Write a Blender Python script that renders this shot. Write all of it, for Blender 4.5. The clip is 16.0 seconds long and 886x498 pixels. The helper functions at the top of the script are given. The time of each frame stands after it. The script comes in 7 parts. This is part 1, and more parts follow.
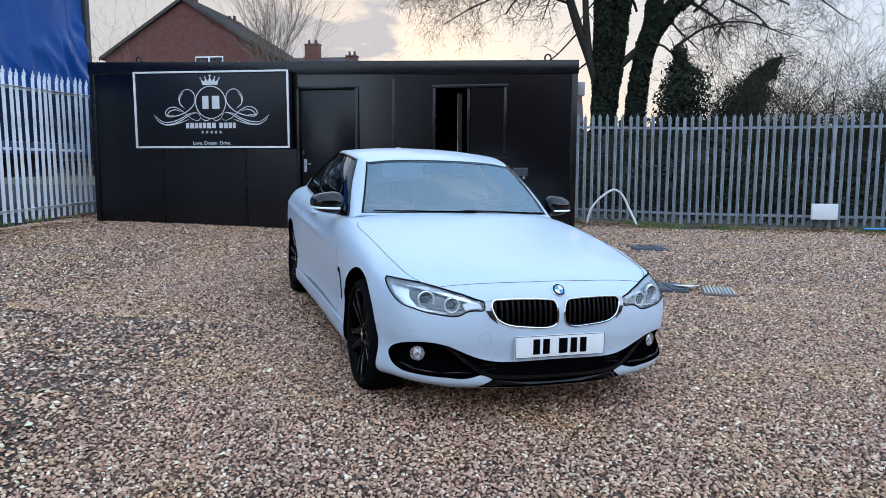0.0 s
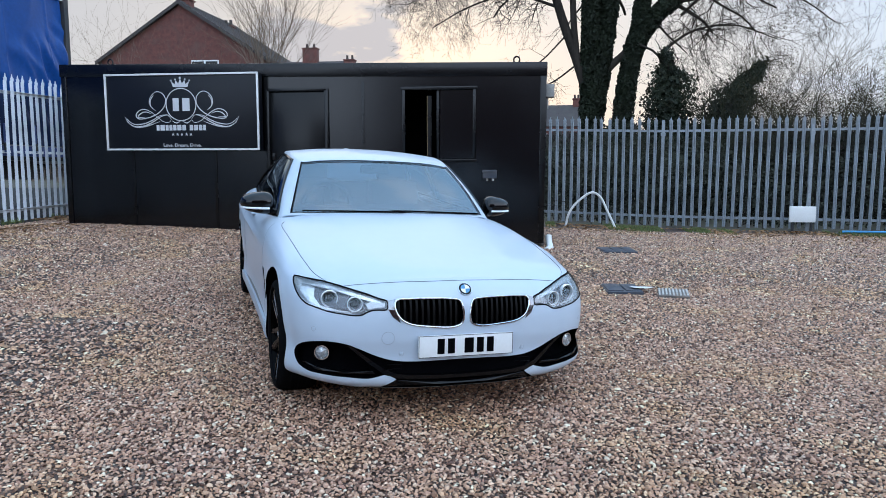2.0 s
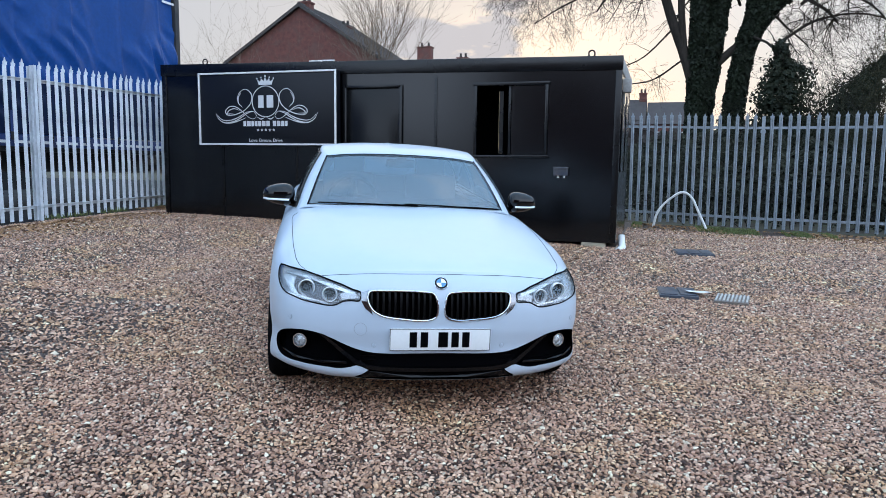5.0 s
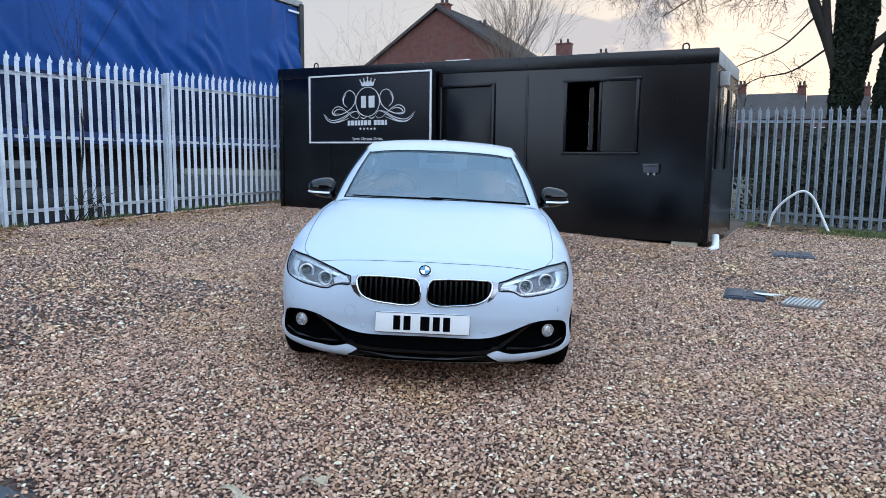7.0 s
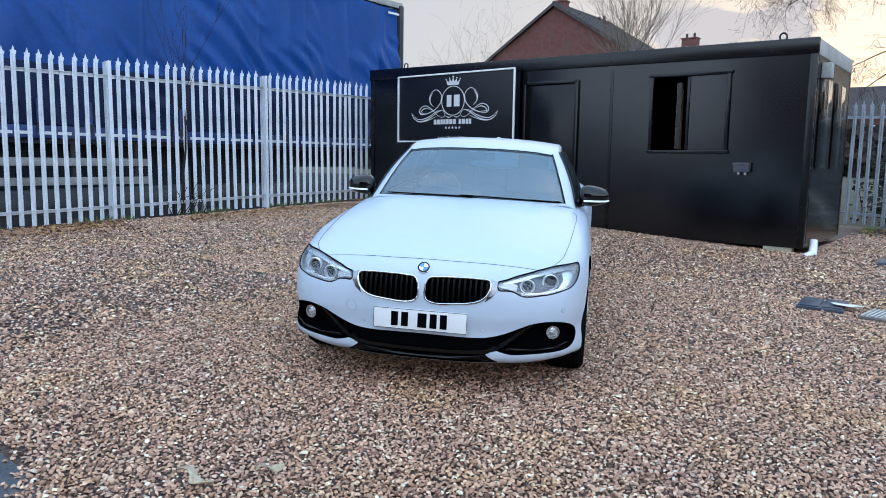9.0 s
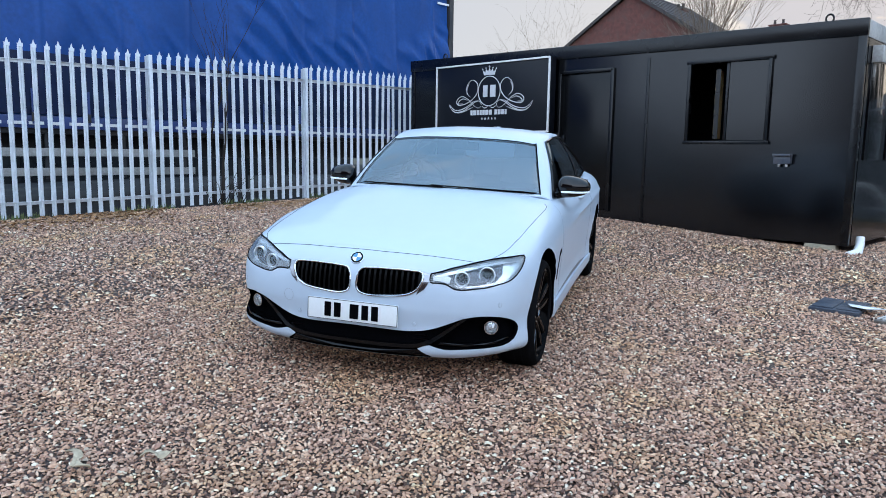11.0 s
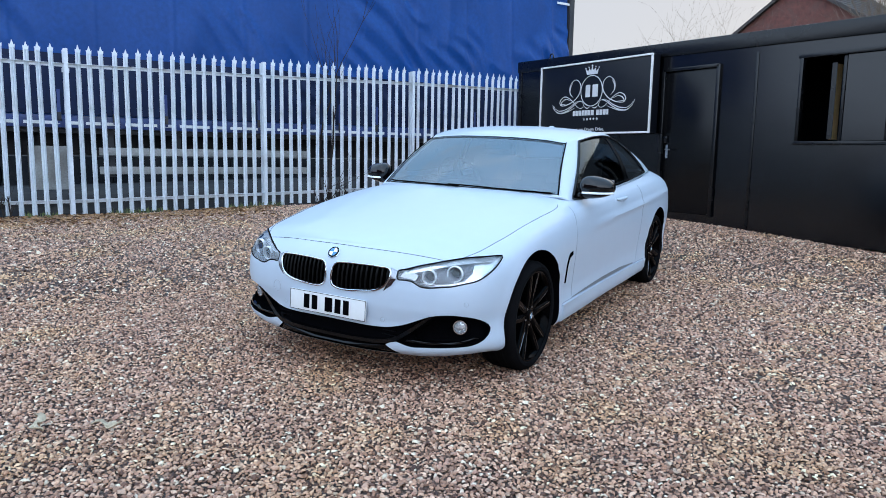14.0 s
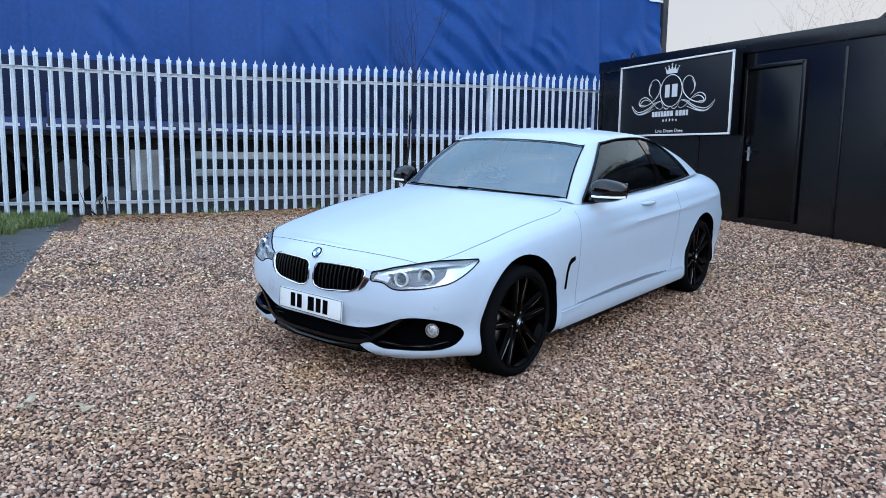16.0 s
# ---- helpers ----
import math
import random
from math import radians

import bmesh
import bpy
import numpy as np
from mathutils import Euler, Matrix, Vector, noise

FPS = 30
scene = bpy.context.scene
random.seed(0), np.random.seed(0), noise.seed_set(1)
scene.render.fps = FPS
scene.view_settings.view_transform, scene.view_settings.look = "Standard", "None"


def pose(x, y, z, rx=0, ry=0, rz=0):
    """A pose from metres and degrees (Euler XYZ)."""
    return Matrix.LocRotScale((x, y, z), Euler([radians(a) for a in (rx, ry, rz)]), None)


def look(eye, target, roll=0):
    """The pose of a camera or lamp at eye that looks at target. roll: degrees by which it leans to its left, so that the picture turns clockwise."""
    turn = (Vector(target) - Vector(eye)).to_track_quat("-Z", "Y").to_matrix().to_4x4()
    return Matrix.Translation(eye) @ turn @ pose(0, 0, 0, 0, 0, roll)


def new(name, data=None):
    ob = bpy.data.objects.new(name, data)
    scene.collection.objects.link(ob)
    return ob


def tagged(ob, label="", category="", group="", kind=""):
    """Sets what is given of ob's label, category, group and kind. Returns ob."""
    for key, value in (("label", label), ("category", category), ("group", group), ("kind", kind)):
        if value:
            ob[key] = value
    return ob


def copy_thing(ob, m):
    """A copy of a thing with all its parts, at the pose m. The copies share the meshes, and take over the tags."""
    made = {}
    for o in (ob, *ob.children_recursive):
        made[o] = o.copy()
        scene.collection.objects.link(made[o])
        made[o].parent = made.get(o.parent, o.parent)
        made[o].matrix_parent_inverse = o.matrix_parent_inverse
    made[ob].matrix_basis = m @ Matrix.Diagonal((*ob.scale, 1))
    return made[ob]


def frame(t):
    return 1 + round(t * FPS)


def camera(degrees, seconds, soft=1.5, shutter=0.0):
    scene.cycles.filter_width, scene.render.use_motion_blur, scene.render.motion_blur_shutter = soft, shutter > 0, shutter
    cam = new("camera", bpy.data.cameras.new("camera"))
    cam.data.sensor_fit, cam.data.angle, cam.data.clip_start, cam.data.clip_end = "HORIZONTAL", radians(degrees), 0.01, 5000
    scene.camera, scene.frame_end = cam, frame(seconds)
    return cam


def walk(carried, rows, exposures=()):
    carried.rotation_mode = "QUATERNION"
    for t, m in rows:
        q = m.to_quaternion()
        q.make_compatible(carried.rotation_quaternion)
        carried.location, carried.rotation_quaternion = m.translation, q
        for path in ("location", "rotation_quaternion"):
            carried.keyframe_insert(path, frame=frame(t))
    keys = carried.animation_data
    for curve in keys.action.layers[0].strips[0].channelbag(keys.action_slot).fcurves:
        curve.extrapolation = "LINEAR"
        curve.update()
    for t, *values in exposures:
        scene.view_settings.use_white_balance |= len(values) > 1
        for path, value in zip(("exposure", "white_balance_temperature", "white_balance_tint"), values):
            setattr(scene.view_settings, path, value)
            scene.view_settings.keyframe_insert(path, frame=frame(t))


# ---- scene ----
cam = camera(64.1, 16.0, soft=0.9)
PATH = [
    (0, (0.419, -0.106, 1.356), (0.15, 1.862, 1.12), 0.1),
    (0.5, (0.552, -0.151, 1.354), (0.289, 1.817, 1.12), 0.1),
    (1, (0.658, -0.141, 1.336), (0.397, 1.828, 1.104), 0.1),
    (1.5, (0.775, -0.058, 1.337), (0.511, 1.911, 1.108), 0.1),
    (2, (0.909, -0.021, 1.329), (0.635, 1.947, 1.104), 0.1),
    (2.5, (1.059, -0.031, 1.325), (0.763, 1.935, 1.105), 0.2),
    (3, (1.154, -0.047, 1.301), (0.821, 1.913, 1.083), 0.4),
    (3.5, (1.238, 0.013, 1.291), (0.85, 1.963, 1.074), 0.4),
    (4, (1.362, 0.085, 1.304), (0.911, 2.021, 1.084), 0.4),
    (4.2, (1.405, 0.105, 1.308), (0.931, 2.035, 1.084), 0.5),
    (6.3, (2.118, 0.236, 1.299), (1.288, 2.04, 1.06), 0.6),
    (6.5, (2.238, 0.25, 1.289), (1.368, 2.034, 1.048), 0.6),
    (7, (2.432, 0.274, 1.298), (1.482, 2.017, 1.055), 0.7),
    (7.5, (2.567, 0.406, 1.291), (1.536, 2.102, 1.047), 0.7),
    (8, (2.664, 0.522, 1.304), (1.555, 2.168, 1.059), 0.7),
    (8.5, (2.779, 0.583, 1.298), (1.601, 2.18, 1.053), 0.8),
    (9, (2.956, 0.658, 1.287), (1.726, 2.216, 1.039), 0.8),
    (9.5, (3.084, 0.769, 1.28), (1.815, 2.295, 1.03), 0.8),
    (10, (3.193, 0.947, 1.269), (1.89, 2.442, 1.015), 0.8),
    (10.2, (3.246, 1.011, 1.282), (1.926, 2.49, 1.019), 0.8),
    (12.3, (3.694, 1.563, 1.248), (2.201, 2.869, 0.988), 1.0),
    (12.5, (3.72, 1.601, 1.249), (2.215, 2.891, 0.984), 1.0),
    (13, (3.895, 1.693, 1.255), (2.343, 2.927, 0.99), 1.0),
    (13.5, (4.011, 1.805, 1.258), (2.406, 2.967, 0.991), 1.0),
    (14, (4.041, 1.985, 1.256), (2.382, 3.069, 0.987), 1.0),
    (14.5, (4.091, 2.135, 1.268), (2.383, 3.141, 1.0), 1.1),
    (15, (4.241, 2.296, 1.274), (2.489, 3.224, 1.007), 1.0),
    (15.5, (4.363, 2.457, 1.264), (2.576, 3.314, 0.999), 0.9),
    (16, (4.376, 2.629, 1.265), (2.564, 3.434, 0.999), 0.9),
]
walk(cam, [(t, look(eye, target, roll)) for t, eye, target, roll in PATH], [(0, -0.14), (6.0, -0.10), (12.0, 0.0), (16, 0.03)])

# ---- world, sun ----
world = bpy.data.worlds.new("world")
scene.world = world
world.use_nodes = True
wn, wl = world.node_tree.nodes, world.node_tree.links
wn.clear()
w_out = wn.new("ShaderNodeOutputWorld")
w_bg = wn.new("ShaderNodeBackground")
w_sky = wn.new("ShaderNodeTexSky")
w_sky.sky_type, w_sky.sun_disc = "NISHITA", False
w_sky.sun_elevation, w_sky.sun_rotation = radians(9), radians(-9)
w_sky.air_density, w_sky.dust_density, w_sky.ozone_density = 1.0, 1.5, 1.5
w_tc = wn.new("ShaderNodeTexCoord")
w_map = wn.new("ShaderNodeMapping")
w_map.inputs["Scale"].default_value = (1.0, 1.0, 2.6)
w_noise = wn.new("ShaderNodeTexNoise")
w_noise.inputs["Scale"].default_value, w_noise.inputs["Detail"].default_value = 2.1, 7.0
w_noise.inputs["Roughness"].default_value = 0.55
w_mask = wn.new("ShaderNodeValToRGB")
w_mask.color_ramp.elements[0].position, w_mask.color_ramp.elements[1].position = 0.42, 0.60
w_sep = wn.new("ShaderNodeSeparateXYZ")
w_low = wn.new("ShaderNodeMapRange")  # closed cloud low down, broken and blue higher up
w_low.inputs["From Min"].default_value, w_low.inputs["From Max"].default_value = 0.22, 0.60
w_low.inputs["To Min"].default_value, w_low.inputs["To Max"].default_value = 0.86, 0.50
w_max = wn.new("ShaderNodeMath")
w_max.operation = "MAXIMUM"
w_clear = wn.new("ShaderNodeMix")
w_clear.data_type = "RGBA"
w_clear.inputs["B"].default_value = (4.4, 10.2, 17.5, 1)
w_high = wn.new("ShaderNodeMapRange")
w_high.inputs["From Min"].default_value, w_high.inputs["From Max"].default_value = 0.2, 0.5
w_dot = wn.new("ShaderNodeVectorMath")  # cloud brightened towards the unseen south-east and overhead, to light the car
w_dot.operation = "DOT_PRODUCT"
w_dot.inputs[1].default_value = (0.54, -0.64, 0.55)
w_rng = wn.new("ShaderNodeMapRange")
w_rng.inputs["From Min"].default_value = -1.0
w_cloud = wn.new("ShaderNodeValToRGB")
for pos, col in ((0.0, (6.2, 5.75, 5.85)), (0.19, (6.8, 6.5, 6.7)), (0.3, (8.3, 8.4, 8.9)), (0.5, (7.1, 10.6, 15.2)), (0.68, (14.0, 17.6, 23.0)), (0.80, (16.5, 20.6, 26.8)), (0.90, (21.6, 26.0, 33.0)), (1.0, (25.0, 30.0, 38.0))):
    el = w_cloud.color_ramp.elements[0] if pos == 0 else w_cloud.color_ramp.elements[-1] if pos == 1 else w_cloud.color_ramp.elements.new(pos)
    el.color = (*col, 1)
w_mix = wn.new("ShaderNodeMix")
w_mix.data_type = "RGBA"
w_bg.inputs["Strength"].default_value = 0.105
wl.new(w_tc.outputs["Generated"], w_map.inputs["Vector"])
wl.new(w_map.outputs["Vector"], w_noise.inputs["Vector"])
wl.new(w_noise.outputs["Fac"], w_mask.inputs["Fac"])
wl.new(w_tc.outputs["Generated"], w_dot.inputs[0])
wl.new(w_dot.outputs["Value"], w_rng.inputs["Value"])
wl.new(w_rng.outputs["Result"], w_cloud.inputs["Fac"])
wl.new(w_tc.outputs["Generated"], w_sep.inputs["Vector"])
wl.new(w_sep.outputs["Z"], w_low.inputs["Value"])
wl.new(w_sep.outputs["Z"], w_high.inputs["Value"])
wl.new(w_mask.outputs["Color"], w_max.inputs[0])
wl.new(w_low.outputs["Result"], w_max.inputs[1])
wl.new(w_max.outputs["Value"], w_mix.inputs["Factor"])
wl.new(w_high.outputs["Result"], w_clear.inputs["Factor"])
wl.new(w_sky.outputs["Color"], w_clear.inputs["A"])
wl.new(w_clear.outputs["Result"], w_mix.inputs["A"])
w_west = wn.new("ShaderNodeMapRange")  # the cloud is cooler and paler towards the north-west
w_west.inputs["From Min"].default_value, w_west.inputs["From Max"].default_value = -0.25, -0.70
w_west.inputs["To Max"].default_value = 0.85
w_cool = wn.new("ShaderNodeMix")
w_cool.data_type = "RGBA"
w_cool.inputs["B"].default_value = (6.8, 7.15, 7.9, 1)
wl.new(w_sep.outputs["X"], w_west.inputs["Value"])
w_lowwest = wn.new("ShaderNodeMath")
w_lowwest.operation, w_lowwest.use_clamp = "SUBTRACT", True
w_north = wn.new("ShaderNodeMapRange")
w_north.inputs["From Min"].default_value, w_north.inputs["From Max"].default_value = -0.2, 0.3
wl.new(w_sep.outputs["Y"], w_north.inputs["Value"])
w_northwest = wn.new("ShaderNodeMath")
w_northwest.operation = "MULTIPLY"
wl.new(w_west.outputs["Result"], w_northwest.inputs[0])
wl.new(w_north.outputs["Result"], w_northwest.inputs[1])
wl.new(w_northwest.outputs["Value"], w_lowwest.inputs[0])
wl.new(w_high.outputs["Result"], w_lowwest.inputs[1])
wl.new(w_lowwest.outputs["Value"], w_cool.inputs["Factor"])
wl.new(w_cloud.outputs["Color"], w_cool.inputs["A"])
w_fill = wn.new("ShaderNodeVectorMath")  # low unseen south-eastern sky whitened, added as fill light for the car's flank
w_fill.operation = "DOT_PRODUCT"
w_fill.inputs[1].default_value = (0.75, -0.66, 0.0)
w_fillrng = wn.new("ShaderNodeMapRange")
w_fillrng.inputs["From Min"].default_value, w_fillrng.inputs["From Max"].default_value = 0.0, 0.85
w_lowfill = wn.new("ShaderNodeMath")
w_lowfill.operation, w_lowfill.use_clamp = "SUBTRACT", True
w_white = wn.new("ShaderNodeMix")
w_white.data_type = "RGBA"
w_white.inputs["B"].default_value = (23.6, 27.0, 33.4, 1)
wl.new(w_tc.outputs["Generated"], w_fill.inputs[0])
wl.new(w_fill.outputs["Value"], w_fillrng.inputs["Value"])
wl.new(w_fillrng.outputs["Result"], w_lowfill.inputs[0])
wl.new(w_high.outputs["Result"], w_lowfill.inputs[1])
wl.new(w_lowfill.outputs["Value"], w_white.inputs["Factor"])
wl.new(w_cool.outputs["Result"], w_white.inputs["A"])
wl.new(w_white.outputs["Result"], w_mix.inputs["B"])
wl.new(w_mix.outputs["Result"], w_bg.inputs["Color"])
wl.new(w_bg.outputs["Background"], w_out.inputs["Surface"])
sun = new("sun", bpy.data.lights.new("sun", "SUN"))
sun.data.energy, sun.data.angle, sun.data.color = 0.35, radians(60), (1.0, 0.88, 0.72)
sun.matrix_world = look((-4.7, 30, 5.0), (0, 0, 0))


# ---- materials ----
def ramp_node(nt, stops):
    r = nt.nodes.new("ShaderNodeValToRGB")
    e = r.color_ramp.elements
    while len(e) > 1:
        e.remove(e[-1])
    e[0].position, e[0].color = stops[0][0], (*stops[0][1], 1)
    for p, c in stops[1:]:
        k = e.new(p)
        k.color = (*c, 1)
    return r


def material(name, base, rough=0.5, metal=0.0, var=0.15, scale=6.0, fine=60.0, bump=0.0, bump_scale=80.0, coat=0.0, spec=0.5, dirt=None, dirt_scale=1.2, dirt_amount=0.35, stretch=(1, 1, 1), rough_var=0.08):
    """A surface with colour variation at two scales, varying gloss, optional stains and fine relief."""
    m = bpy.data.materials.new(name)
    m.use_nodes = True
    nt = m.node_tree
    n, l = nt.nodes, nt.links
    b = n["Principled BSDF"]
    tc = n.new("ShaderNodeTexCoord")
    mp = n.new("ShaderNodeMapping")
    mp.inputs["Scale"].default_value = stretch
    l.new(tc.outputs["Object"], mp.inputs["Vector"])
    big, small = n.new("ShaderNodeTexNoise"), n.new("ShaderNodeTexNoise")
    for t, s in ((big, scale), (small, fine)):
        t.inputs["Scale"].default_value, t.inputs["Detail"].default_value = s, 4.0
        l.new(mp.outputs["Vector"], t.inputs["Vector"])
    add = n.new("ShaderNodeMath")
    add.operation = "ADD"
    l.new(big.outputs["Fac"], add.inputs[0])
    l.new(small.outputs["Fac"], add.inputs[1])
    r = ramp_node(nt, [(0.35, tuple(c * (1 - var) for c in base)), (0.65, tuple(min(c * (1 + var), 1) for c in base))])
    half = n.new("ShaderNodeMath")
    half.operation = "MULTIPLY"
    half.inputs[1].default_value = 0.5
    l.new(add.outputs[0], half.inputs[0])
    l.new(half.outputs[0], r.inputs["Fac"])
    colour = r.outputs["Color"]
    if dirt:
        d = n.new("ShaderNodeTexNoise")
        d.inputs["Scale"].default_value, d.inputs["Detail"].default_value = dirt_scale, 8.0
        l.new(mp.outputs["Vector"], d.inputs["Vector"])
        dr = ramp_node(nt, [(0.48, (0, 0, 0)), (0.68, (dirt_amount,) * 3)])
        l.new(d.outputs["Fac"], dr.inputs["Fac"])
        mx = n.new("ShaderNodeMix")
        mx.data_type = "RGBA"
        mx.inputs["B"].default_value = (*dirt, 1)
        l.new(dr.outputs["Color"], mx.inputs["Factor"])
        l.new(colour, mx.inputs["A"])
        colour = mx.outputs["Result"]
    l.new(colour, b.inputs["Base Color"])
    rr = n.new("ShaderNodeMapRange")
    rr.inputs["To Min"].default_value, rr.inputs["To Max"].default_value = max(rough - rough_var, 0.02), min(rough + rough_var, 1)
    l.new(big.outputs["Fac"], rr.inputs["Value"])
    l.new(rr.outputs["Result"], b.inputs["Roughness"])
    b.inputs["Metallic"].default_value = metal
    b.inputs["Specular IOR Level"].default_value = spec
    b.inputs["Coat Weight"].default_value = coat
    b.inputs["Coat Roughness"].default_value = 0.04
    if bump:
        bt, bn = n.new("ShaderNodeTexNoise"), n.new("ShaderNodeBump")
        bt.inputs["Scale"].default_value, bt.inputs["Detail"].default_value = bump_scale, 5.0
        bn.inputs["Strength"].default_value, bn.inputs["Distance"].default_value = bump, 0.01
        l.new(mp.outputs["Vector"], bt.inputs["Vector"])
        l.new(bt.outputs["Fac"], bn.inputs["Height"])
        l.new(bn.outputs["Normal"], b.inputs["Normal"])
    return m


def glass_material(name, tint, ior=1.5, rough=0.0, haze=0.0, reflect_tint=(1, 1, 1)):
    """A pane: clear or tinted, Fresnel reflections in a given tint; haze paints in dust and sky glare."""
    m = bpy.data.materials.new(name)
    m.use_nodes = True
    n, l = m.node_tree.nodes, m.node_tree.links
    n.remove(n["Principled BSDF"])
    tr, gl, mx, fr = n.new("ShaderNodeBsdfTransparent"), n.new("ShaderNodeBsdfGlossy"), n.new("ShaderNodeMixShader"), n.new("ShaderNodeFresnel")
    tr.inputs["Color"].default_value = (*tint, 1)
    gl.inputs["Roughness"].default_value = rough
    gl.inputs["Color"].default_value = (*reflect_tint, 1)
    fr.inputs["IOR"].default_value = ior
    base = tr.outputs["BSDF"]
    if haze:
        df, hm, tx, tc, rp = n.new("ShaderNodeBsdfDiffuse"), n.new("ShaderNodeMixShader"), n.new("ShaderNodeTexNoise"), n.new("ShaderNodeTexCoord"), n.new("ShaderNodeMapRange")
        df.inputs["Color"].default_value = (0.66, 0.76, 0.84, 1)
        tx.inputs["Scale"].default_value, tx.inputs["Detail"].default_value = 3.0, 5.0
        rp.inputs["To Min"].default_value, rp.inputs["To Max"].default_value = haze * 0.6, haze * 1.4
        l.new(tc.outputs["Object"], tx.inputs["Vector"])
        l.new(tx.outputs["Fac"], rp.inputs["Value"])
        l.new(rp.outputs["Result"], hm.inputs["Fac"])
        l.new(base, hm.inputs[1])
        l.new(df.outputs["BSDF"], hm.inputs[2])
        base = hm.outputs["Shader"]
    l.new(fr.outputs["Fac"], mx.inputs["Fac"])
    l.new(base, mx.inputs[1])
    l.new(gl.outputs["BSDF"], mx.inputs[2])
    l.new(mx.outputs["Shader"], n["Material Output"].inputs["Surface"])
    return m


STONES = [(0.0, (0.054, 0.03, 0.024)), (0.12, (0.189, 0.099, 0.067)), (0.24, (0.445, 0.252, 0.163)), (0.36, (0.32, 0.195, 0.135)), (0.48, (0.568, 0.341, 0.221)),
          (0.6, (0.68, 0.428, 0.291)), (0.72, (0.428, 0.238, 0.172)), (0.82, (0.866, 0.609, 0.433)), (0.92, (0.349, 0.217, 0.154)), (1.0, (0.95, 0.863, 0.668))]


def pebble_material():
    m = bpy.data.materials.new("pebbles")
    m.use_nodes = True
    nt = m.node_tree
    n, l = nt.nodes, nt.links
    b = n["Principled BSDF"]
    geo, r = n.new("ShaderNodeNewGeometry"), ramp_node(nt, STONES)
    l.new(geo.outputs["Random Per Island"], r.inputs["Fac"])
    tx = n.new("ShaderNodeTexNoise")
    tx.inputs["Scale"].default_value, tx.inputs["Detail"].default_value = 90, 4
    tc = n.new("ShaderNodeTexCoord")
    l.new(tc.outputs["Object"], tx.inputs["Vector"])
    mr = n.new("ShaderNodeMapRange")
    mr.inputs["To Min"].default_value, mr.inputs["To Max"].default_value = 0.5, 1.55
    l.new(tx.outputs["Fac"], mr.inputs["Value"])
    mx = n.new("ShaderNodeMix")
    mx.data_type, mx.blend_type = "RGBA", "MULTIPLY"
    mx.inputs["Factor"].default_value = 1.0
    l.new(r.outputs["Color"], mx.inputs["A"])
    l.new(mr.outputs["Result"], mx.inputs["B"])
    # broad patches, greyer or yellower
    wide = n.new("ShaderNodeTexNoise")
    wide.inputs["Scale"].default_value, wide.inputs["Detail"].default_value = 1.6, 5
    l.new(tc.outputs["Object"], wide.inputs["Vector"])
    tint = ramp_node(nt, [(0.36, (0.86, 0.82, 0.82)), (0.52, (0.92, 0.88, 0.84)), (0.66, (0.98, 0.93, 0.76))])
    l.new(wide.outputs["Fac"], tint.inputs["Fac"])
    m2 = n.new("ShaderNodeMix")
    m2.data_type, m2.blend_type = "RGBA", "MULTIPLY"
    m2.inputs["Factor"].default_value = 1.0
    l.new(mx.outputs["Result"], m2.inputs["A"])
    l.new(tint.outputs["Color"], m2.inputs["B"])
    l.new(m2.outputs["Result"], b.inputs["Base Color"])
    b.inputs["Roughness"].default_value = 0.45
    b.inputs["Specular IOR Level"].default_value = 0.28
    return m


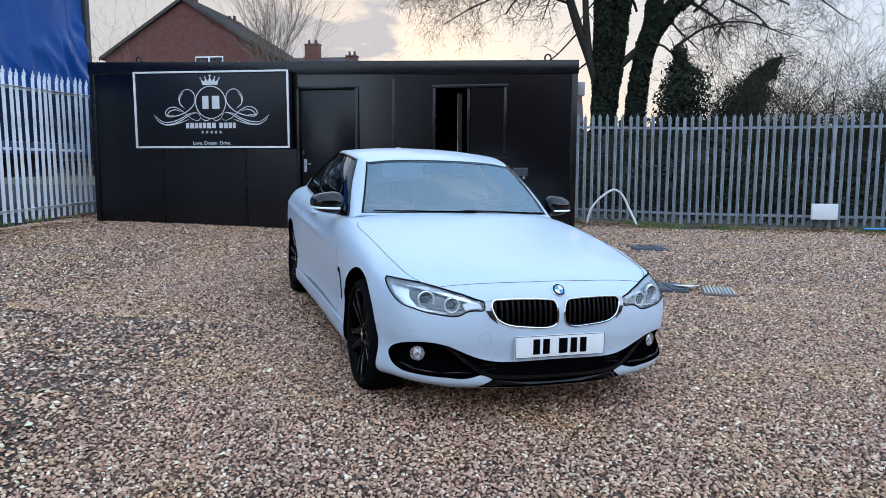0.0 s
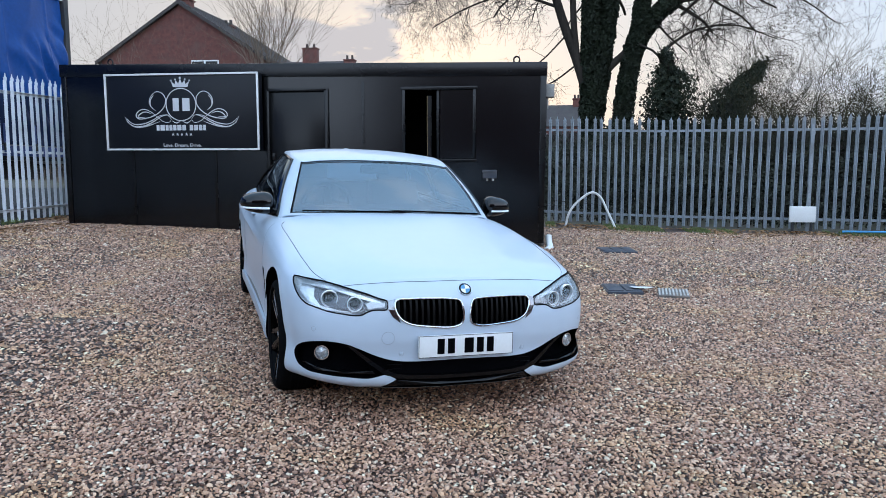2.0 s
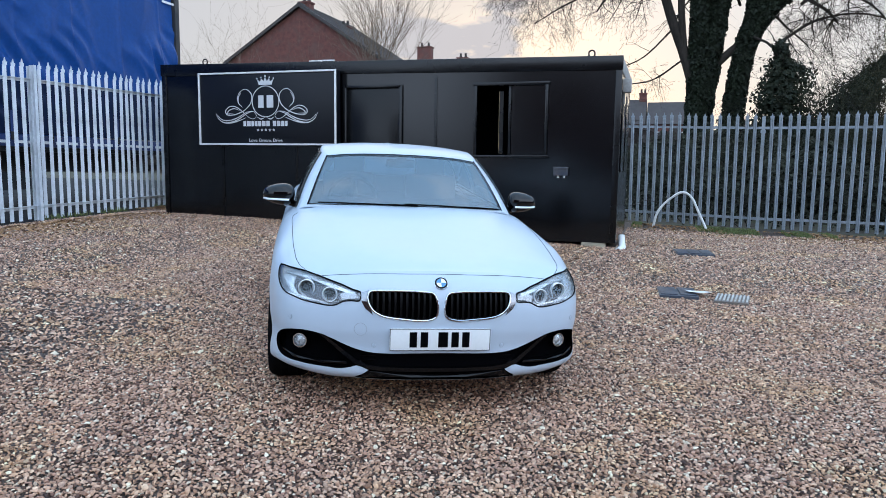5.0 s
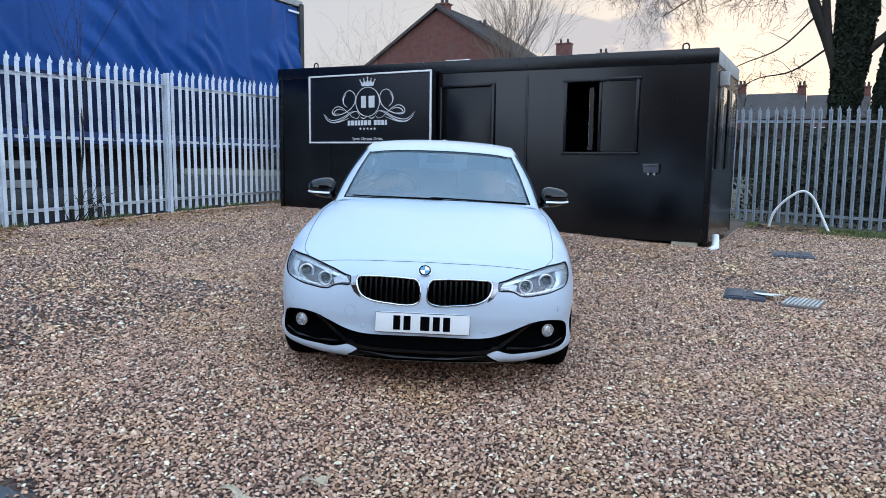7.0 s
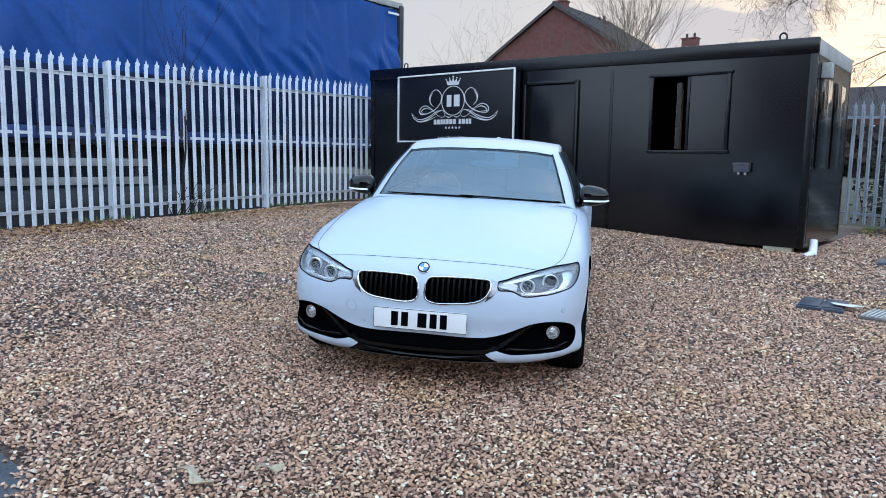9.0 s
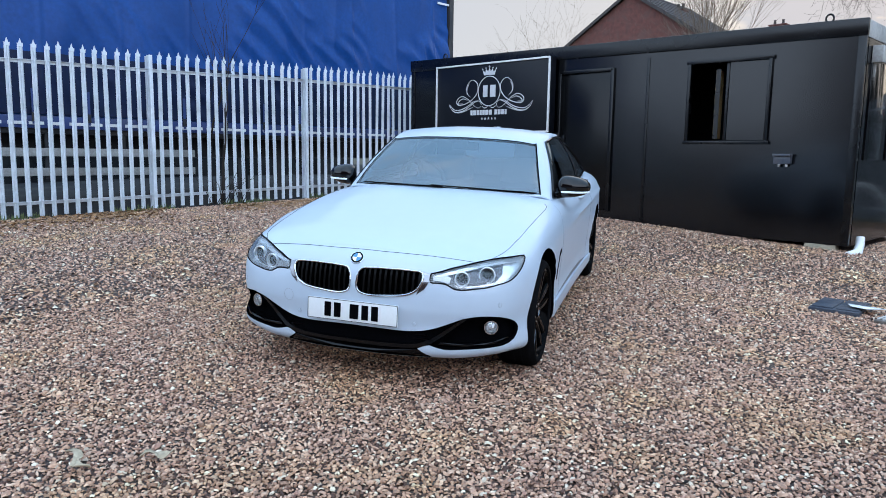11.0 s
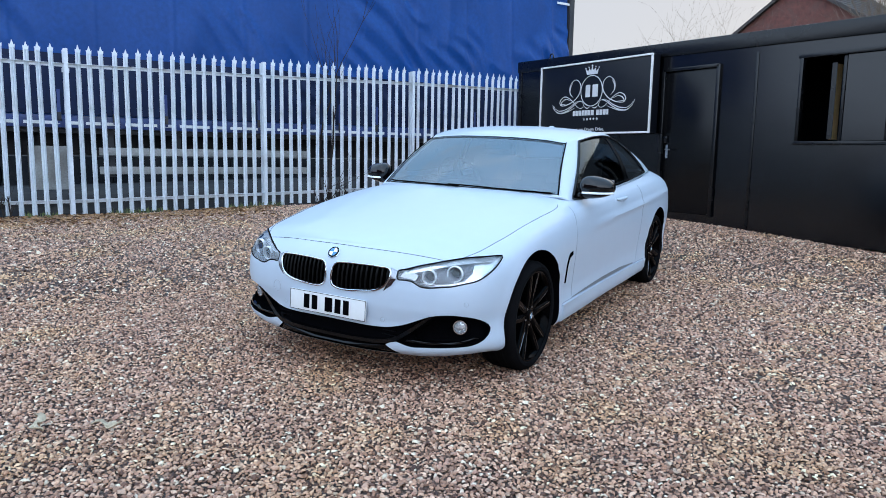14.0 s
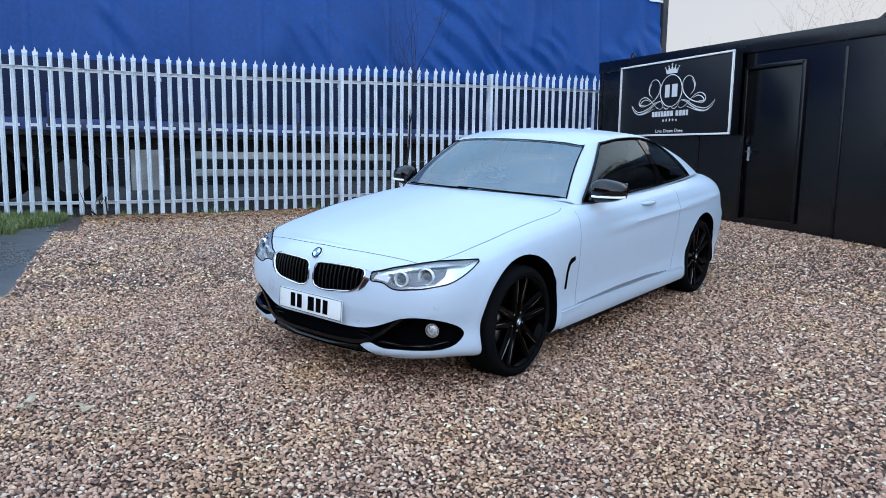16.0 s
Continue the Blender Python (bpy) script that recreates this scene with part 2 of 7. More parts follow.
def gravel_material():
    """Packed pebbles too small to build one by one: cells with their own colour and rounded relief."""
    m = bpy.data.materials.new("gravel")
    m.use_nodes = True
    nt = m.node_tree
    n, l = nt.nodes, nt.links
    b = n["Principled BSDF"]
    tc = n.new("ShaderNodeTexCoord")
    warp = n.new("ShaderNodeTexNoise")
    warp.inputs["Scale"].default_value = 14
    l.new(tc.outputs["Object"], warp.inputs["Vector"])
    off = n.new("ShaderNodeMix")
    off.data_type = "RGBA"
    off.blend_type = "LINEAR_LIGHT"
    off.inputs["Factor"].default_value = 0.03
    l.new(tc.outputs["Object"], off.inputs["A"])
    l.new(warp.outputs["Color"], off.inputs["B"])
    v, edge = n.new("ShaderNodeTexVoronoi"), n.new("ShaderNodeTexVoronoi")
    edge.feature = "DISTANCE_TO_EDGE"
    for t in (v, edge):
        t.inputs["Scale"].default_value = 34
        l.new(off.outputs["Result"], t.inputs["Vector"])
    sep = n.new("ShaderNodeSeparateColor")
    l.new(v.outputs["Color"], sep.inputs["Color"])
    r = ramp_node(nt, STONES)
    l.new(sep.outputs["Red"], r.inputs["Fac"])
    gap = ramp_node(nt, [(0.0, (0.2, 0.2, 0.2)), (0.14, (1, 1, 1))])
    l.new(edge.outputs["Distance"], gap.inputs["Fac"])
    big = n.new("ShaderNodeTexNoise")
    big.inputs["Scale"].default_value, big.inputs["Detail"].default_value = 0.9, 6
    l.new(tc.outputs["Object"], big.inputs["Vector"])
    tone = ramp_node(nt, [(0.3, (0.11, 0.094, 0.088)), (0.7, (0.23, 0.196, 0.176))])
    l.new(big.outputs["Fac"], tone.inputs["Fac"])
    m1, m2 = n.new("ShaderNodeMix"), n.new("ShaderNodeMix")
    for k in (m1, m2):
        k.data_type, k.blend_type = "RGBA", "MULTIPLY"
        k.inputs["Factor"].default_value = 1
    l.new(r.outputs["Color"], m1.inputs["A"])
    l.new(gap.outputs["Color"], m1.inputs["B"])
    l.new(m1.outputs["Result"], m2.inputs["A"])
    l.new(tone.outputs["Color"], m2.inputs["B"])
    l.new(m2.outputs["Result"], b.inputs["Base Color"])
    b.inputs["Roughness"].default_value = 0.5
    bn = n.new("ShaderNodeBump")
    bn.inputs["Strength"].default_value, bn.inputs["Distance"].default_value = 0.9, 0.02
    l.new(edge.outputs["Distance"], bn.inputs["Height"])
    l.new(bn.outputs["Normal"], b.inputs["Normal"])
    return m


M_PEBBLE, M_GRAVEL = pebble_material(), gravel_material()
M_ASPHALT = material("asphalt", (0.05, 0.052, 0.056), 0.3, rough_var=0.27, var=0.3, scale=1.6, fine=140, bump=0.12, bump_scale=160, dirt=(0.16, 0.13, 0.1), dirt_amount=0.4)
M_SOIL = material("soil", (0.07, 0.055, 0.035), 0.9, var=0.4, scale=1.2, fine=30, bump=0.6, bump_scale=30, dirt=(0.06, 0.08, 0.03), dirt_amount=0.7)
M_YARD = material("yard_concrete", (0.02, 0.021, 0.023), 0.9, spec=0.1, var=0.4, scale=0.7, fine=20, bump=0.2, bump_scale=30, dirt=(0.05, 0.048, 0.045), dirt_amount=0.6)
M_GRASS = material("grass_blade", (0.12, 0.15, 0.045), 0.7, var=0.4, scale=2.0, fine=20)
M_BLACK_PAINT = material("black_panel_paint", (0.0006, 0.0009, 0.0018), 0.18, var=0.3, scale=0.8, fine=40, bump=0.03, bump_scale=1.3, spec=0.5, dirt=(0.0012, 0.0016, 0.003), dirt_scale=0.7, dirt_amount=0.5, rough_var=0.06)
M_DOOR = material("black_door_paint", (0.0015, 0.0017, 0.0022), 0.22, spec=0.3, var=0.2, scale=2, fine=50, bump=0.05, bump_scale=2.0)
M_BLACK_TRIM = material("black_trim_paint", (0.0015, 0.0017, 0.0022), 0.26, spec=0.42, var=0.2, scale=3, fine=60, dirt=(0.008, 0.008, 0.009), dirt_amount=0.25)
M_GLOSS_SIDE = material("black_gloss_panel", (0.004, 0.004, 0.005), 0.14, spec=0.2, var=0.2, scale=1, fine=20, bump=0.04, bump_scale=3.0)
M_SIGN = material("sign_board_black", (0.004, 0.005, 0.008), 0.35, spec=0.3, var=0.12, scale=2, fine=50)
M_SIGN_WHITE = material("sign_white", (0.72, 0.71, 0.69), 0.5, var=0.05, scale=5, fine=60)
M_SIGN_SILVER = material("sign_silver", (0.62, 0.62, 0.62), 0.45, var=0.06, scale=5, fine=60)
M_GALV = material("galvanised_steel", (0.66, 0.70, 0.74), 0.42, metal=0.12, var=0.12, scale=2.5, fine=24, bump=0.1, bump_scale=30, dirt=(0.36, 0.36, 0.35), dirt_scale=2.2, dirt_amount=0.4)
M_GALV_OLD = material("weathered_galvanised_steel", (0.27, 0.30, 0.33), 0.5, metal=0.2, var=0.25, scale=2.5, fine=24, bump=0.1, bump_scale=30, dirt=(0.13, 0.13, 0.12), dirt_scale=2.0, dirt_amount=0.5)
M_BLUE = material("blue_curtain", (0.0068, 0.059, 0.235), 0.4, spec=0.22, var=0.18, scale=0.6, fine=14, bump=0.12, bump_scale=4, dirt=(0.006, 0.037, 0.145), dirt_scale=0.6, dirt_amount=0.6)
M_NAVY = material("navy_lower_curtain", (0.004, 0.012, 0.046), 0.55, spec=0.25, var=0.3, scale=1.2, fine=14, dirt=(0.006, 0.014, 0.042), dirt_amount=0.5)
M_BLUE_STEEL = material("blue_painted_steel", (0.02, 0.045, 0.16), 0.45, var=0.2, scale=2, fine=30, dirt=(0.06, 0.055, 0.05), dirt_amount=0.6)
M_CHASSIS = material("dark_chassis", (0.025, 0.025, 0.028), 0.7, var=0.3, scale=4, fine=40, dirt=(0.08, 0.065, 0.05), dirt_amount=0.5)
M_PALE_STEEL = material("dirty_pale_steel", (0.34, 0.33, 0.31), 0.55, var=0.25, scale=3, fine=30, dirt=(0.12, 0.1, 0.08), dirt_amount=0.6)
M_RUBBER = material("rubber", (0.006, 0.006, 0.0065), 0.8, spec=0.02, var=0.2, scale=8, fine=80, bump=0.15, bump_scale=120)
M_BRICK = material("brick", (0.12, 0.042, 0.032), 0.85, var=0.4, scale=3, fine=18, bump=0.3, bump_scale=30, dirt=(0.1, 0.06, 0.05), dirt_amount=0.5)
M_ROOF = material("roof_tile", (0.045, 0.034, 0.032), 0.75, var=0.35, scale=2, fine=12, bump=0.3, bump_scale=8, dirt=(0.06, 0.06, 0.045), dirt_amount=0.5)
M_WHITE_PAINT = material("white_paint", (0.75, 0.75, 0.73), 0.5, var=0.06, scale=3, dirt=(0.45, 0.43, 0.4), dirt_amount=0.4)
M_BARK = material("bark", (0.032, 0.026, 0.021), 0.95, spec=0.2, var=0.4, scale=3, fine=25, bump=0.8, bump_scale=18, stretch=(1, 1, 0.25))
M_TWIG = material("twig", (0.035, 0.028, 0.024), 0.95, spec=0.15, var=0.3, scale=2, fine=10)
M_TWIG_PALE = material("dry_twig", (0.15, 0.11, 0.08), 0.9, spec=0.2, var=0.3, scale=2, fine=10)
M_TWIG_OLIVE = material("olive_twig", (0.036, 0.036, 0.022), 0.95, spec=0.15, var=0.3, scale=2, fine=10)
M_IVY = material("ivy_leaf", (0.013, 0.018, 0.009), 0.6, spec=0.2, var=0.5, scale=1.5, fine=9)
M_SCRUB = material("scrub_leaf", (0.030, 0.031, 0.021), 0.85, spec=0.15, var=0.75, scale=1.0, fine=7)
M_BUD = material("dry_bud", (0.05, 0.045, 0.024), 0.9, spec=0.1, var=0.5, scale=1.0, fine=7)
M_WOOD = material("timber", (0.52, 0.36, 0.16), 0.7, var=0.25, scale=3, fine=30, stretch=(3, 3, 0.3), bump=0.3, bump_scale=30)
M_BLOCK = material("concrete_block", (0.36, 0.31, 0.22), 0.9, var=0.2, scale=6, fine=60, bump=0.5, bump_scale=60)
M_PLASTIC_WHITE = material("white_plastic", (0.78, 0.78, 0.76), 0.4, var=0.06, scale=4, dirt=(0.5, 0.47, 0.42), dirt_amount=0.3)
M_PLASTIC_BLUE = material("blue_plastic", (0.05, 0.3, 0.55), 0.4, var=0.1)
M_DRAIN = material("drain_iron", (0.17, 0.145, 0.125), 0.5, metal=0.2, var=0.25, scale=6, fine=40, bump=0.2, dirt=(0.28, 0.18, 0.12), dirt_scale=5, dirt_amount=0.7)
M_COVER = material("cover_plastic", (0.05, 0.06, 0.08), 0.4, var=0.25, scale=5, fine=40, bump=0.1, dirt=(0.12, 0.1, 0.09), dirt_scale=5, dirt_amount=0.5)
M_SLAT_PALE = material("pale_rib", (0.5, 0.48, 0.45), 0.5, var=0.2, scale=8, fine=40, dirt=(0.25, 0.2, 0.16), dirt_scale=6, dirt_amount=0.6)
M_LITTER = material("leaf_litter", (0.30, 0.16, 0.07), 0.8, var=0.5, scale=3.0, fine=14)
M_SLATE = material("dry_leaf", (0.46, 0.37, 0.25), 0.7, var=0.25, scale=6)
M_CAR = material("white_car_paint", (0.50, 0.575, 0.655), 0.36, var=0.015, scale=1.5, fine=12, coat=0.32, rough_var=0.02)
M_PIANO = material("gloss_black_plastic", (0.002, 0.002, 0.0025), 0.1, spec=0.2, var=0.1, coat=0.14, rough_var=0.02)
M_CAP = material("mirror_cap_black", (0.002, 0.002, 0.0025), 0.08, spec=0.35, var=0.1, coat=0.2, rough_var=0.02)
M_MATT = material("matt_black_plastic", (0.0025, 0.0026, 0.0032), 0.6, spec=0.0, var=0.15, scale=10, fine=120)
M_CHROME = material("chrome", (0.62, 0.63, 0.65), 0.12, metal=1.0, var=0.05, rough_var=0.04)
M_DARK_CHROME = material("dark_chrome", (0.30, 0.31, 0.33), 0.15, metal=1.0, var=0.05, rough_var=0.04)
M_SATIN = material("satin_aluminium", (0.42, 0.42, 0.43), 0.3, metal=1.0, var=0.05)
M_RIM = material("gloss_black_alloy", (0.0008, 0.0008, 0.001), 0.14, metal=0.0, var=0.1, spec=0.035, rough_var=0.03)
M_SPOKE_GLINT = material("spoke_glint", (0.16, 0.15, 0.15), 0.2, metal=1.0, var=0.4, scale=9, fine=30, rough_var=0.1)
M_DISC = material("brake_disc", (0.05, 0.05, 0.052), 0.4, metal=1.0, var=0.15, scale=10)
M_CABIN = material("dark_cabin_trim", (0.03, 0.031, 0.033), 0.7, var=0.2, scale=8, fine=80)
M_SEAT = material("dark_seat_leather", (0.04, 0.04, 0.042), 0.5, var=0.15, scale=6, fine=60)
M_SEAM = material("shut_line", (0.006, 0.006, 0.007), 0.9, spec=0.08, var=0.1)
M_SILL_SHADE = material("sill_shade_grey", (0.16, 0.165, 0.17), 0.5, var=0.2, scale=5)
M_SEAM_SOFT = material("filled_shut_line", (0.33, 0.37, 0.42), 0.6, var=0.1)
M_LAMP_BOWL = material("lamp_bowl", (0.84, 0.86, 0.88), 0.2, metal=0.65, var=0.1, scale=14, bump=0.4, bump_scale=28)
M_BEZEL = material("lamp_bezel", (0.10, 0.10, 0.11), 0.3, metal=0.5, var=0.15, scale=20)
M_SLAT = material("grille_slat", (0.002, 0.0018, 0.0018), 0.35, spec=0.12, var=0.15)
M_FOG = material("fog_reflector", (0.8, 0.82, 0.84), 0.25, metal=0.7, var=0.15, scale=60, bump=0.8, bump_scale=70)
M_LAMP_RING = material("lamp_ring", (0.93, 0.95, 0.97), 0.2, var=0.02)
M_PLATE = material("plate_white", (0.80, 0.80, 0.78), 0.35, var=0.03)
M_BADGE_BLUE = material("badge_blue", (0.08, 0.26, 0.46), 0.25, var=0.05)
# IOR raised and reflections tinted blue to paint in a brighter, bluer sky
M_GLASS = glass_material("windscreen_glass", (0.66, 0.70, 0.73), 2.3, haze=0.10, reflect_tint=(0.76, 0.89, 0.96))
M_TINT = glass_material("tinted_glass", (0.2, 0.22, 0.24), 1.5, reflect_tint=(0.78, 0.92, 1.0))
M_LENS = glass_material("clear_lens", (0.97, 0.985, 0.99), 1.5, haze=0.035)


# ---- geometry helpers ----
class Geo:
    """Vertices and faces of one mesh, collected piece by piece."""

    def __init__(self):
        self.v, self.f, self.m = [], [], []

    def add(self, verts, faces, mi=0):
        k = len(self.v)
        self.v += [tuple(p) for p in verts]
        self.f += [tuple(i + k for i in f) for f in faces]
        self.m += [mi] * len(faces)
        return self

    def box(self, c, size, rot=None, mi=0):
        x, y, z = (s / 2 for s in size)
        vs = [Vector((a * x, b * y, d * z)) for d in (-1, 1) for a, b in ((-1, -1), (1, -1), (1, 1), (-1, 1))]
        if rot is not None:
            vs = [rot @ p for p in vs]
        return self.add([p + Vector(c) for p in vs], [(3, 2, 1, 0), (4, 5, 6, 7), (0, 1, 5, 4), (1, 2, 6, 5), (2, 3, 7, 6), (3, 0, 4, 7)], mi)

    def tube(self, pts, r, n=8, mi=0, closed=False, flat=None):
        """A round rod along pts; r: one radius or one for each point."""
        pts = [Vector(p) for p in pts]
        rs = list(r) if hasattr(r, "__len__") else [r] * len(pts)
        k, verts = len(pts), []
        side = None
        for i, p in enumerate(pts):
            a = pts[(i - 1) % k] if closed or i else pts[0]
            b = pts[(i + 1) % k] if closed or i < k - 1 else pts[-1]
            d = (b - a).normalized() if (b - a).length > 1e-9 else Vector((0, 0, 1))
            if side is None:
                side = d.orthogonal().normalized()
            side = (side - d * side.dot(d))
            side = side.normalized() if side.length > 1e-6 else d.orthogonal().normalized()
            up = d.cross(side)
            verts += [p + (side * math.cos(2 * math.pi * j / n) + up * math.sin(2 * math.pi * j / n)) * rs[i] for j in range(n)]
        fs = []
        for i in range(k if closed else k - 1):
            for j in range(n):
                q = (i + 1) % k
                fs.append((i * n + j, i * n + (j + 1) % n, q * n + (j + 1) % n, q * n + j))
        if not closed:
            fs += [tuple(range(n - 1, -1, -1)), tuple((k - 1) * n + j for j in range(n))]
        return self.add(verts, fs, mi)

    def lathe(self, prof, c, axis, n=32, mi=0, cap=True):
        """prof: (along the axis, radius) pairs turned about the axis through c."""
        a = Vector(axis).normalized()
        s = a.orthogonal().normalized()
        t = a.cross(s)
        c = Vector(c)
        verts = [c + a * h + (s * math.cos(2 * math.pi * j / n) + t * math.sin(2 * math.pi * j / n)) * r for h, r in prof for j in range(n)]
        fs = [(i * n + j, i * n + (j + 1) % n, (i + 1) * n + (j + 1) % n, (i + 1) * n + j) for i in range(len(prof) - 1) for j in range(n)]
        if cap:
            fs += [tuple(range(n - 1, -1, -1)), tuple((len(prof) - 1) * n + j for j in range(n))]
        return self.add(verts, fs, mi)

    def grid(self, rows, mi=0, flip=False):
        n = len(rows[0])
        fs = [(i * n + j, i * n + j + 1, (i + 1) * n + j + 1, (i + 1) * n + j) for i in range(len(rows) - 1) for j in range(n - 1)]
        if flip:
            fs = [f[::-1] for f in fs]
        return self.add([p for r in rows for p in r], fs, mi)

    def prism(self, poly, plane, d0, d1, mi=0):
        """A polygon in a plane ('xz', 'yz' or 'xy') drawn out from d0 to d1 along the third axis."""
        def at(p, d):
            return {"xz": (p[0], d, p[1]), "yz": (d, p[0], p[1]), "xy": (p[0], p[1], d)}[plane]
        n = len(poly)
        vs = [at(p, d0) for p in poly] + [at(p, d1) for p in poly]
        return self.add(vs, [tuple(range(n)), tuple(range(2 * n - 1, n - 1, -1))] + [(j, j + n, (j + 1) % n + n, (j + 1) % n) for j in range(n)], mi)

    def mesh(self, name, mats, smooth=False, bevel=0.0, sharp=40, weld=False):
        me = bpy.data.meshes.new(name)
        me.from_pydata(self.v, [], self.f)
        for mt in mats:
            me.materials.append(mt)
        me.polygons.foreach_set("material_index", self.m)
        bm = bmesh.new()
        bm.from_mesh(me)
        if weld:
            bmesh.ops.remove_doubles(bm, verts=bm.verts, dist=1e-5)
        bmesh.ops.recalc_face_normals(bm, faces=bm.faces)
        if bevel:
            bmesh.ops.bevel(bm, geom=list(bm.edges), offset=bevel, segments=2, affect="EDGES", profile=0.6, clamp_overlap=True)
        bm.to_mesh(me)
        bm.free()
        if smooth or bevel:
            me.shade_smooth()
            me.set_sharp_from_angle(angle=radians(sharp))
        return me


def part(name, geo, mats, parent=None, label="", **kw):
    """One mesh object from a Geo, under its thing if it has one."""
    mats = mats if isinstance(mats, (list, tuple)) else [mats]
    ob = new(name, geo.mesh(name, mats, **kw))
    if parent is not None:
        ob.parent = parent
    if label:
        ob["label"] = label
    return ob


def place(name, m=None):
    ob = new(name)
    ob.empty_display_size = 0.2
    if m is not None:
        ob.matrix_world = m
    return ob


def curve(pts, n, closed=False):
    """n points along a smooth curve through pts, even by length."""
    p = np.array(pts, float)
    if closed:
        p = np.vstack([p, p[:1]])
    d = np.r_[0, np.cumsum(np.linalg.norm(np.diff(p, axis=0), axis=1) ** 0.7)]
    k = len(p)
    if closed:
        ext = np.vstack([p[-2], p, p[1]])
        tt = np.r_[d[0] - (d[-1] - d[-2]), d, d[-1] + d[1]]
    else:
        ext = np.vstack([2 * p[0] - p[1], p, 2 * p[-1] - p[-2]])
        tt = np.r_[-d[1], d, 2 * d[-1] - d[-2]]
    out = []
    for i in range(k - 1):
        p0, p1, p2, p3 = ext[i:i + 4]
        t0, t1, t2, t3 = tt[i:i + 4]
        for s in np.linspace(0, 1, 14, endpoint=False):
            t = t1 + (t2 - t1) * s
            a1 = (t1 - t) / (t1 - t0) * p0 + (t - t0) / (t1 - t0) * p1
            a2 = (t2 - t) / (t2 - t1) * p1 + (t - t1) / (t2 - t1) * p2
            a3 = (t3 - t) / (t3 - t2) * p2 + (t - t2) / (t3 - t2) * p3
            b1 = (t2 - t) / (t2 - t0) * a1 + (t - t0) / (t2 - t0) * a2
            b2 = (t3 - t) / (t3 - t1) * a2 + (t - t1) / (t3 - t1) * a3
            out.append((t2 - t) / (t2 - t1) * b1 + (t - t1) / (t2 - t1) * b2)
    out.append(p[-1])
    out = np.array(out)
    s = np.r_[0, np.cumsum(np.linalg.norm(np.diff(out, axis=0), axis=1))]
    q = np.linspace(0, s[-1], n + 1)[:-1] if closed else np.linspace(0, s[-1], n)
    return np.stack([np.interp(q, s, out[:, c]) for c in range(out.shape[1])], axis=1)


def smoothstep(a, b, x):
    """0 at a, 1 at b (b may be the smaller one)."""
    t = np.clip((np.asarray(x, float) - a) / (b - a), 0, 1)
    return t * t * (3 - 2 * t)


def ground_z(x, y):
    """Height of the yard: it rises to the fence on the west side and to the office."""
    s = np.maximum(1.0 - np.asarray(x, float), 0)
    a = 0.26 * s * s / (s * s + 9)
    b = 0.14 * smoothstep(5, 11, y) * (1 - 0.5 * smoothstep(0, 4, x))
    c = 0.20 * smoothstep(2, 13, y)
    w = smoothstep(-3.0, -6.5, x)
    return a + b * (1 - w) + c * w


# ---- ground ----
def ground_sheet():
    def axis(lo, hi, fine0, fine1, step):
        inner = np.arange(fine0, fine1 + 1e-6, step)
        left, right = [], []
        s, p = step, fine0
        while p > lo:
            s *= 1.35
            p -= s
            left.append(max(p, lo))
        s, p = step, fine1
        while p < hi:
            s *= 1.35
            p += s
            right.append(min(p, hi))
        return np.array(left[::-1] + list(inner) + right)
    xs, ys = axis(-900, 900, -9, 9, 0.25), axis(-600, 1200, -2, 16, 0.25)
    g = Geo()
    rows = [[(x, y, float(ground_z(max(min(x, 12), -12), min(max(y, -3), 18)) - 0.004 + 0.006 * noise.noise((x * 1.3, y * 1.3, 0)))) for x in xs] for y in ys]
    n = len(xs)
    vs = [p for r in rows for p in r]
    for i in range(len(ys) - 1):
        for j in range(n - 1):
            cx, cy = (xs[j] + xs[j + 1]) / 2, (ys[i] + ys[i + 1]) / 2
            line_r = 15.75 - 0.17 * (cx - 3.4)
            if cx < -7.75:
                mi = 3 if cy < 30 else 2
            elif cy < 1.7:
                mi = 1
            elif cy > line_r:
                mi = 2
            else:
                mi = 0
            g.f.append((i * n + j, i * n + j + 1, (i + 1) * n + j + 1, (i + 1) * n + j))
            g.m.append(mi)
    g.v = vs
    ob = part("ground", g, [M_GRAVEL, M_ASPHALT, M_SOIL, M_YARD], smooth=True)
    tagged(ob, "brown and grey pebble gravel yard with asphalt at its edge", "ground", kind="structure")


ground_sheet()


# ---- site office ----
OX0, OX1, OY0, OY1 = -6.93, 0.95, 10.83, 13.3
DOOR = (-3.42, -2.42, 0.42, 2.55)
WIN = (-1.22, -0.12, 1.46, 2.55)


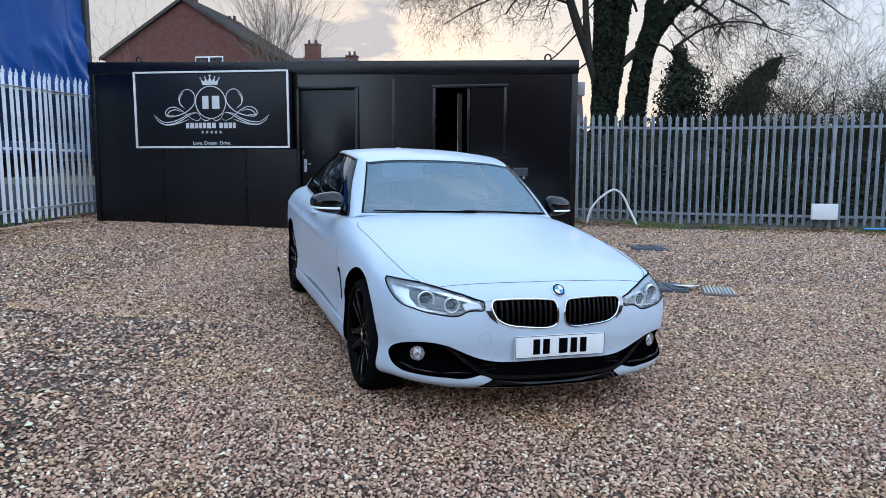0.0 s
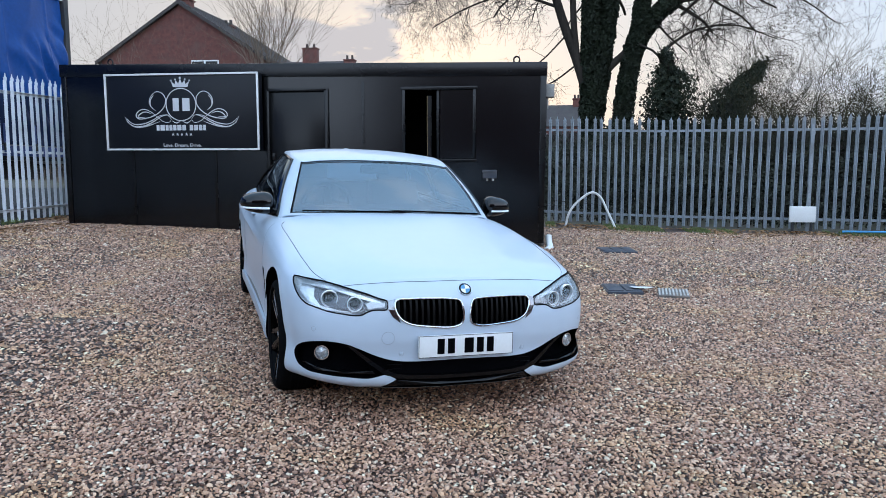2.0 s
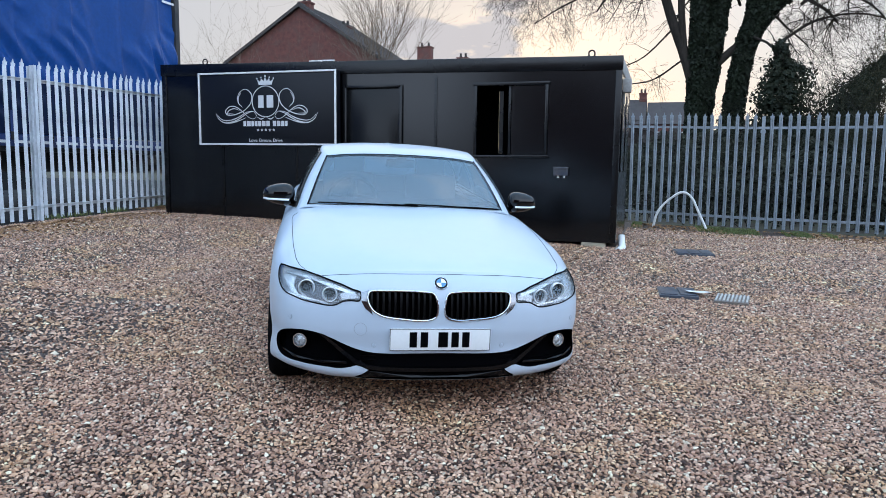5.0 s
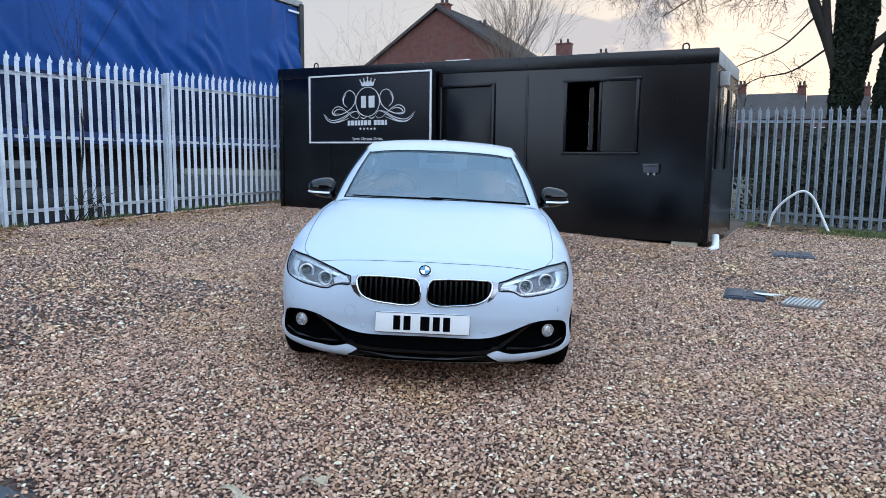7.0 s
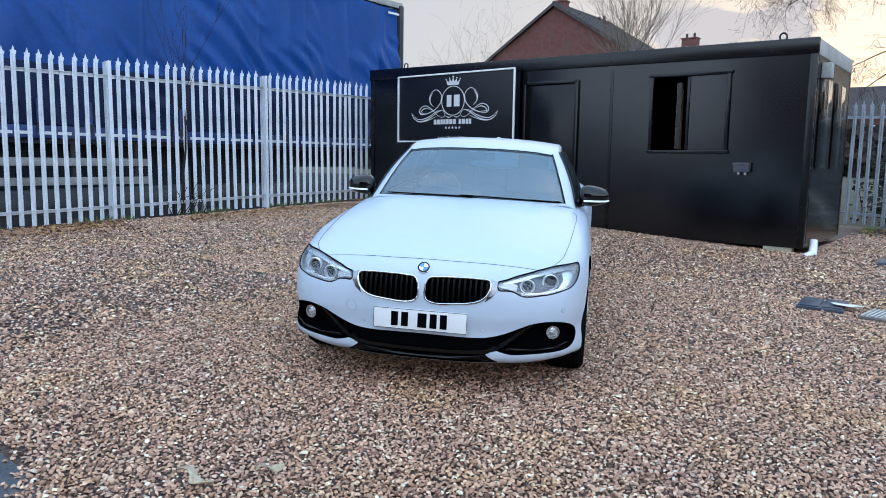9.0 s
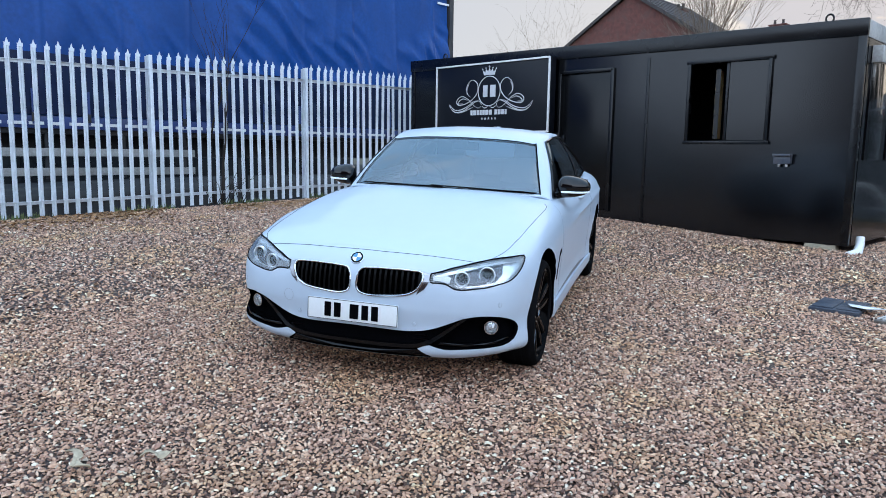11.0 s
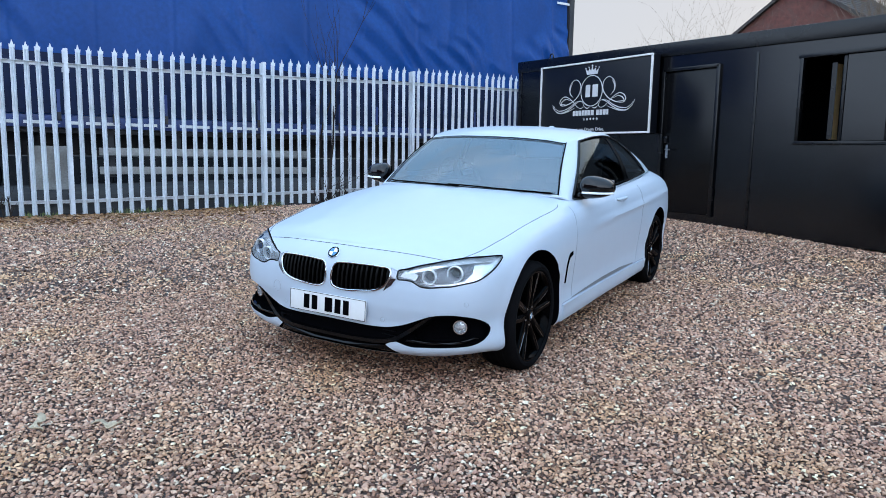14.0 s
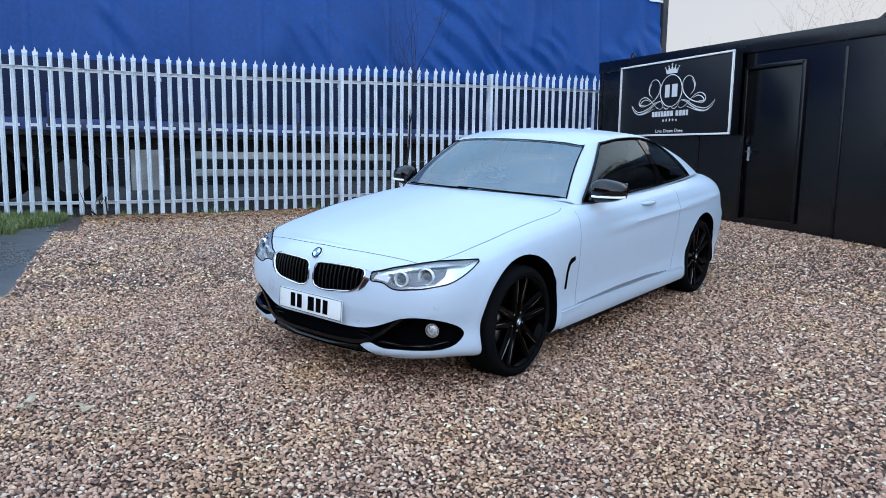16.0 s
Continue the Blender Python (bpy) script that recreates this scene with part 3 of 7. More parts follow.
def office():
    thing = place("site_office", Matrix.Translation((0, 0, 0)))
    tagged(thing, "black painted steel portable site office with window and door", "portable office")
    z0 = 0.2

    def roof_z(x):
        return 3.01 - 0.10 * (x - OX0) / (OX1 - OX0)

    def panel(x0, x1, za, zb0, zb1, y, th=0.06):
        g = Geo()
        g.prism([(x0, za), (x1, za), (x1, zb1), (x0, zb0)], "xz", y, y + th)
        return g
    # front wall, in panels round the openings
    f = lambda x: roof_z(x) - 0.2
    dx0, dx1, dz0, dz1 = DOOR
    wx0, wx1, wz0, wz1 = WIN
    cuts = [(OX0 + 0.05, dx0, z0, None), (dx0, dx1, dz1, None), (dx1, wx0, z0, None), (wx0, wx1, wz1, None), (wx0, wx1, z0, wz0), (wx1, OX1 - 0.05, z0, None)]
    for x0, x1, za, zb in cuts:
        part("wall_panel", panel(x0, x1, za, zb if zb else f(x0), zb if zb else f(x1), OY0 + 0.02), M_BLACK_PAINT, thing)
    part("wall_panel", panel(dx0, dx1, z0, dz0, dz0, OY0 + 0.02), M_BLACK_PAINT, thing)
    g = Geo().box((OX1 - 0.03, (OY0 + OY1) / 2 + 0.05, (z0 + 2.7) / 2), (0.05, OY1 - OY0 - 0.16, 2.7 - z0))
    part("side_wall", g, M_GLOSS_SIDE, thing, "gloss black end wall")
    g = Geo().box((OX0 + 0.03, (OY0 + OY1) / 2 + 0.05, (z0 + 2.8) / 2), (0.05, OY1 - OY0 - 0.16, 2.8 - z0))
    part("side_wall", g, M_BLACK_PAINT, thing)
    part("back_wall", Geo().box(((OX0 + OX1) / 2, OY1 - 0.03, (z0 + 2.7) / 2), (OX1 - OX0 - 0.1, 0.05, 2.7 - z0)), M_BLACK_PAINT, thing)
    part("floor_frame", Geo().box(((OX0 + OX1) / 2, (OY0 + OY1) / 2, z0 + 0.08), (OX1 - OX0 - 0.04, OY1 - OY0 - 0.1, 0.16)), M_BLACK_TRIM, thing)
    for x in (OX0 + 0.045, OX1 - 0.045):
        for y in (OY0 + 0.045, OY1 - 0.045):
            part("corner_post", Geo().box((x, y, (z0 + roof_z(x) - 0.02) / 2), (0.09, 0.09, roof_z(x) - 0.02 - z0)), M_BLACK_TRIM, thing, bevel=0.012)
    # roof frame and lid
    g = Geo().prism([(OX0 - 0.01, roof_z(OX0) - 0.20), (OX1 + 0.01, roof_z(OX1) - 0.20), (OX1 + 0.01, roof_z(OX1)), (OX0 - 0.01, roof_z(OX0))], "xz", OY0 - 0.015, OY0 + 0.05)
    part("roof_fascia", g, M_BLACK_TRIM, thing, bevel=0.008)
    for x, s in ((OX0 + 0.02, 1), (OX1 - 0.02, -1)):
        g = Geo().box((x, (OY0 + OY1) / 2 + 0.02, roof_z(x) - 0.11), (0.05, OY1 - OY0 - 0.05, 0.2))
        part("roof_fascia", g, M_BLACK_TRIM if s > 0 else M_PALE_STEEL, thing, bevel=0.006)
    g = Geo().prism([(OX0 + 0.03, roof_z(OX0) - 0.05), (OX1 - 0.03, roof_z(OX1) - 0.05), (OX1 - 0.03, roof_z(OX1) - 0.015), (OX0 + 0.03, roof_z(OX0) - 0.015)], "xz", OY0 + 0.04, OY1)
    part("roof", g, M_BLACK_TRIM, thing)
    # vertical joints in the cladding
    for x in (-5.72, -4.3, -1.86):
        part("panel_joint", Geo().box((x, OY0 + 0.0155, 1.42), (0.045, 0.011, 2.5)), M_BLACK_TRIM, thing, bevel=0.005)
    # door in its frame
    door = part("door", Geo().box(((dx0 + dx1) / 2, OY0 + 0.05, (dz0 + dz1) / 2), (dx1 - dx0 - 0.06, 0.045, dz1 - dz0 - 0.01)), M_DOOR, thing, "black steel door", bevel=0.006)
    for x in (dx0 + 0.02, dx1 - 0.02):
        part("door_frame", Geo().box((x, OY0 + 0.02, (dz0 + dz1) / 2), (0.06, 0.075, dz1 - dz0 + 0.04)), M_BLACK_TRIM, door, bevel=0.006)
    part("door_frame", Geo().box(((dx0 + dx1) / 2, OY0 + 0.02, dz1 + 0.005), (dx1 - dx0 - 0.03, 0.075, 0.05)), M_BLACK_TRIM, door, bevel=0.006)
    g = Geo().box((dx0 + 0.13, OY0 + 0.022, 1.34), (0.045, 0.012, 0.2))
    g.tube([(dx0 + 0.13, OY0 + 0.02, 1.37), (dx0 + 0.13, OY0 - 0.03, 1.37), (dx0 + 0.24, OY0 - 0.03, 1.365)], 0.011)
    g.lathe([(0, 0.014), (0.012, 0.014)], (dx0 + 0.13, OY0 + 0.022, 1.28), (0, -1, 0), 12)
    part("door_handle", g, M_CHROME, door, "silver lever handle with keyhole", smooth=True)
    part("door_latch", Geo().box((dx0 + 0.1, OY0 + 0.02, 1.52), (0.05, 0.03, 0.1)), M_BLACK_TRIM, door, bevel=0.006)
    # sliding window: one pane open and dark, one shuttered
    win = part("window", Geo().box(((wx0 + wx1) / 2, OY0 + 0.015, wz1 + 0.0), (wx1 - wx0 + 0.08, 0.07, 0.05)), M_BLACK_TRIM, thing, "black framed sliding window", bevel=0.006)
    part("window_sill", Geo().box(((wx0 + wx1) / 2, OY0 + 0.01, wz0), (wx1 - wx0 + 0.08, 0.08, 0.045)), M_BLACK_TRIM, win, bevel=0.006)
    for x in (wx0 + 0.005, wx1 - 0.005):
        part("window_jamb", Geo().box((x, OY0 + 0.015, (wz0 + wz1) / 2), (0.045, 0.07, wz1 - wz0 - 0.04)), M_BLACK_TRIM, win, bevel=0.006)
    xm = (wx0 + wx1) / 2 - 0.02
    part("mullion", Geo().box((xm, OY0 + 0.045, (wz0 + wz1) / 2), (0.04, 0.03, wz1 - wz0 - 0.05)), M_BLACK_TRIM, win, bevel=0.006)
    part("shutter", Geo().box(((xm + wx1) / 2, OY0 + 0.04, (wz0 + wz1) / 2), (wx1 - xm - 0.06, 0.02, wz1 - wz0 - 0.06)), M_BLACK_PAINT, win, "closed black sliding shutter")
    edge = part("timber_edge", Geo().box((xm - 0.166, OY0 + 0.17, (wz0 + wz1) / 2 - 0.03), (0.012, 0.22, wz1 - wz0 - 0.16)), M_WOOD, win, "bare timber edge inside the opening")
    part("edge_strip", Geo().box((xm - 0.132, OY0 + 0.046, (wz0 + wz1) / 2 - 0.03), (0.062, 0.008, wz1 - wz0 - 0.16)), M_BLACK_TRIM, edge, "black front strip")
    # black sheet standing for the unlit room behind the opening
    part("room_shade_sheet", Geo().box((-0.7, OY0 + 0.9, 1.5), (2.4, 0.03, 2.3)), M_MATT, thing)
    # window on the gloss end wall
    for yy in (11.5, 12.5):
        part("end_window", Geo().box((OX1 + 0.0, yy, 1.85), (0.02, 0.75, 1.2)), M_PIANO, thing, "dark glazed end window", bevel=0.004)
    g = Geo().box((OX1 + 0.06, OY0 + 0.35, 2.52), (0.12, 0.16, 0.2))
    g.box((OX1 + 0.02, OY0 + 0.35, 2.35), (0.03, 0.03, 0.2))
    part("end_box", g, M_PALE_STEEL, thing, "pale junction box", bevel=0.01)
    # lifting eyes on the roof edge
    for x, y in ((-6.1, OY0 + 0.1), (-0.99, OY1 - 0.1), (0.5, OY0 + 0.1)):
        g = Geo()
        c = Vector((x, y, roof_z(x) + 0.045))
        g.tube([c + Vector((0.045 * math.cos(a), 0, 0.05 * math.sin(a))) for a in np.linspace(0, 2 * math.pi, 18, endpoint=False)], 0.012, 6, closed=True)
        part("lifting_eye", g, M_BLACK_TRIM, thing, smooth=True)
    # outside socket
    sk = part("outside_socket", Geo().box((0.12, OY0 - 0.03, 1.245), (0.21, 0.09, 0.12)), M_COVER, thing, "black weatherproof outside socket", bevel=0.012)
    part("hood", Geo().box((0.12, OY0 - 0.055, 1.3), (0.22, 0.10, 0.03)), M_COVER, sk, bevel=0.01)
    for x in (0.08, 0.17):
        part("gland", Geo().lathe([(0, 0.016), (0.03, 0.016), (0.035, 0.01)], (x, OY0 - 0.03, 1.185), (0, 0, -1), 10), M_PLASTIC_WHITE, sk, "white cable gland", smooth=True)


office()


def timber_block(c, size, turn, mt, label):
    ob = part("support_block", Geo().box((0, 0, size[2] / 2), size), mt, bevel=0.012)
    ob.matrix_world = pose(c[0], c[1], c[2], 0, 0, turn)
    tagged(ob, label, "block", group="blocks under the office")


timber_block((0.62, OY0 + 0.12, 0.06), (0.36, 0.2, 0.14), 4, M_BLOCK, "pale concrete block under the office corner")
timber_block((-0.6, OY0 + 0.3, 0.10), (0.4, 0.25, 0.1), -3, M_CHASSIS, "dark timber block under the office")
timber_block((-3.0, OY0 + 0.3, 0.10), (0.4, 0.25, 0.1), 2, M_CHASSIS, "dark timber block under the office")
timber_block((0.62, OY1 - 0.3, 0.06), (0.36, 0.2, 0.14), 4, M_BLOCK, "pale concrete block under the office corner")
timber_block((-6.4, OY1 - 0.3, 0.12), (0.36, 0.2, 0.09), 4, M_CHASSIS, "dark timber block under the office")


def waste_pipe():
    g = Geo()
    g.tube([(1.02, OY0 + 0.25, 0.3), (1.03, OY0 + 0.2, 0.2), (1.05, OY0 + 0.05, 0.13), (1.0, OY0 - 0.15, 0.10)], [0.05, 0.052, 0.055, 0.055], 12)
    tagged(part("waste_pipe", g, M_PLASTIC_WHITE, smooth=True), "short white plastic waste pipe beside the office corner", "pipe")


waste_pipe()


# ---- sign ----
def sign():
    x0, x1, z0, z1, y = -6.04, -3.47, 1.615, 2.815, 10.64
    cx, cz = (x0 + x1) / 2, (z0 + z1) / 2
    thing = place("sign_board", pose(cx, y, cz))
    tagged(thing, "black sign board with white border and silver crest", "sign")
    w, h = x1 - x0, z1 - z0
    part("board", Geo().box((0, 0.09, 0), (w - 0.01, 0.16, h - 0.01)), M_SIGN, thing, bevel=0.004)
    b = 0.028
    for c, s in (((0, 0, h / 2 - b / 2), (w, 0.03, b)), ((0, 0, -h / 2 + b / 2), (w, 0.03, b)), ((-w / 2 + b / 2, 0, 0), (b, 0.03, h - 2 * b)), ((w / 2 - b / 2, 0, 0), (b, 0.03, h - 2 * b))):
        part("border", Geo().box(c, s), M_SIGN_WHITE, thing, "white border strip", bevel=0.004)
    f = 0.006  # face of the board

    def flat(pts, r):
        g = Geo()
        g.tube([(p[0], f, p[1]) for p in pts], r, 6)
        return g
    # ring and crown
    k = 0.115
    part("ring", flat([(0.25 * math.cos(a), k + 0.25 * math.sin(a)) for a in np.linspace(0, 2 * math.pi, 60)], 0.0075), M_SIGN_SILVER, thing, "silver ring")
    crown = [(-0.12, 0.385), (0.12, 0.385), (0.15, 0.475), (0.09, 0.43), (0.075, 0.49), (0.03, 0.44), (0.0, 0.51), (-0.03, 0.44), (-0.075, 0.49), (-0.09, 0.43), (-0.15, 0.475)]
    part("crown", Geo().prism(crown, "xz", f - 0.004, f + 0.008), M_SIGN_SILVER, thing, "silver crown")
    for px, pz, r in ((0, 0.527, 0.017), (-0.08, 0.505, 0.012), (0.08, 0.505, 0.012), (-0.155, 0.488, 0.012), (0.155, 0.488, 0.012)):
        part("crown_pearl", Geo().lathe([(0, r), (0.008, r)], (px, f + 0.004, pz), (0, -1, 0), 12), M_SIGN_SILVER, thing)
    # two plain blocks stand for the lettered mark in the ring
    part("mark", Geo().box((-0.085, f, k), (0.1, 0.008, 0.2)), M_SIGN_SILVER, thing)
    part("mark", Geo().box((0.085, f, k), (0.12, 0.008, 0.2)), M_SIGN_SILVER, thing)
    # scrolls at both sides
    for s in (-1, 1):
        for pts in ([(0.433, 0.025), (0.502, 0.076), (0.533, 0.175), (0.489, 0.265), (0.402, 0.319), (0.318, 0.298), (0.262, 0.226), (0.271, 0.106), (0.371, -0.005), (0.495, -0.068), (0.62, -0.099), (0.732, -0.099), (0.769, -0.05), (0.72, 0.019), (0.62, 0.046), (0.52, 0.01), (0.427, -0.056), (0.308, -0.147), (0.215, -0.165), (0.171, -0.117), (0.215, -0.056)],
                    [(0.452, 0.04), (0.514, 0.1), (0.511, 0.19), (0.458, 0.265)],
                    [(0.171, -0.111), (0.221, -0.05), (0.333, -0.068), (0.47, -0.147), (0.62, -0.21), (0.782, -0.225), (0.9, -0.165), (0.956, -0.074)],
                    [(0.246, -0.038), (0.358, -0.056), (0.495, -0.129), (0.651, -0.183), (0.794, -0.189), (0.894, -0.135), (0.925, -0.099)],
                    [(0.371, -0.147), (0.526, -0.201), (0.682, -0.234), (0.807, -0.225), (0.916, -0.159)],
                    [(0.495, -0.026), (0.607, 0.004), (0.695, -0.026), (0.732, -0.074), (0.62, -0.08)],
                    [(0.022, -0.147), (0.09, -0.171), (0.159, -0.135)]):
            c = curve([(s * a, b_) for a, b_ in pts], 60)
            part("scroll", flat(c, [0.003 + 0.0055 * math.sin(math.pi * i / 59) for i in range(60)]), M_SIGN_SILVER, thing, "silver scroll line")
    # plain bars for the trade name
    x = -0.43
    for wd in (0.06, 0.085, 0.06, 0.06, 0.065, 0.08, 0.075, 0, 0.07, 0.075, 0.07, 0.055):
        if wd:
            part("name_bar", Geo().box((x + wd / 2, f, -0.245), (wd - 0.014, 0.006, 0.085)), M_SIGN_SILVER, thing)
            x += wd + 0.004
        else:
            x += 0.045
    for i in range(5):
        r0, c0 = 0.026, ((i - 2) * 0.075, -0.35)
        pts = [(c0[0] + (r0 if j % 2 == 0 else r0 * 0.42) * math.sin(j * math.pi / 5), c0[1] + (r0 if j % 2 == 0 else r0 * 0.42) * math.cos(j * math.pi / 5)) for j in range(10)]
        part("star", Geo().prism(pts, "xz", f - 0.003, f + 0.006), M_SIGN_SILVER, thing, "small silver star")
    words = []
    for w in ("Love.", "Dream.", "Drive."):
        cu = bpy.data.curves.new("slogan_word", "FONT")
        cu.body, cu.size, cu.extrude = w, 0.078, 0.002
        me = bpy.data.meshes.new_from_object(bpy.data.objects.new("slogan_tmp", cu))
        me.materials.append(M_SIGN_SILVER)
        words.append((me, max(v.co.x for v in me.vertices)))
    x = -(sum(w for _, w in words) + 0.05) / 2
    for me, w in words:
        ob = new("slogan_word", me)
        ob.parent = thing
        ob.matrix_local = pose(x, f - 0.002, -0.545, 90)
        ob["label"] = "small silver slogan lettering"
        x += w + 0.025


sign()


# ---- palisade fences ----
def pale_mesh(name, height, mt):
    """A W-section steel pale with a three-pointed head."""
    hw, d = 0.034, 0.016
    sec = [(-hw, d), (-hw * 0.45, -d * 0.5), (0, d * 0.4), (hw * 0.45, -d * 0.5), (hw, d)]
    th = 0.004
    g = Geo()
    hz = height - 0.11
    rows = [(0.0, 1.0), (hz, 1.0)]
    vs = []
    for z, k in rows:
        vs += [(x * k, y, z) for x, y in sec] + [(x * k, y + th, z) for x, y in sec[::-1]]
    n = 10
    fs = [(j, (j + 1) % n, n + (j + 1) % n, n + j) for j in range(n)] + [tuple(range(n - 1, -1, -1))]
    g.add(vs, fs)
    # head: centre point and two flared side points
    head = [(-hw, hz), (hw, hz), (hw * 1.12, hz + 0.05), (hw * 0.62, hz + 0.042), (0, hz + 0.112), (-hw * 0.62, hz + 0.042), (-hw * 1.12, hz + 0.05)]
    g.prism(head, "xz", -0.004, 0.008)
    return g.mesh(name, [mt])


def fence(name, p0, p1, step, per_bay, height, mt, label, post_at, seed, bottom, flip):
    """Pales, rails and posts from p0 to p1 (plan points); post_at: distance of the first post along the line."""
    rnd = random.Random(seed)
    a, b = Vector(p0), Vector(p1)
    d = (b - a)
    length = d.length
    d.normalize()
    yaw = math.degrees(math.atan2(d.y, d.x))
    thing = place(name, pose(a.x, a.y, 0, 0, 0, yaw))
    tagged(thing, label, "fence")
    me = pale_mesh("pale", height, mt)
    bay = step * per_bay
    posts = [post_at + i * bay for i in range(int((length - post_at) / bay) + 1) if 0 <= post_at + i * bay <= length]
    n = int(length / step)
    zz = lambda s: float(ground_z(*(a + d * s)[:2]))
    off = post_at % step
    for i in range(n):
        s = off + i * step
        if min((abs(s - q) for q in posts), default=9) < step * 0.4:
            continue
        ob = new("pale", me)
        ob.parent = thing
        ob.matrix_local = pose(s, -0.03 * flip, zz(s) + bottom + rnd.uniform(-0.012, 0.012), rnd.uniform(-0.5, 0.5), rnd.uniform(-0.5, 0.5), rnd.uniform(-3, 3) + (180 if flip < 0 else 0))
    for q0, q1 in zip([0] + posts, posts + [length]):
        if q1 - q0 < 0.05:
            continue
        for hz in (height - 0.30, 0.19):
            g = Geo()
            za, zb = zz(q0) + bottom + hz, zz(q1) + bottom + hz
            g.prism([(q0, za - 0.025), (q1, zb - 0.025), (q1, zb + 0.025), (q0, za + 0.025)], "xz", 0.0, 0.006)
            g.prism([(q0, za + 0.019), (q1, zb + 0.019), (q1, zb + 0.025), (q0, za + 0.025)], "xz", 0.006, 0.05)
            part("rail", g, mt, thing)
    for q in posts:
        g = Geo()
        z0 = zz(q) - 0.05
        h = height + bottom - 0.02
        g.box((q, 0.02, z0 + h / 2), (0.055, 0.006, h)).box((q, 0.10, z0 + h / 2), (0.055, 0.006, h)).box((q, 0.06, z0 + h / 2), (0.006, 0.075, h))
        g.box((q, -0.03, z0 + h / 2), (0.066, 0.012, h * 0.99))
        g.box((q, -0.0, z0 + h - 0.30), (0.10, 0.012, 0.06))
        part("post", g, mt, thing)
    return thing


# west fence: posts at y = 9.0, 6.03, ... along a nearly straight line
FW0, FW1 = (-8.014, 12.4), (-7.595, -2.2)
fence("palisade_fence", FW0, FW1, 0.16387, 18, 2.46, M_GALV, "galvanised steel palisade fence with pointed pales", 3.398, 5, 0.02, -1)
fence("palisade_fence", (0.4, 16.15), (13.5, 14.1), 0.1593, 18, 2.30, M_GALV_OLD, "weathered galvanised steel palisade fence with pointed pales", 3.075, 8, 0.06, 1)


# ---- white coupe: x to its left, y to its rear, z up, from the front axle's middle on the ground ----
from mathutils.bvhtree import BVHTree
from mathutils.geometry import delaunay_2d_cdt

CAR_L = Vector((0.8890, 0.4569, -0.0300)).normalized()
CAR_R = Vector((-0.4561, 0.8894, 0.0300))
CAR_R = (CAR_R - CAR_L * CAR_L.dot(CAR_R)).normalized()
CAR_U = CAR_L.cross(CAR_R)
CAR_O = Vector((0.130, 4.294, 0.022))
CAR_M = Matrix(((CAR_L.x, CAR_R.x, CAR_U.x, CAR_O.x), (CAR_L.y, CAR_R.y, CAR_U.y, CAR_O.y), (CAR_L.z, CAR_R.z, CAR_U.z, CAR_O.z), (0, 0, 0, 1)))
car = place("car", CAR_M)
tagged(car, "white two-door coupe with black wheels, parked on the gravel", "car")

AXLES = (-.045, 2.82)
# half outline in plan and the upper edge of the flanks (bonnet edge, belt line, boot edge) above each of its points
PLAN = [(0, -.85), (.15, -.848), (.28, -.834), (.40, -.808), (.55, -.772), (.68, -.722), (.78, -.645), (.84, -.53), (.872, -.37), (.892, -.12), (.902, .3), (.897, .7),
        (.895, 1.2), (.899, 1.8), (.908, 2.4), (.910, 2.8), (.895, 3.15), (.858, 3.42), (.785, 3.62), (.64, 3.75), (.44, 3.82), (.22, 3.848), (0, 3.855)]
EDGE = [(0, -.735, .765), (.15, -.732, .763), (.28, -.716, .757), (.40, -.682, .746), (.55, -.630, .732), (.665, -.572, .732), (.735, -.495, .748), (.763, -.37, .774), (.775, -.2, .806),
        (.782, 0, .844), (.790, .3, .886), (.798, .66, .920), (.80, 1.2, .938), (.80, 1.8, .960), (.788, 2.4, .988), (.76, 2.8, 1.006), (.715, 3.12, 1.012), (.665, 3.38, 1.006),
        (.59, 3.56, .998), (.48, 3.67, .998), (.34, 3.73, 1.003), (.18, 3.76, 1.008), (0, 3.77, 1.010)]
RIDGE = [(-.735, .765), (-.6, .797), (-.4, .834), (-.2, .868), (0, .902), (.3, .952), (.5, .984), (.64, .992), (.80, .955), (.95, .93), (2.7, .96), (3.0, 1.03), (3.15, 1.045), (3.4, 1.05), (3.6, 1.04), (3.77, 1.014)]
NOSE = [(0, .34), (.03, .11), (.07, .02), (.12, 0), (.18, .03), (.25, .09), (.33, .10), (.40, .05), (.47, 0), (.58, 0), (.68, .03), (.78, .12), (.86, .28), (.93, .56), (1, 1)]
FLANK = [(0, .34), (.04, .12), (.10, .09), (.18, .13), (.28, .17), (.42, .10), (.56, .02), (.66, 0), (.74, .02), (.80, .07), (.88, .20), (.95, .47), (1, 1)]
TAIL = [(0, .8), (.08, .4), (.2, .1), (.4, 0), (.55, .0), (.68, .15), (.78, .2), (.88, .35), (.95, .62), (1, 1)]


def dense(keys, n_each):
    """Keys resampled along the list index with a smooth curve, with n_each steps a span."""
    p = np.array(keys, float)
    ext = np.vstack([2 * p[0] - p[1], p, 2 * p[-1] - p[-2]])
    out = []
    for i in range(len(p) - 1):
        a, b, c, d = ext[i:i + 4]
        for t in np.arange(n_each) / n_each:
            out.append(0.5 * (2 * b + (c - a) * t + (2 * a - 5 * b + 4 * c - d) * t * t + (3 * b - a - 3 * c + d) * t ** 3))
    out.append(p[-1])
    return np.array(out)


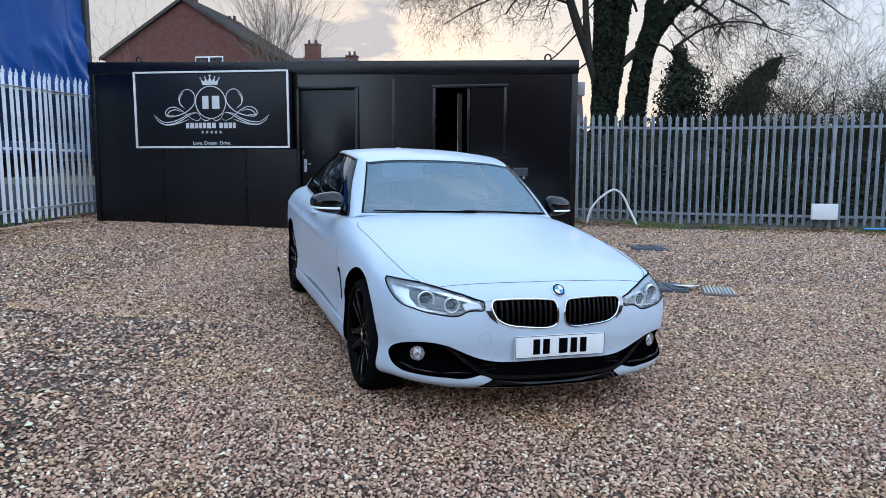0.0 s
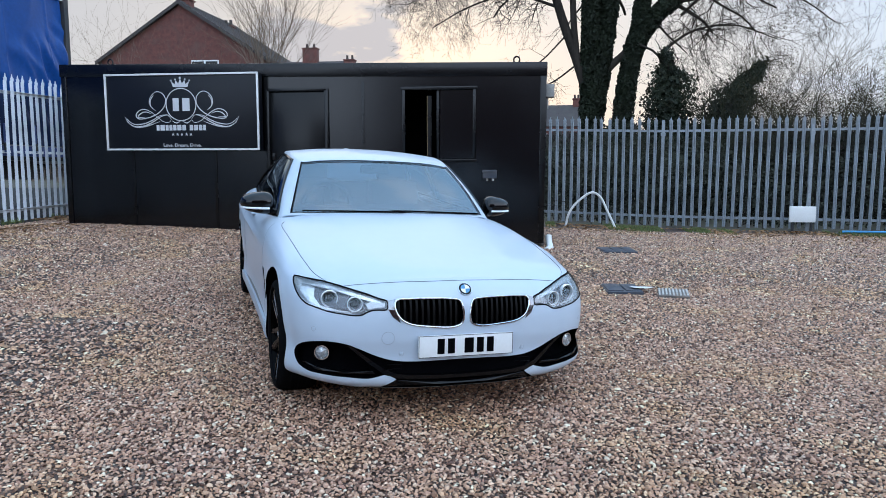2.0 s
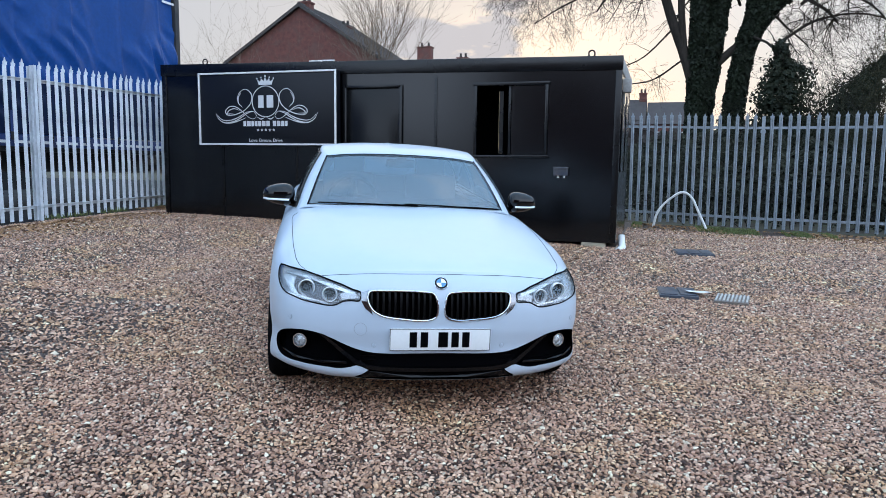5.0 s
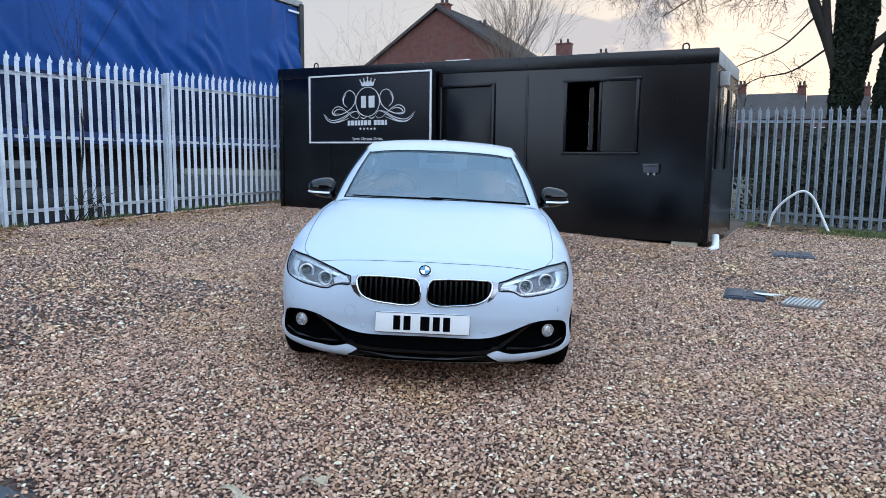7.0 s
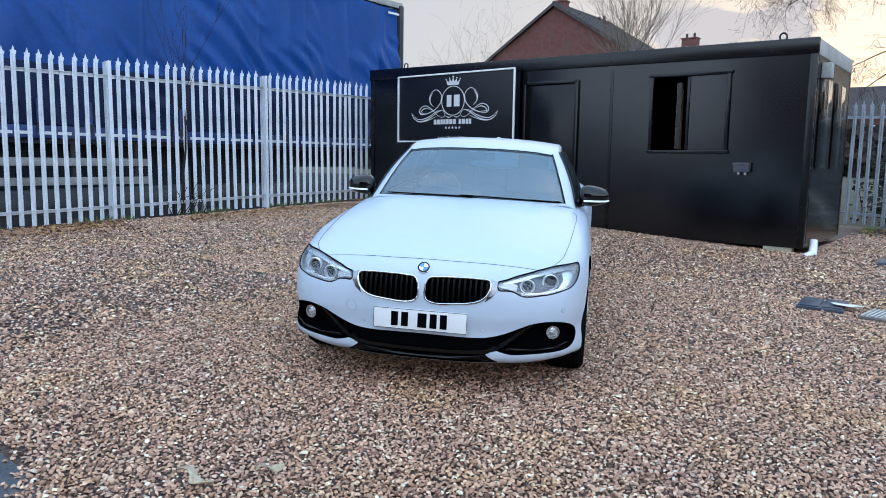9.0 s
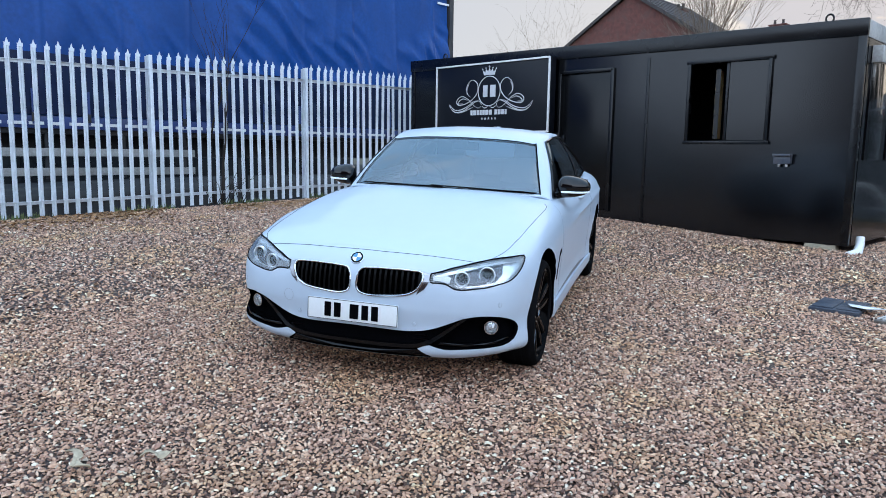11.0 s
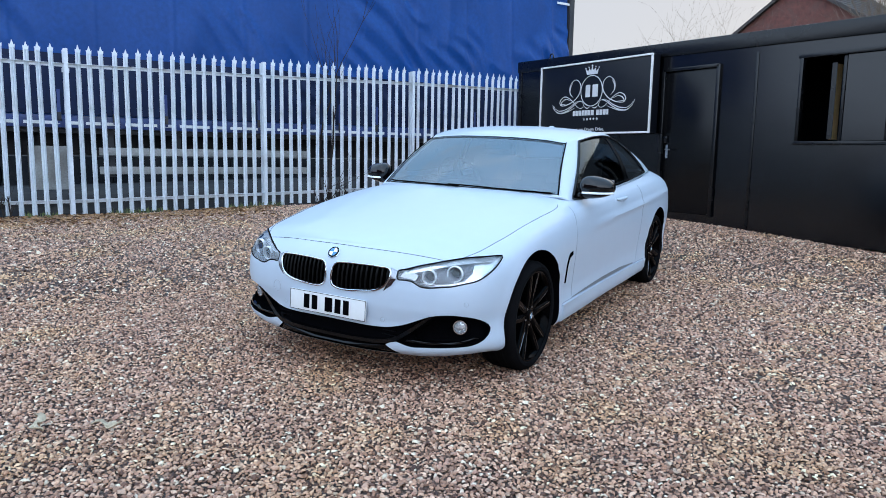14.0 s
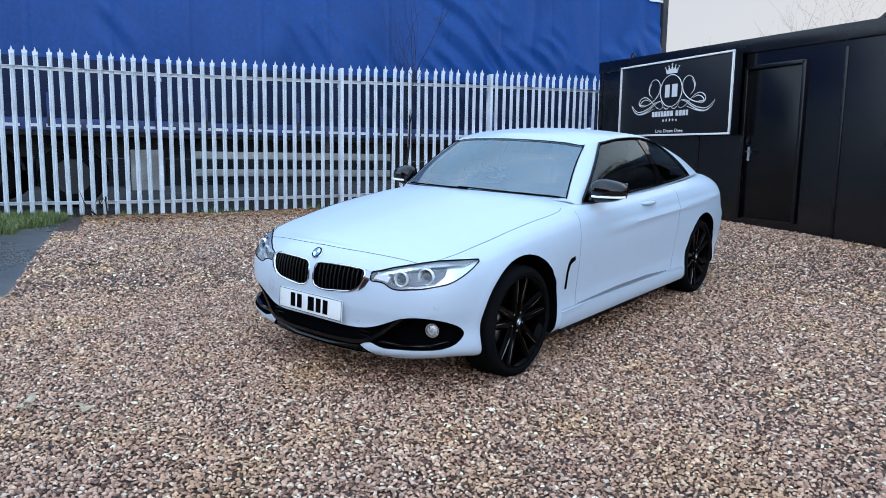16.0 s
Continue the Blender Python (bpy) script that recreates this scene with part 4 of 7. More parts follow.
def soft_interp(x, table):
    xs, ys = np.array(table).T
    f = np.linspace(xs[0], xs[-1], 241)
    v = np.interp(f, xs, ys)
    k = np.exp(-0.5 * (np.arange(-9, 10) / 3.6) ** 2)
    k /= k.sum()
    pad = np.r_[2 * v[0] - v[9:0:-1], v, 2 * v[-1] - v[-2:-11:-1]]
    return np.interp(x, f, np.convolve(pad, k, "valid"))


def lower_body():
    n_each = 7
    pl, ed = dense(PLAN, n_each), dense(EDGE, n_each)
    pl[0, 0] = pl[-1, 0] = ed[0, 0] = ed[-1, 0] = 0
    qs = np.r_[np.linspace(0, 0.2, 9)[:-1], np.linspace(0.2, 0.8, 22)[:-1], np.linspace(0.8, 1, 11)]
    fs = np.linspace(0, 1, 15)[1:]
    half = []
    for (px, py), (ex, ey, ez) in zip(pl, ed):
        wn_ = 1 - smoothstep(-.50, -.10, py)
        wt = smoothstep(3.2, 3.6, py)
        p = wn_ * soft_interp(qs, NOSE) + wt * soft_interp(qs, TAIL) + (1 - wn_ - wt) * soft_interp(qs, FLANK)
        zb = .205 - .022 * smoothstep(-.25, .15, py) + .022 * smoothstep(.50, .80, px) * (1 - smoothstep(-.64, -.40, py)) + .06 * smoothstep(3.0, 3.6, py)
        col = []
        for q, pp in zip(qs, p):
            x, y, z = px + (ex - px) * pp, py + (ey - py) * pp, zb + (ez - zb) * q
            # lips round the wheel arches
            for yc in AXLES:
                d = math.hypot(y - yc, z - .33)
                x += .010 * math.exp(-((d - .40) / .03) ** 2) * (1 if px > .5 else 0) * (1 - smoothstep(.6, .72, z))
            # shoulder crease from the door back to the tail
            zc = .745 + .045 * (y - .9)
            x += .014 * math.exp(-((z - zc) / .024) ** 2) * smoothstep(.75, 1.5, y) * (1 - smoothstep(3.0, 3.5, y)) * (1 if px > .5 else 0)
            col.append((x, y, z))
        sy = -.6 + (ey + .735) * 4.2 / 4.505
        for f in fs:
            x, y = ex * (1 - f), ey + (sy - ey) * f
            s = 1 - (1 - f) ** 3.1
            z = ez * (1 - s) + np.interp(y, *np.array(RIDGE).T) * s
            # two creases that run back from the grille over the bonnet
            z += .007 * math.exp(-((x - (.36 + .20 * (y + .6))) / .035) ** 2) * smoothstep(-.62, -.4, y) * (1 - smoothstep(.45, .7, y))
            col.append((x, y, float(z)))
        half.append(col)
    k = len(half[0])
    n = len(half)
    loops = [[c[j] for c in half] + [(-c[j][0], c[j][1], c[j][2]) for c in half[-2:0:-1]] for j in range(k)]
    m = len(loops[0])
    vs = [p for lp in loops for p in lp]
    faces = [(j * m + i, j * m + (i + 1) % m, (j + 1) * m + (i + 1) % m, (j + 1) * m + i) for j in range(k - 1) for i in range(m)]
    last = (k - 1) * m
    faces += [(last + i, last + i + 1, last + (m - i - 1) % m, last + (m - i) % m) for i in range(1, n - 2)]
    faces += [(last, last + 1, last + m - 1), (last + n - 2, last + n - 1, last + n)]
    # floor
    faces += [(i + 1, i, (m - i) % m, (m - i - 1) % m) for i in range(1, n - 2)] + [(1, 0, m - 1), (n - 1, n - 2, n)]
    me = bpy.data.meshes.new("body")
    me.from_pydata(vs, [], faces)
    bm = bmesh.new()
    bm.from_mesh(me)
    bmesh.ops.remove_doubles(bm, verts=bm.verts, dist=1e-5)
    bmesh.ops.recalc_face_normals(bm, faces=bm.faces)
    bm.to_mesh(me)
    bm.free()
    me.materials.append(M_CAR)
    me.materials.append(M_MATT)
    me.materials.append(M_CABIN)
    for poly in me.polygons:
        c = poly.center
        if .80 < c.y < 2.95 and c.z > .90 and abs(c.x) < .70:
            poly.material_index = 2
    return me


BODY = lower_body()
SKIN = BVHTree.FromPolygons([v.co.copy() for v in BODY.vertices], [tuple(p.vertices) for p in BODY.polygons])


def skin(a, b, way):
    """Point of the car's skin seen from the front (x, z), from its left side (y, z) or from above (x, y)."""
    o, d = {"front": ((a, -3, b), (0, 1, 0)), "left": ((3, a, b), (-1, 0, 0)), "right": ((-3, a, b), (1, 0, 0)), "top": ((a, b, 3), (0, 0, -1))}[way]
    hit, nor, _, _ = SKIN.ray_cast(Vector(o), Vector(d))
    if hit is None:
        hit, nor, _, _ = SKIN.find_nearest(Vector(o) * 0.3)
    return hit, nor


def drape(poly, way, lo, hi, step=0.025, mi=0, along=True, sheet=False):
    """A solid that follows the skin inside a polygon, from lo to hi metres outwards along the view (or along the skin's normal)."""
    poly = [Vector((float(p[0]), float(p[1]))) for p in poly]
    xs, ys = [p.x for p in poly], [p.y for p in poly]
    inner = []
    for x in np.arange(min(xs) + step / 2, max(xs), step):
        for y in np.arange(min(ys) + step / 2, max(ys), step):
            inside, j = False, len(poly) - 1
            for i in range(len(poly)):
                if (poly[i].y > y) != (poly[j].y > y) and x < (poly[j].x - poly[i].x) * (y - poly[i].y) / (poly[j].y - poly[i].y) + poly[i].x:
                    inside = not inside
                j = i
            if inside and min((Vector((x, y)) - p).length for p in poly) > step * 0.35:
                inner.append(Vector((float(x), float(y))))
    v2, _, f2, _, _, _ = delaunay_2d_cdt(poly + inner, [], [list(range(len(poly)))], 1, 1e-6)
    back = {"front": Vector((0, -1, 0)), "left": Vector((1, 0, 0)), "right": Vector((-1, 0, 0)), "top": Vector((0, 0, 1))}[way]
    hits = [skin(p.x, p.y, way) for p in v2]
    a = [h + (back if along else nn) * hi for h, nn in hits]
    b = [h + (back if along else nn) * lo for h, nn in hits]
    n = len(v2)
    if sheet:
        return Geo().add(a, [tuple(f) for f in f2], mi)
    edges = {}
    for f in f2:
        for i in range(len(f)):
            e = (f[i], f[(i + 1) % len(f)])
            if e[::-1] in edges:
                del edges[e[::-1]]
            else:
                edges[e] = 1
    g = Geo()
    g.add(a + b, [tuple(f) for f in f2] + [tuple(i + n for i in f[::-1]) for f in f2] + [(j, i, i + n, j + n) for i, j in edges], mi)
    return g


def mirrored(poly):
    return [(-x, y) for x, y in poly][::-1]


def rounded(pts, n=40):
    return [tuple(p) for p in curve(pts, n, closed=True)]


# shapes seen from the front (x, z), left half
KIDNEY = rounded([(.022, .630), (.036, .662), (.10, .673), (.18, .675), (.30, .672), (.362, .662), (.371, .643), (.350, .582), (.310, .554), (.187, .535), (.058, .534), (.026, .550)], 60)
LAMP = rounded([(.408, .658), (.45, .668), (.50, .685), (.56, .699), (.62, .713), (.70, .728), (.76, .732), (.820, .729), (.828, .700), (.820, .662), (.795, .630), (.74, .612), (.69, .599), (.635, .592), (.57, .585), (.535, .588), (.49, .610), (.45, .615), (.412, .617)], 70)
INTAKE = [(0, .357), (.15, .355), (.257, .352), (.36, .355), (.42, .367), (.47, .384), (.53, .410), (.597, .436), (.66, .447), (.72, .446), (.787, .428), (.815, .402), (.829, .37), (.830, .333), (.818, .304), (.787, .286), (.72, .277), (.575, .267), (.50, .263), (.458, .271),
          (.418, .283), (.385, .276), (.358, .262), (.375, .248), (.405, .228), (.425, .214), (.42, .209), (.25, .208), (0, .208)]
POCKET = [(.47, .318), (.53, .360), (.585, .408), (.64, .430), (.72, .430), (.78, .414), (.804, .392), (.814, .365), (.816, .33), (.804, .308), (.78, .298), (.71, .290), (.58, .280), (.50, .276), (.462, .290)]
INTAKE = [tuple(p) for p in curve(INTAKE[:21], 70)] + INTAKE[21:]
POCKET = rounded(POCKET, 48)
INTAKE_ALL = INTAKE + [(-x, z) for x, z in INTAKE[-2:0:-1]]


def cut_body():
    """The recesses for wheels, lamps and grilles, cut out of the body."""
    ob = new("body", BODY)
    ob.parent = car
    cutters = []

    def cutter(g, mats):
        c = new("cut", g.mesh("cut", mats, weld=True))
        cutters.append(c)
        md = ob.modifiers.new("cut", "BOOLEAN")
        md.operation, md.solver, md.object = "DIFFERENCE", "EXACT", c
        md.material_mode = "TRANSFER"
        c.parent = car
    for s in (1, -1):
        for y in AXLES:
            cutter(Geo().lathe([(0, .380), (.6, .380)], (s * .56, y, .338), (s, 0, 0), 56), [M_MATT])
        poly = KIDNEY if s > 0 else mirrored(KIDNEY)
        cutter(drape(poly, "front", -.05, .12), [M_MATT])
        poly = LAMP if s > 0 else mirrored(LAMP)
        cutter(drape(poly, "front", -.055, .12), [M_LAMP_BOWL])
    cutter(drape(INTAKE_ALL, "front", -.035, .12, 0.03), [M_MATT])
    for poly in (POCKET, mirrored(POCKET)):
        cutter(drape(poly, "front", -.105, .05, 0.03), [M_MATT])
    bpy.context.view_layer.update()
    dg = bpy.context.evaluated_depsgraph_get()
    me = bpy.data.meshes.new_from_object(ob.evaluated_get(dg))
    ob.modifiers.clear()
    ob.data = me
    me.name = "body_shell"
    me.shade_smooth()
    me.set_sharp_from_angle(angle=radians(32))
    for c in cutters:
        bpy.data.objects.remove(c)
    return ob


body = cut_body()


def rim_line(poly, way, r, off=0.0, closed=True):
    pts = []
    for a, b in poly:
        h, nn = skin(a, b, way)
        pts.append(h + nn * off)
    g = Geo()
    g.tube(pts, r, 6, closed=closed)
    return g


# upper cabin: loops from the belt line (BASE) to the roof edge (TOP), half of them, by the same keys
BASE = [(0, .50, .975), (.25, .525, .972), (.50, .61, .962), (.712, .722, .950), (.787, .83, .920), (.798, 1.5, .948), (.790, 2.2, .982), (.735, 2.98, 1.030), (.63, 3.16, 1.036), (.32, 3.22, 1.046), (0, 3.24, 1.048)]
TOP = [(0, 1.10, 1.345), (.25, 1.118, 1.341), (.43, 1.158, 1.330), (.568, 1.208, 1.314), (.598, 1.40, 1.350), (.600, 1.66, 1.376), (.586, 2.05, 1.372), (.545, 2.50, 1.308), (.475, 2.60, 1.304), (.25, 2.58, 1.325), (0, 2.57, 1.332)]
ROOF = [(1.10, 1.345), (1.25, 1.378), (1.5, 1.406), (1.8, 1.418), (2.1, 1.408), (2.35, 1.376), (2.57, 1.332)]


def key_point(keys, s):
    p = np.array(keys, float)
    ext = np.vstack([p[1] * (-1, 1, 1), p, p[-2] * (-1, 1, 1)])
    i = min(int(s), len(p) - 2)
    t = s - i
    a, b, c, d = ext[i:i + 4]
    return 0.5 * (2 * b + (c - a) * t + (2 * a - 5 * b + 4 * c - d) * t * t + (3 * b - a - 3 * c + d) * t ** 3)


def cabin_point(s, v):
    """s: key index from the middle of the windscreen (0) to that of the rear window (10); negative: right side. v: 0 belt, 1 roof edge, 2 roof's middle line."""
    sign_, s = (1 if s >= 0 else -1), abs(s)
    b, t = key_point(BASE, s), key_point(TOP, s)
    if v <= 1:
        p = b + (t - b) * v
        k = math.sin(math.pi * v)
        side = smoothstep(3.2, 4.2, s) * (1 - smoothstep(7, 8, s))
        p = p + k * (side * np.array((.030, 0, .004)) + (1 - side) * (np.array((0, -.022, .016)) if s < 5 else np.array((0, .02, .025))))
        # edge rounds off into the roof
    else:
        f = v - 1
        sy = 1.25 + (t[1] - 1.10) / 1.47 * 1.13
        x, y = t[0] * (1 - f), t[1] + (sy - t[1]) * f
        q = 1 - (1 - f) ** 2.4
        p = np.array((x, y, t[2] * (1 - q) + np.interp(y, *np.array(ROOF).T) * q))
    return Vector((p[0] * sign_, p[1], p[2]))


S_KEYS = sorted(set([round(x, 3) for x in np.r_[np.linspace(0, 2.93, 13), np.linspace(2.93, 3.86, 7), np.linspace(3.86, 5.78, 16), np.linspace(5.78, 5.86, 2), np.linspace(5.86, 6.68, 10), np.linspace(6.68, 8.25, 9), np.linspace(8.25, 10, 9)]]))
V_KEYS = [0, .035, .05, .1, .2, .3, .4, .5, .6, .7, .8, .86, .92, .94, .96, 1.0, 1.03, 1.08, 1.15, 1.25, 1.4, 1.6, 1.8, 2.0]
WINDOWS = {"windscreen": (0, 2.93, .035, .96), "door_window": (3.86, 5.78, .05, .92), "quarter_window": (5.86, 6.68, .05, .92), "rear_window": (8.25, 10, .1, .92)}


def in_window(s, v):
    return any(a < abs(s) < b and c < v < d for a, b, c, d in WINDOWS.values())


def cabin():
    ss = [-s for s in S_KEYS[:0:-1]] + S_KEYS
    g = Geo()
    pts = [[cabin_point(s, v) for s in ss] for v in V_KEYS]
    n = len(ss)
    g.v = [tuple(p) for r in pts for p in r]
    for i in range(len(V_KEYS) - 1):
        for j in range(n - 1):
            if not in_window((ss[j] + ss[j + 1]) / 2, (V_KEYS[i] + V_KEYS[i + 1]) / 2):
                g.f.append((i * n + j, i * n + j + 1, (i + 1) * n + j + 1, (i + 1) * n + j))
                g.m.append(0)
    roof = part("roof", g, M_CAR, car, smooth=True, sharp=50, weld=True)
    sol = roof.modifiers.new("thickness", "SOLIDIFY")
    sol.thickness, sol.offset = 0.012, -1

    def pane(name, a, b, c, d, sign_, mt, label, whole=False):
        us = np.linspace(-b if whole else a, b, 40 if whole else 16)
        if not whole:
            us = us * sign_
        rows = [[cabin_point(s, v) - Vector((0, 0, 0.004)) for s in us] for v in np.linspace(c, d, 14)]
        return part(name, Geo().grid(rows), mt, car, label, smooth=True)
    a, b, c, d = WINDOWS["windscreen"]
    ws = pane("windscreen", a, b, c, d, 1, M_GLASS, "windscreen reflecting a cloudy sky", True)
    # black border of the screen
    g = Geo()
    us = np.linspace(-b, b, 50)
    for v0, v1 in ((c, c + .012), (d - .02, d)):
        g.grid([[cabin_point(s, v) + Vector((0, -.0015, .0015)) for s in us] for v in (v0, v1)])
    for sg in (1, -1):
        g.grid([[cabin_point(sg * s, v) + Vector((0, -.0015, .0015)) for v in np.linspace(c, d, 20)] for s in (b - .02, b)])
    part("screen_border", g, M_PIANO, ws, "black printed border")
    bw = WINDOWS["rear_window"]
    us = np.r_[np.linspace(bw[0], 9.999, 20)]
    rows = [[cabin_point(s, v) for s in list(us) + list(-us[::-1])] for v in np.linspace(bw[2], bw[3], 12)]
    part("rear_window", Geo().grid(rows), M_TINT, car, "tinted rear window", smooth=True)
    for sg in (1, -1):
        for nm in ("door_window", "quarter_window"):
            a, b, c, d = WINDOWS[nm]
            pane(nm, a, b, c, d, sg, M_TINT, "tinted side window")
        # black frame round the side glass
        a, b = 3.82, 6.69
        loop = [(s, .045) for s in np.linspace(a, b, 24)] + [(b, v) for v in np.linspace(.12, .90, 8)] + [(s, .928) for s in np.linspace(b, a, 24)] + [(a, v) for v in np.linspace(.86, .08, 8)]
        g = Geo().tube([cabin_point(sg * s, v) + Vector((sg * .002, 0, 0)) for s, v in loop], .011, 6, closed=True)
        part("window_trim", g, M_PIANO, car, "gloss black window surround", smooth=True)
        g = Geo().grid([[cabin_point(sg * s, v) + Vector((sg * .003, 0, 0)) for v in np.linspace(.05, .92, 10)] for s in (5.74, 5.90)])
        part("window_pillar", g, M_PIANO, car)
        # triangle at the mirror's foot
        g = Geo().grid([[cabin_point(sg * s, v) + Vector((sg * .004, 0, 0)) for v in np.linspace(.03, .34 - .3 * (s - 3.82) / .3, 5)] for s in np.linspace(3.84, 4.10, 5)])
        part("mirror_foot_panel", g, M_PIANO, car)
        g = Geo().tube([cabin_point(sg * 2.95, v) + Vector((0, -.002, .002)) for v in np.linspace(.03, .97, 14)], .0035, 6)
        part("pillar_seal", g, M_MATT, car)
    g = Geo().tube([cabin_point(s, .965) for s in np.linspace(-2.95, 2.95, 40)], .0022, 6)
    part("roof_seal", g, M_MATT, car)
    # aerial fin
    g = Geo()
    fin = [(2.20, 1.375), (2.27, 1.40), (2.335, 1.425), (2.355, 1.422), (2.36, 1.355)]
    g.prism(fin, "yz", -.018, .018)
    part("aerial_fin", g, M_CAR, car, bevel=0.006)


cabin()


# ---- front details ----
def front_parts():
    for s in (1, -1):
        kid = KIDNEY if s > 0 else mirrored(KIDNEY)
        pts = [skin(a, b, "front") for a, b in kid]
        g = Geo().tube([h + nn * .002 for h, nn in pts], .0056, 8, closed=True)
        grille = part("grille", g, M_CHROME, car, "chrome framed kidney-shaped grille with black slats", smooth=True)
        # chrome wedge towards the lamp
        wedge = [(.365, .670), (.404, .658), (.404, .618), (.384, .582), (.345, .552), (.358, .585), (.378, .645)]
        wedge = wedge if s > 0 else mirrored(wedge)
        part("grille_wing", drape(wedge, "front", -.01, .004, .012), M_DARK_CHROME, grille, "dark chrome wing")
        for i in range(11):
            x = .056 + i * .0295
            zs = [z for a, z in KIDNEY if abs(a - x) < .012]
            if len(zs) < 2:
                continue
            z0, z1 = min(zs) + .006, max(zs) - .006
            rows = []
            for z in np.linspace(z0, z1, 6):
                h, _ = skin(s * x, z, "front")
                rows.append(h)
            g = Geo()
            for dx in (-.0055, .0055):
                g.grid([[p + Vector((dx, .006, 0)) for p in rows], [p + Vector((dx, .045, 0)) for p in rows]])
            g.grid([[p + Vector((-.0055, .006, 0)) for p in rows], [p + Vector((.0055, .006, 0)) for p in rows]])
            part("slat", g, M_SLAT, grille)
        # headlamp
        lamp = LAMP if s > 0 else mirrored(LAMP)
        hl = part("headlamp", drape(lamp, "front", -.004, .001, .02, sheet=True), M_LENS, car, "clear headlamp with two ring lights", smooth=True, sharp=30)
        part("lamp_seal", rim_line(lamp, "front", .0036), M_SEAM, hl)
        lid = [(.408, .660), (.45, .670), (.50, .687), (.56, .701), (.62, .715), (.70, .730), (.76, .734), (.818, .731)]
        lid = lid if s > 0 else mirrored(lid)
        part("lamp_top_gap", rim_line(lid, "front", .0042, closed=False), M_SEAM, hl, "black gap along the lamp's top")
        for x, z, r in ((.560, .634, .040), (.678, .655, .044)):
            h, nn = skin(s * x, z, "front")
            c = h + Vector((0, .020, 0))
            ax = Vector((s * .18, -1, 0)).normalized()
            g = Geo().lathe([(-.020, r * .96), (-.002, r), (.002, r * .985), (.003, r * .93), (.001, r * .86), (-.008, r * .82), (-.020, r * .80)], c, ax, 40, cap=False)
            part("ring_light", g, M_LAMP_RING, hl, "white ring light", smooth=True)
            g = Geo().lathe([(-.024, r * .82), (-.014, r * .78), (-.010, r * .66), (-.016, r * .62)], c, ax, 32, cap=False)
            part("projector_bezel", g, M_DARK_CHROME, hl, smooth=True)
            g = Geo().lathe([(-.030, r * .64), (-.016, r * .62), (-.008, r * .50), (-.002, r * .30), (0, .001)], c, ax, 28)
            part("projector", g, M_PIANO, hl, "dark projector lens", smooth=True)
        brow = [(.43, .652), (.53, .680), (.64, .708), (.72, .722), (.81, .722), (.80, .706), (.72, .704), (.63, .688), (.53, .662), (.44, .640)]
        brow = brow if s > 0 else mirrored(brow)
        part("lamp_brow", drape(brow, "front", -.03, -.014, .02), M_LAMP_BOWL, hl, "silver brow strip")
        bezel = [(.475, .632), (.515, .604), (.56, .596), (.64, .602), (.72, .618), (.745, .655), (.735, .694), (.66, .688), (.57, .666), (.50, .650)]
        bezel = bezel if s > 0 else mirrored(bezel)
        part("lamp_bezel", drape(bezel, "front", -.050, -.040, .02), M_BEZEL, hl, "grey bezel round the lights")
        inner = [(.418, .626), (.46, .622), (.50, .612), (.51, .640), (.485, .650), (.425, .645)]
        inner = inner if s > 0 else mirrored(inner)
        part("lamp_corner", drape(inner, "front", -.03, -.012, .02), M_SATIN, hl, "grey inner corner")
        # fog lamp in its pocket
        h, nn = skin(s * .705, .370, "front")
        c = h + Vector((0, .062, 0))
        ax = Vector((s * .35, -1, 0)).normalized()
        fog = part("fog_lamp", Geo().lathe([(-.03, .039), (.004, .040), (.009, .038), (.009, .034), (-.004, .032)], c, ax, 32, cap=False), M_CHROME, car, "round fog lamp", smooth=True)
        part("fog_reflector", Geo().lathe([(-.006, .034), (.002, .034), (-.004, .024), (.004, .013), (.005, .001)], c, ax, 28), M_FOG, fog, smooth=True)
        part("fog_lens", Geo().lathe([(.003, .035), (.010, .027), (.014, .016), (.015, .001)], c, ax, 28, cap=False), M_LENS, fog, smooth=True)
        blade = [(.46, .286), (.60, .282), (.74, .294), (.80, .318), (.79, .324), (.73, .304), (.60, .292), (.47, .298)]
        blade = blade if s > 0 else mirrored(blade)
        part("intake_blade", drape(blade, "front", -.03, -.01, .02), M_PIANO, car)
        # parking sensors
        for x, z in ((.756, .506), (.335, .392)):
            h, nn = skin(s * x, z, "front")
            part("parking_sensor", Geo().lathe([(-.004, .011), (.0015, .0105), (.002, .009)], h, nn, 20), M_CAR, car, smooth=True)
            part("sensor_gap", Geo().tube([h + nn * .0008 + (nn.orthogonal().normalized() * math.cos(t) + nn.cross(nn.orthogonal().normalized()) * math.sin(t)) * .0118 for t in np.linspace(0, 6.283, 24, endpoint=False)], .0009, 5, closed=True), M_SEAM_SOFT, car)
    # towing eye cover, car's right
    h, nn = skin(-.404, .474, "front")
    e1 = nn.orthogonal().normalized()
    e2 = nn.cross(e1)
    part("tow_cover_gap", Geo().tube([h + nn * .0005 + (e1 * math.cos(t) + e2 * math.sin(t)) * .032 for t in np.linspace(0, 6.283, 32, endpoint=False)], .0011, 5, closed=True), M_SEAM_SOFT, car)
    # centre intake: gloss lip, mesh bars
    lip = [(0, .262), (.15, .262), (.30, .263), (.37, .270), (.43, .294), (.49, .337), (.55, .387), (.605, .432), (.585, .434), (.53, .393), (.47, .348), (.42, .314), (.36, .290), (.28, .283), (.15, .281), (0, .280)]
    lip = lip + [(-x, z) for x, z in lip[-2:0:-1]]
    part("intake_lip", drape(lip, "front", -.03, .004, .025), M_PIANO, car, "gloss black lower lip", smooth=True, sharp=40)
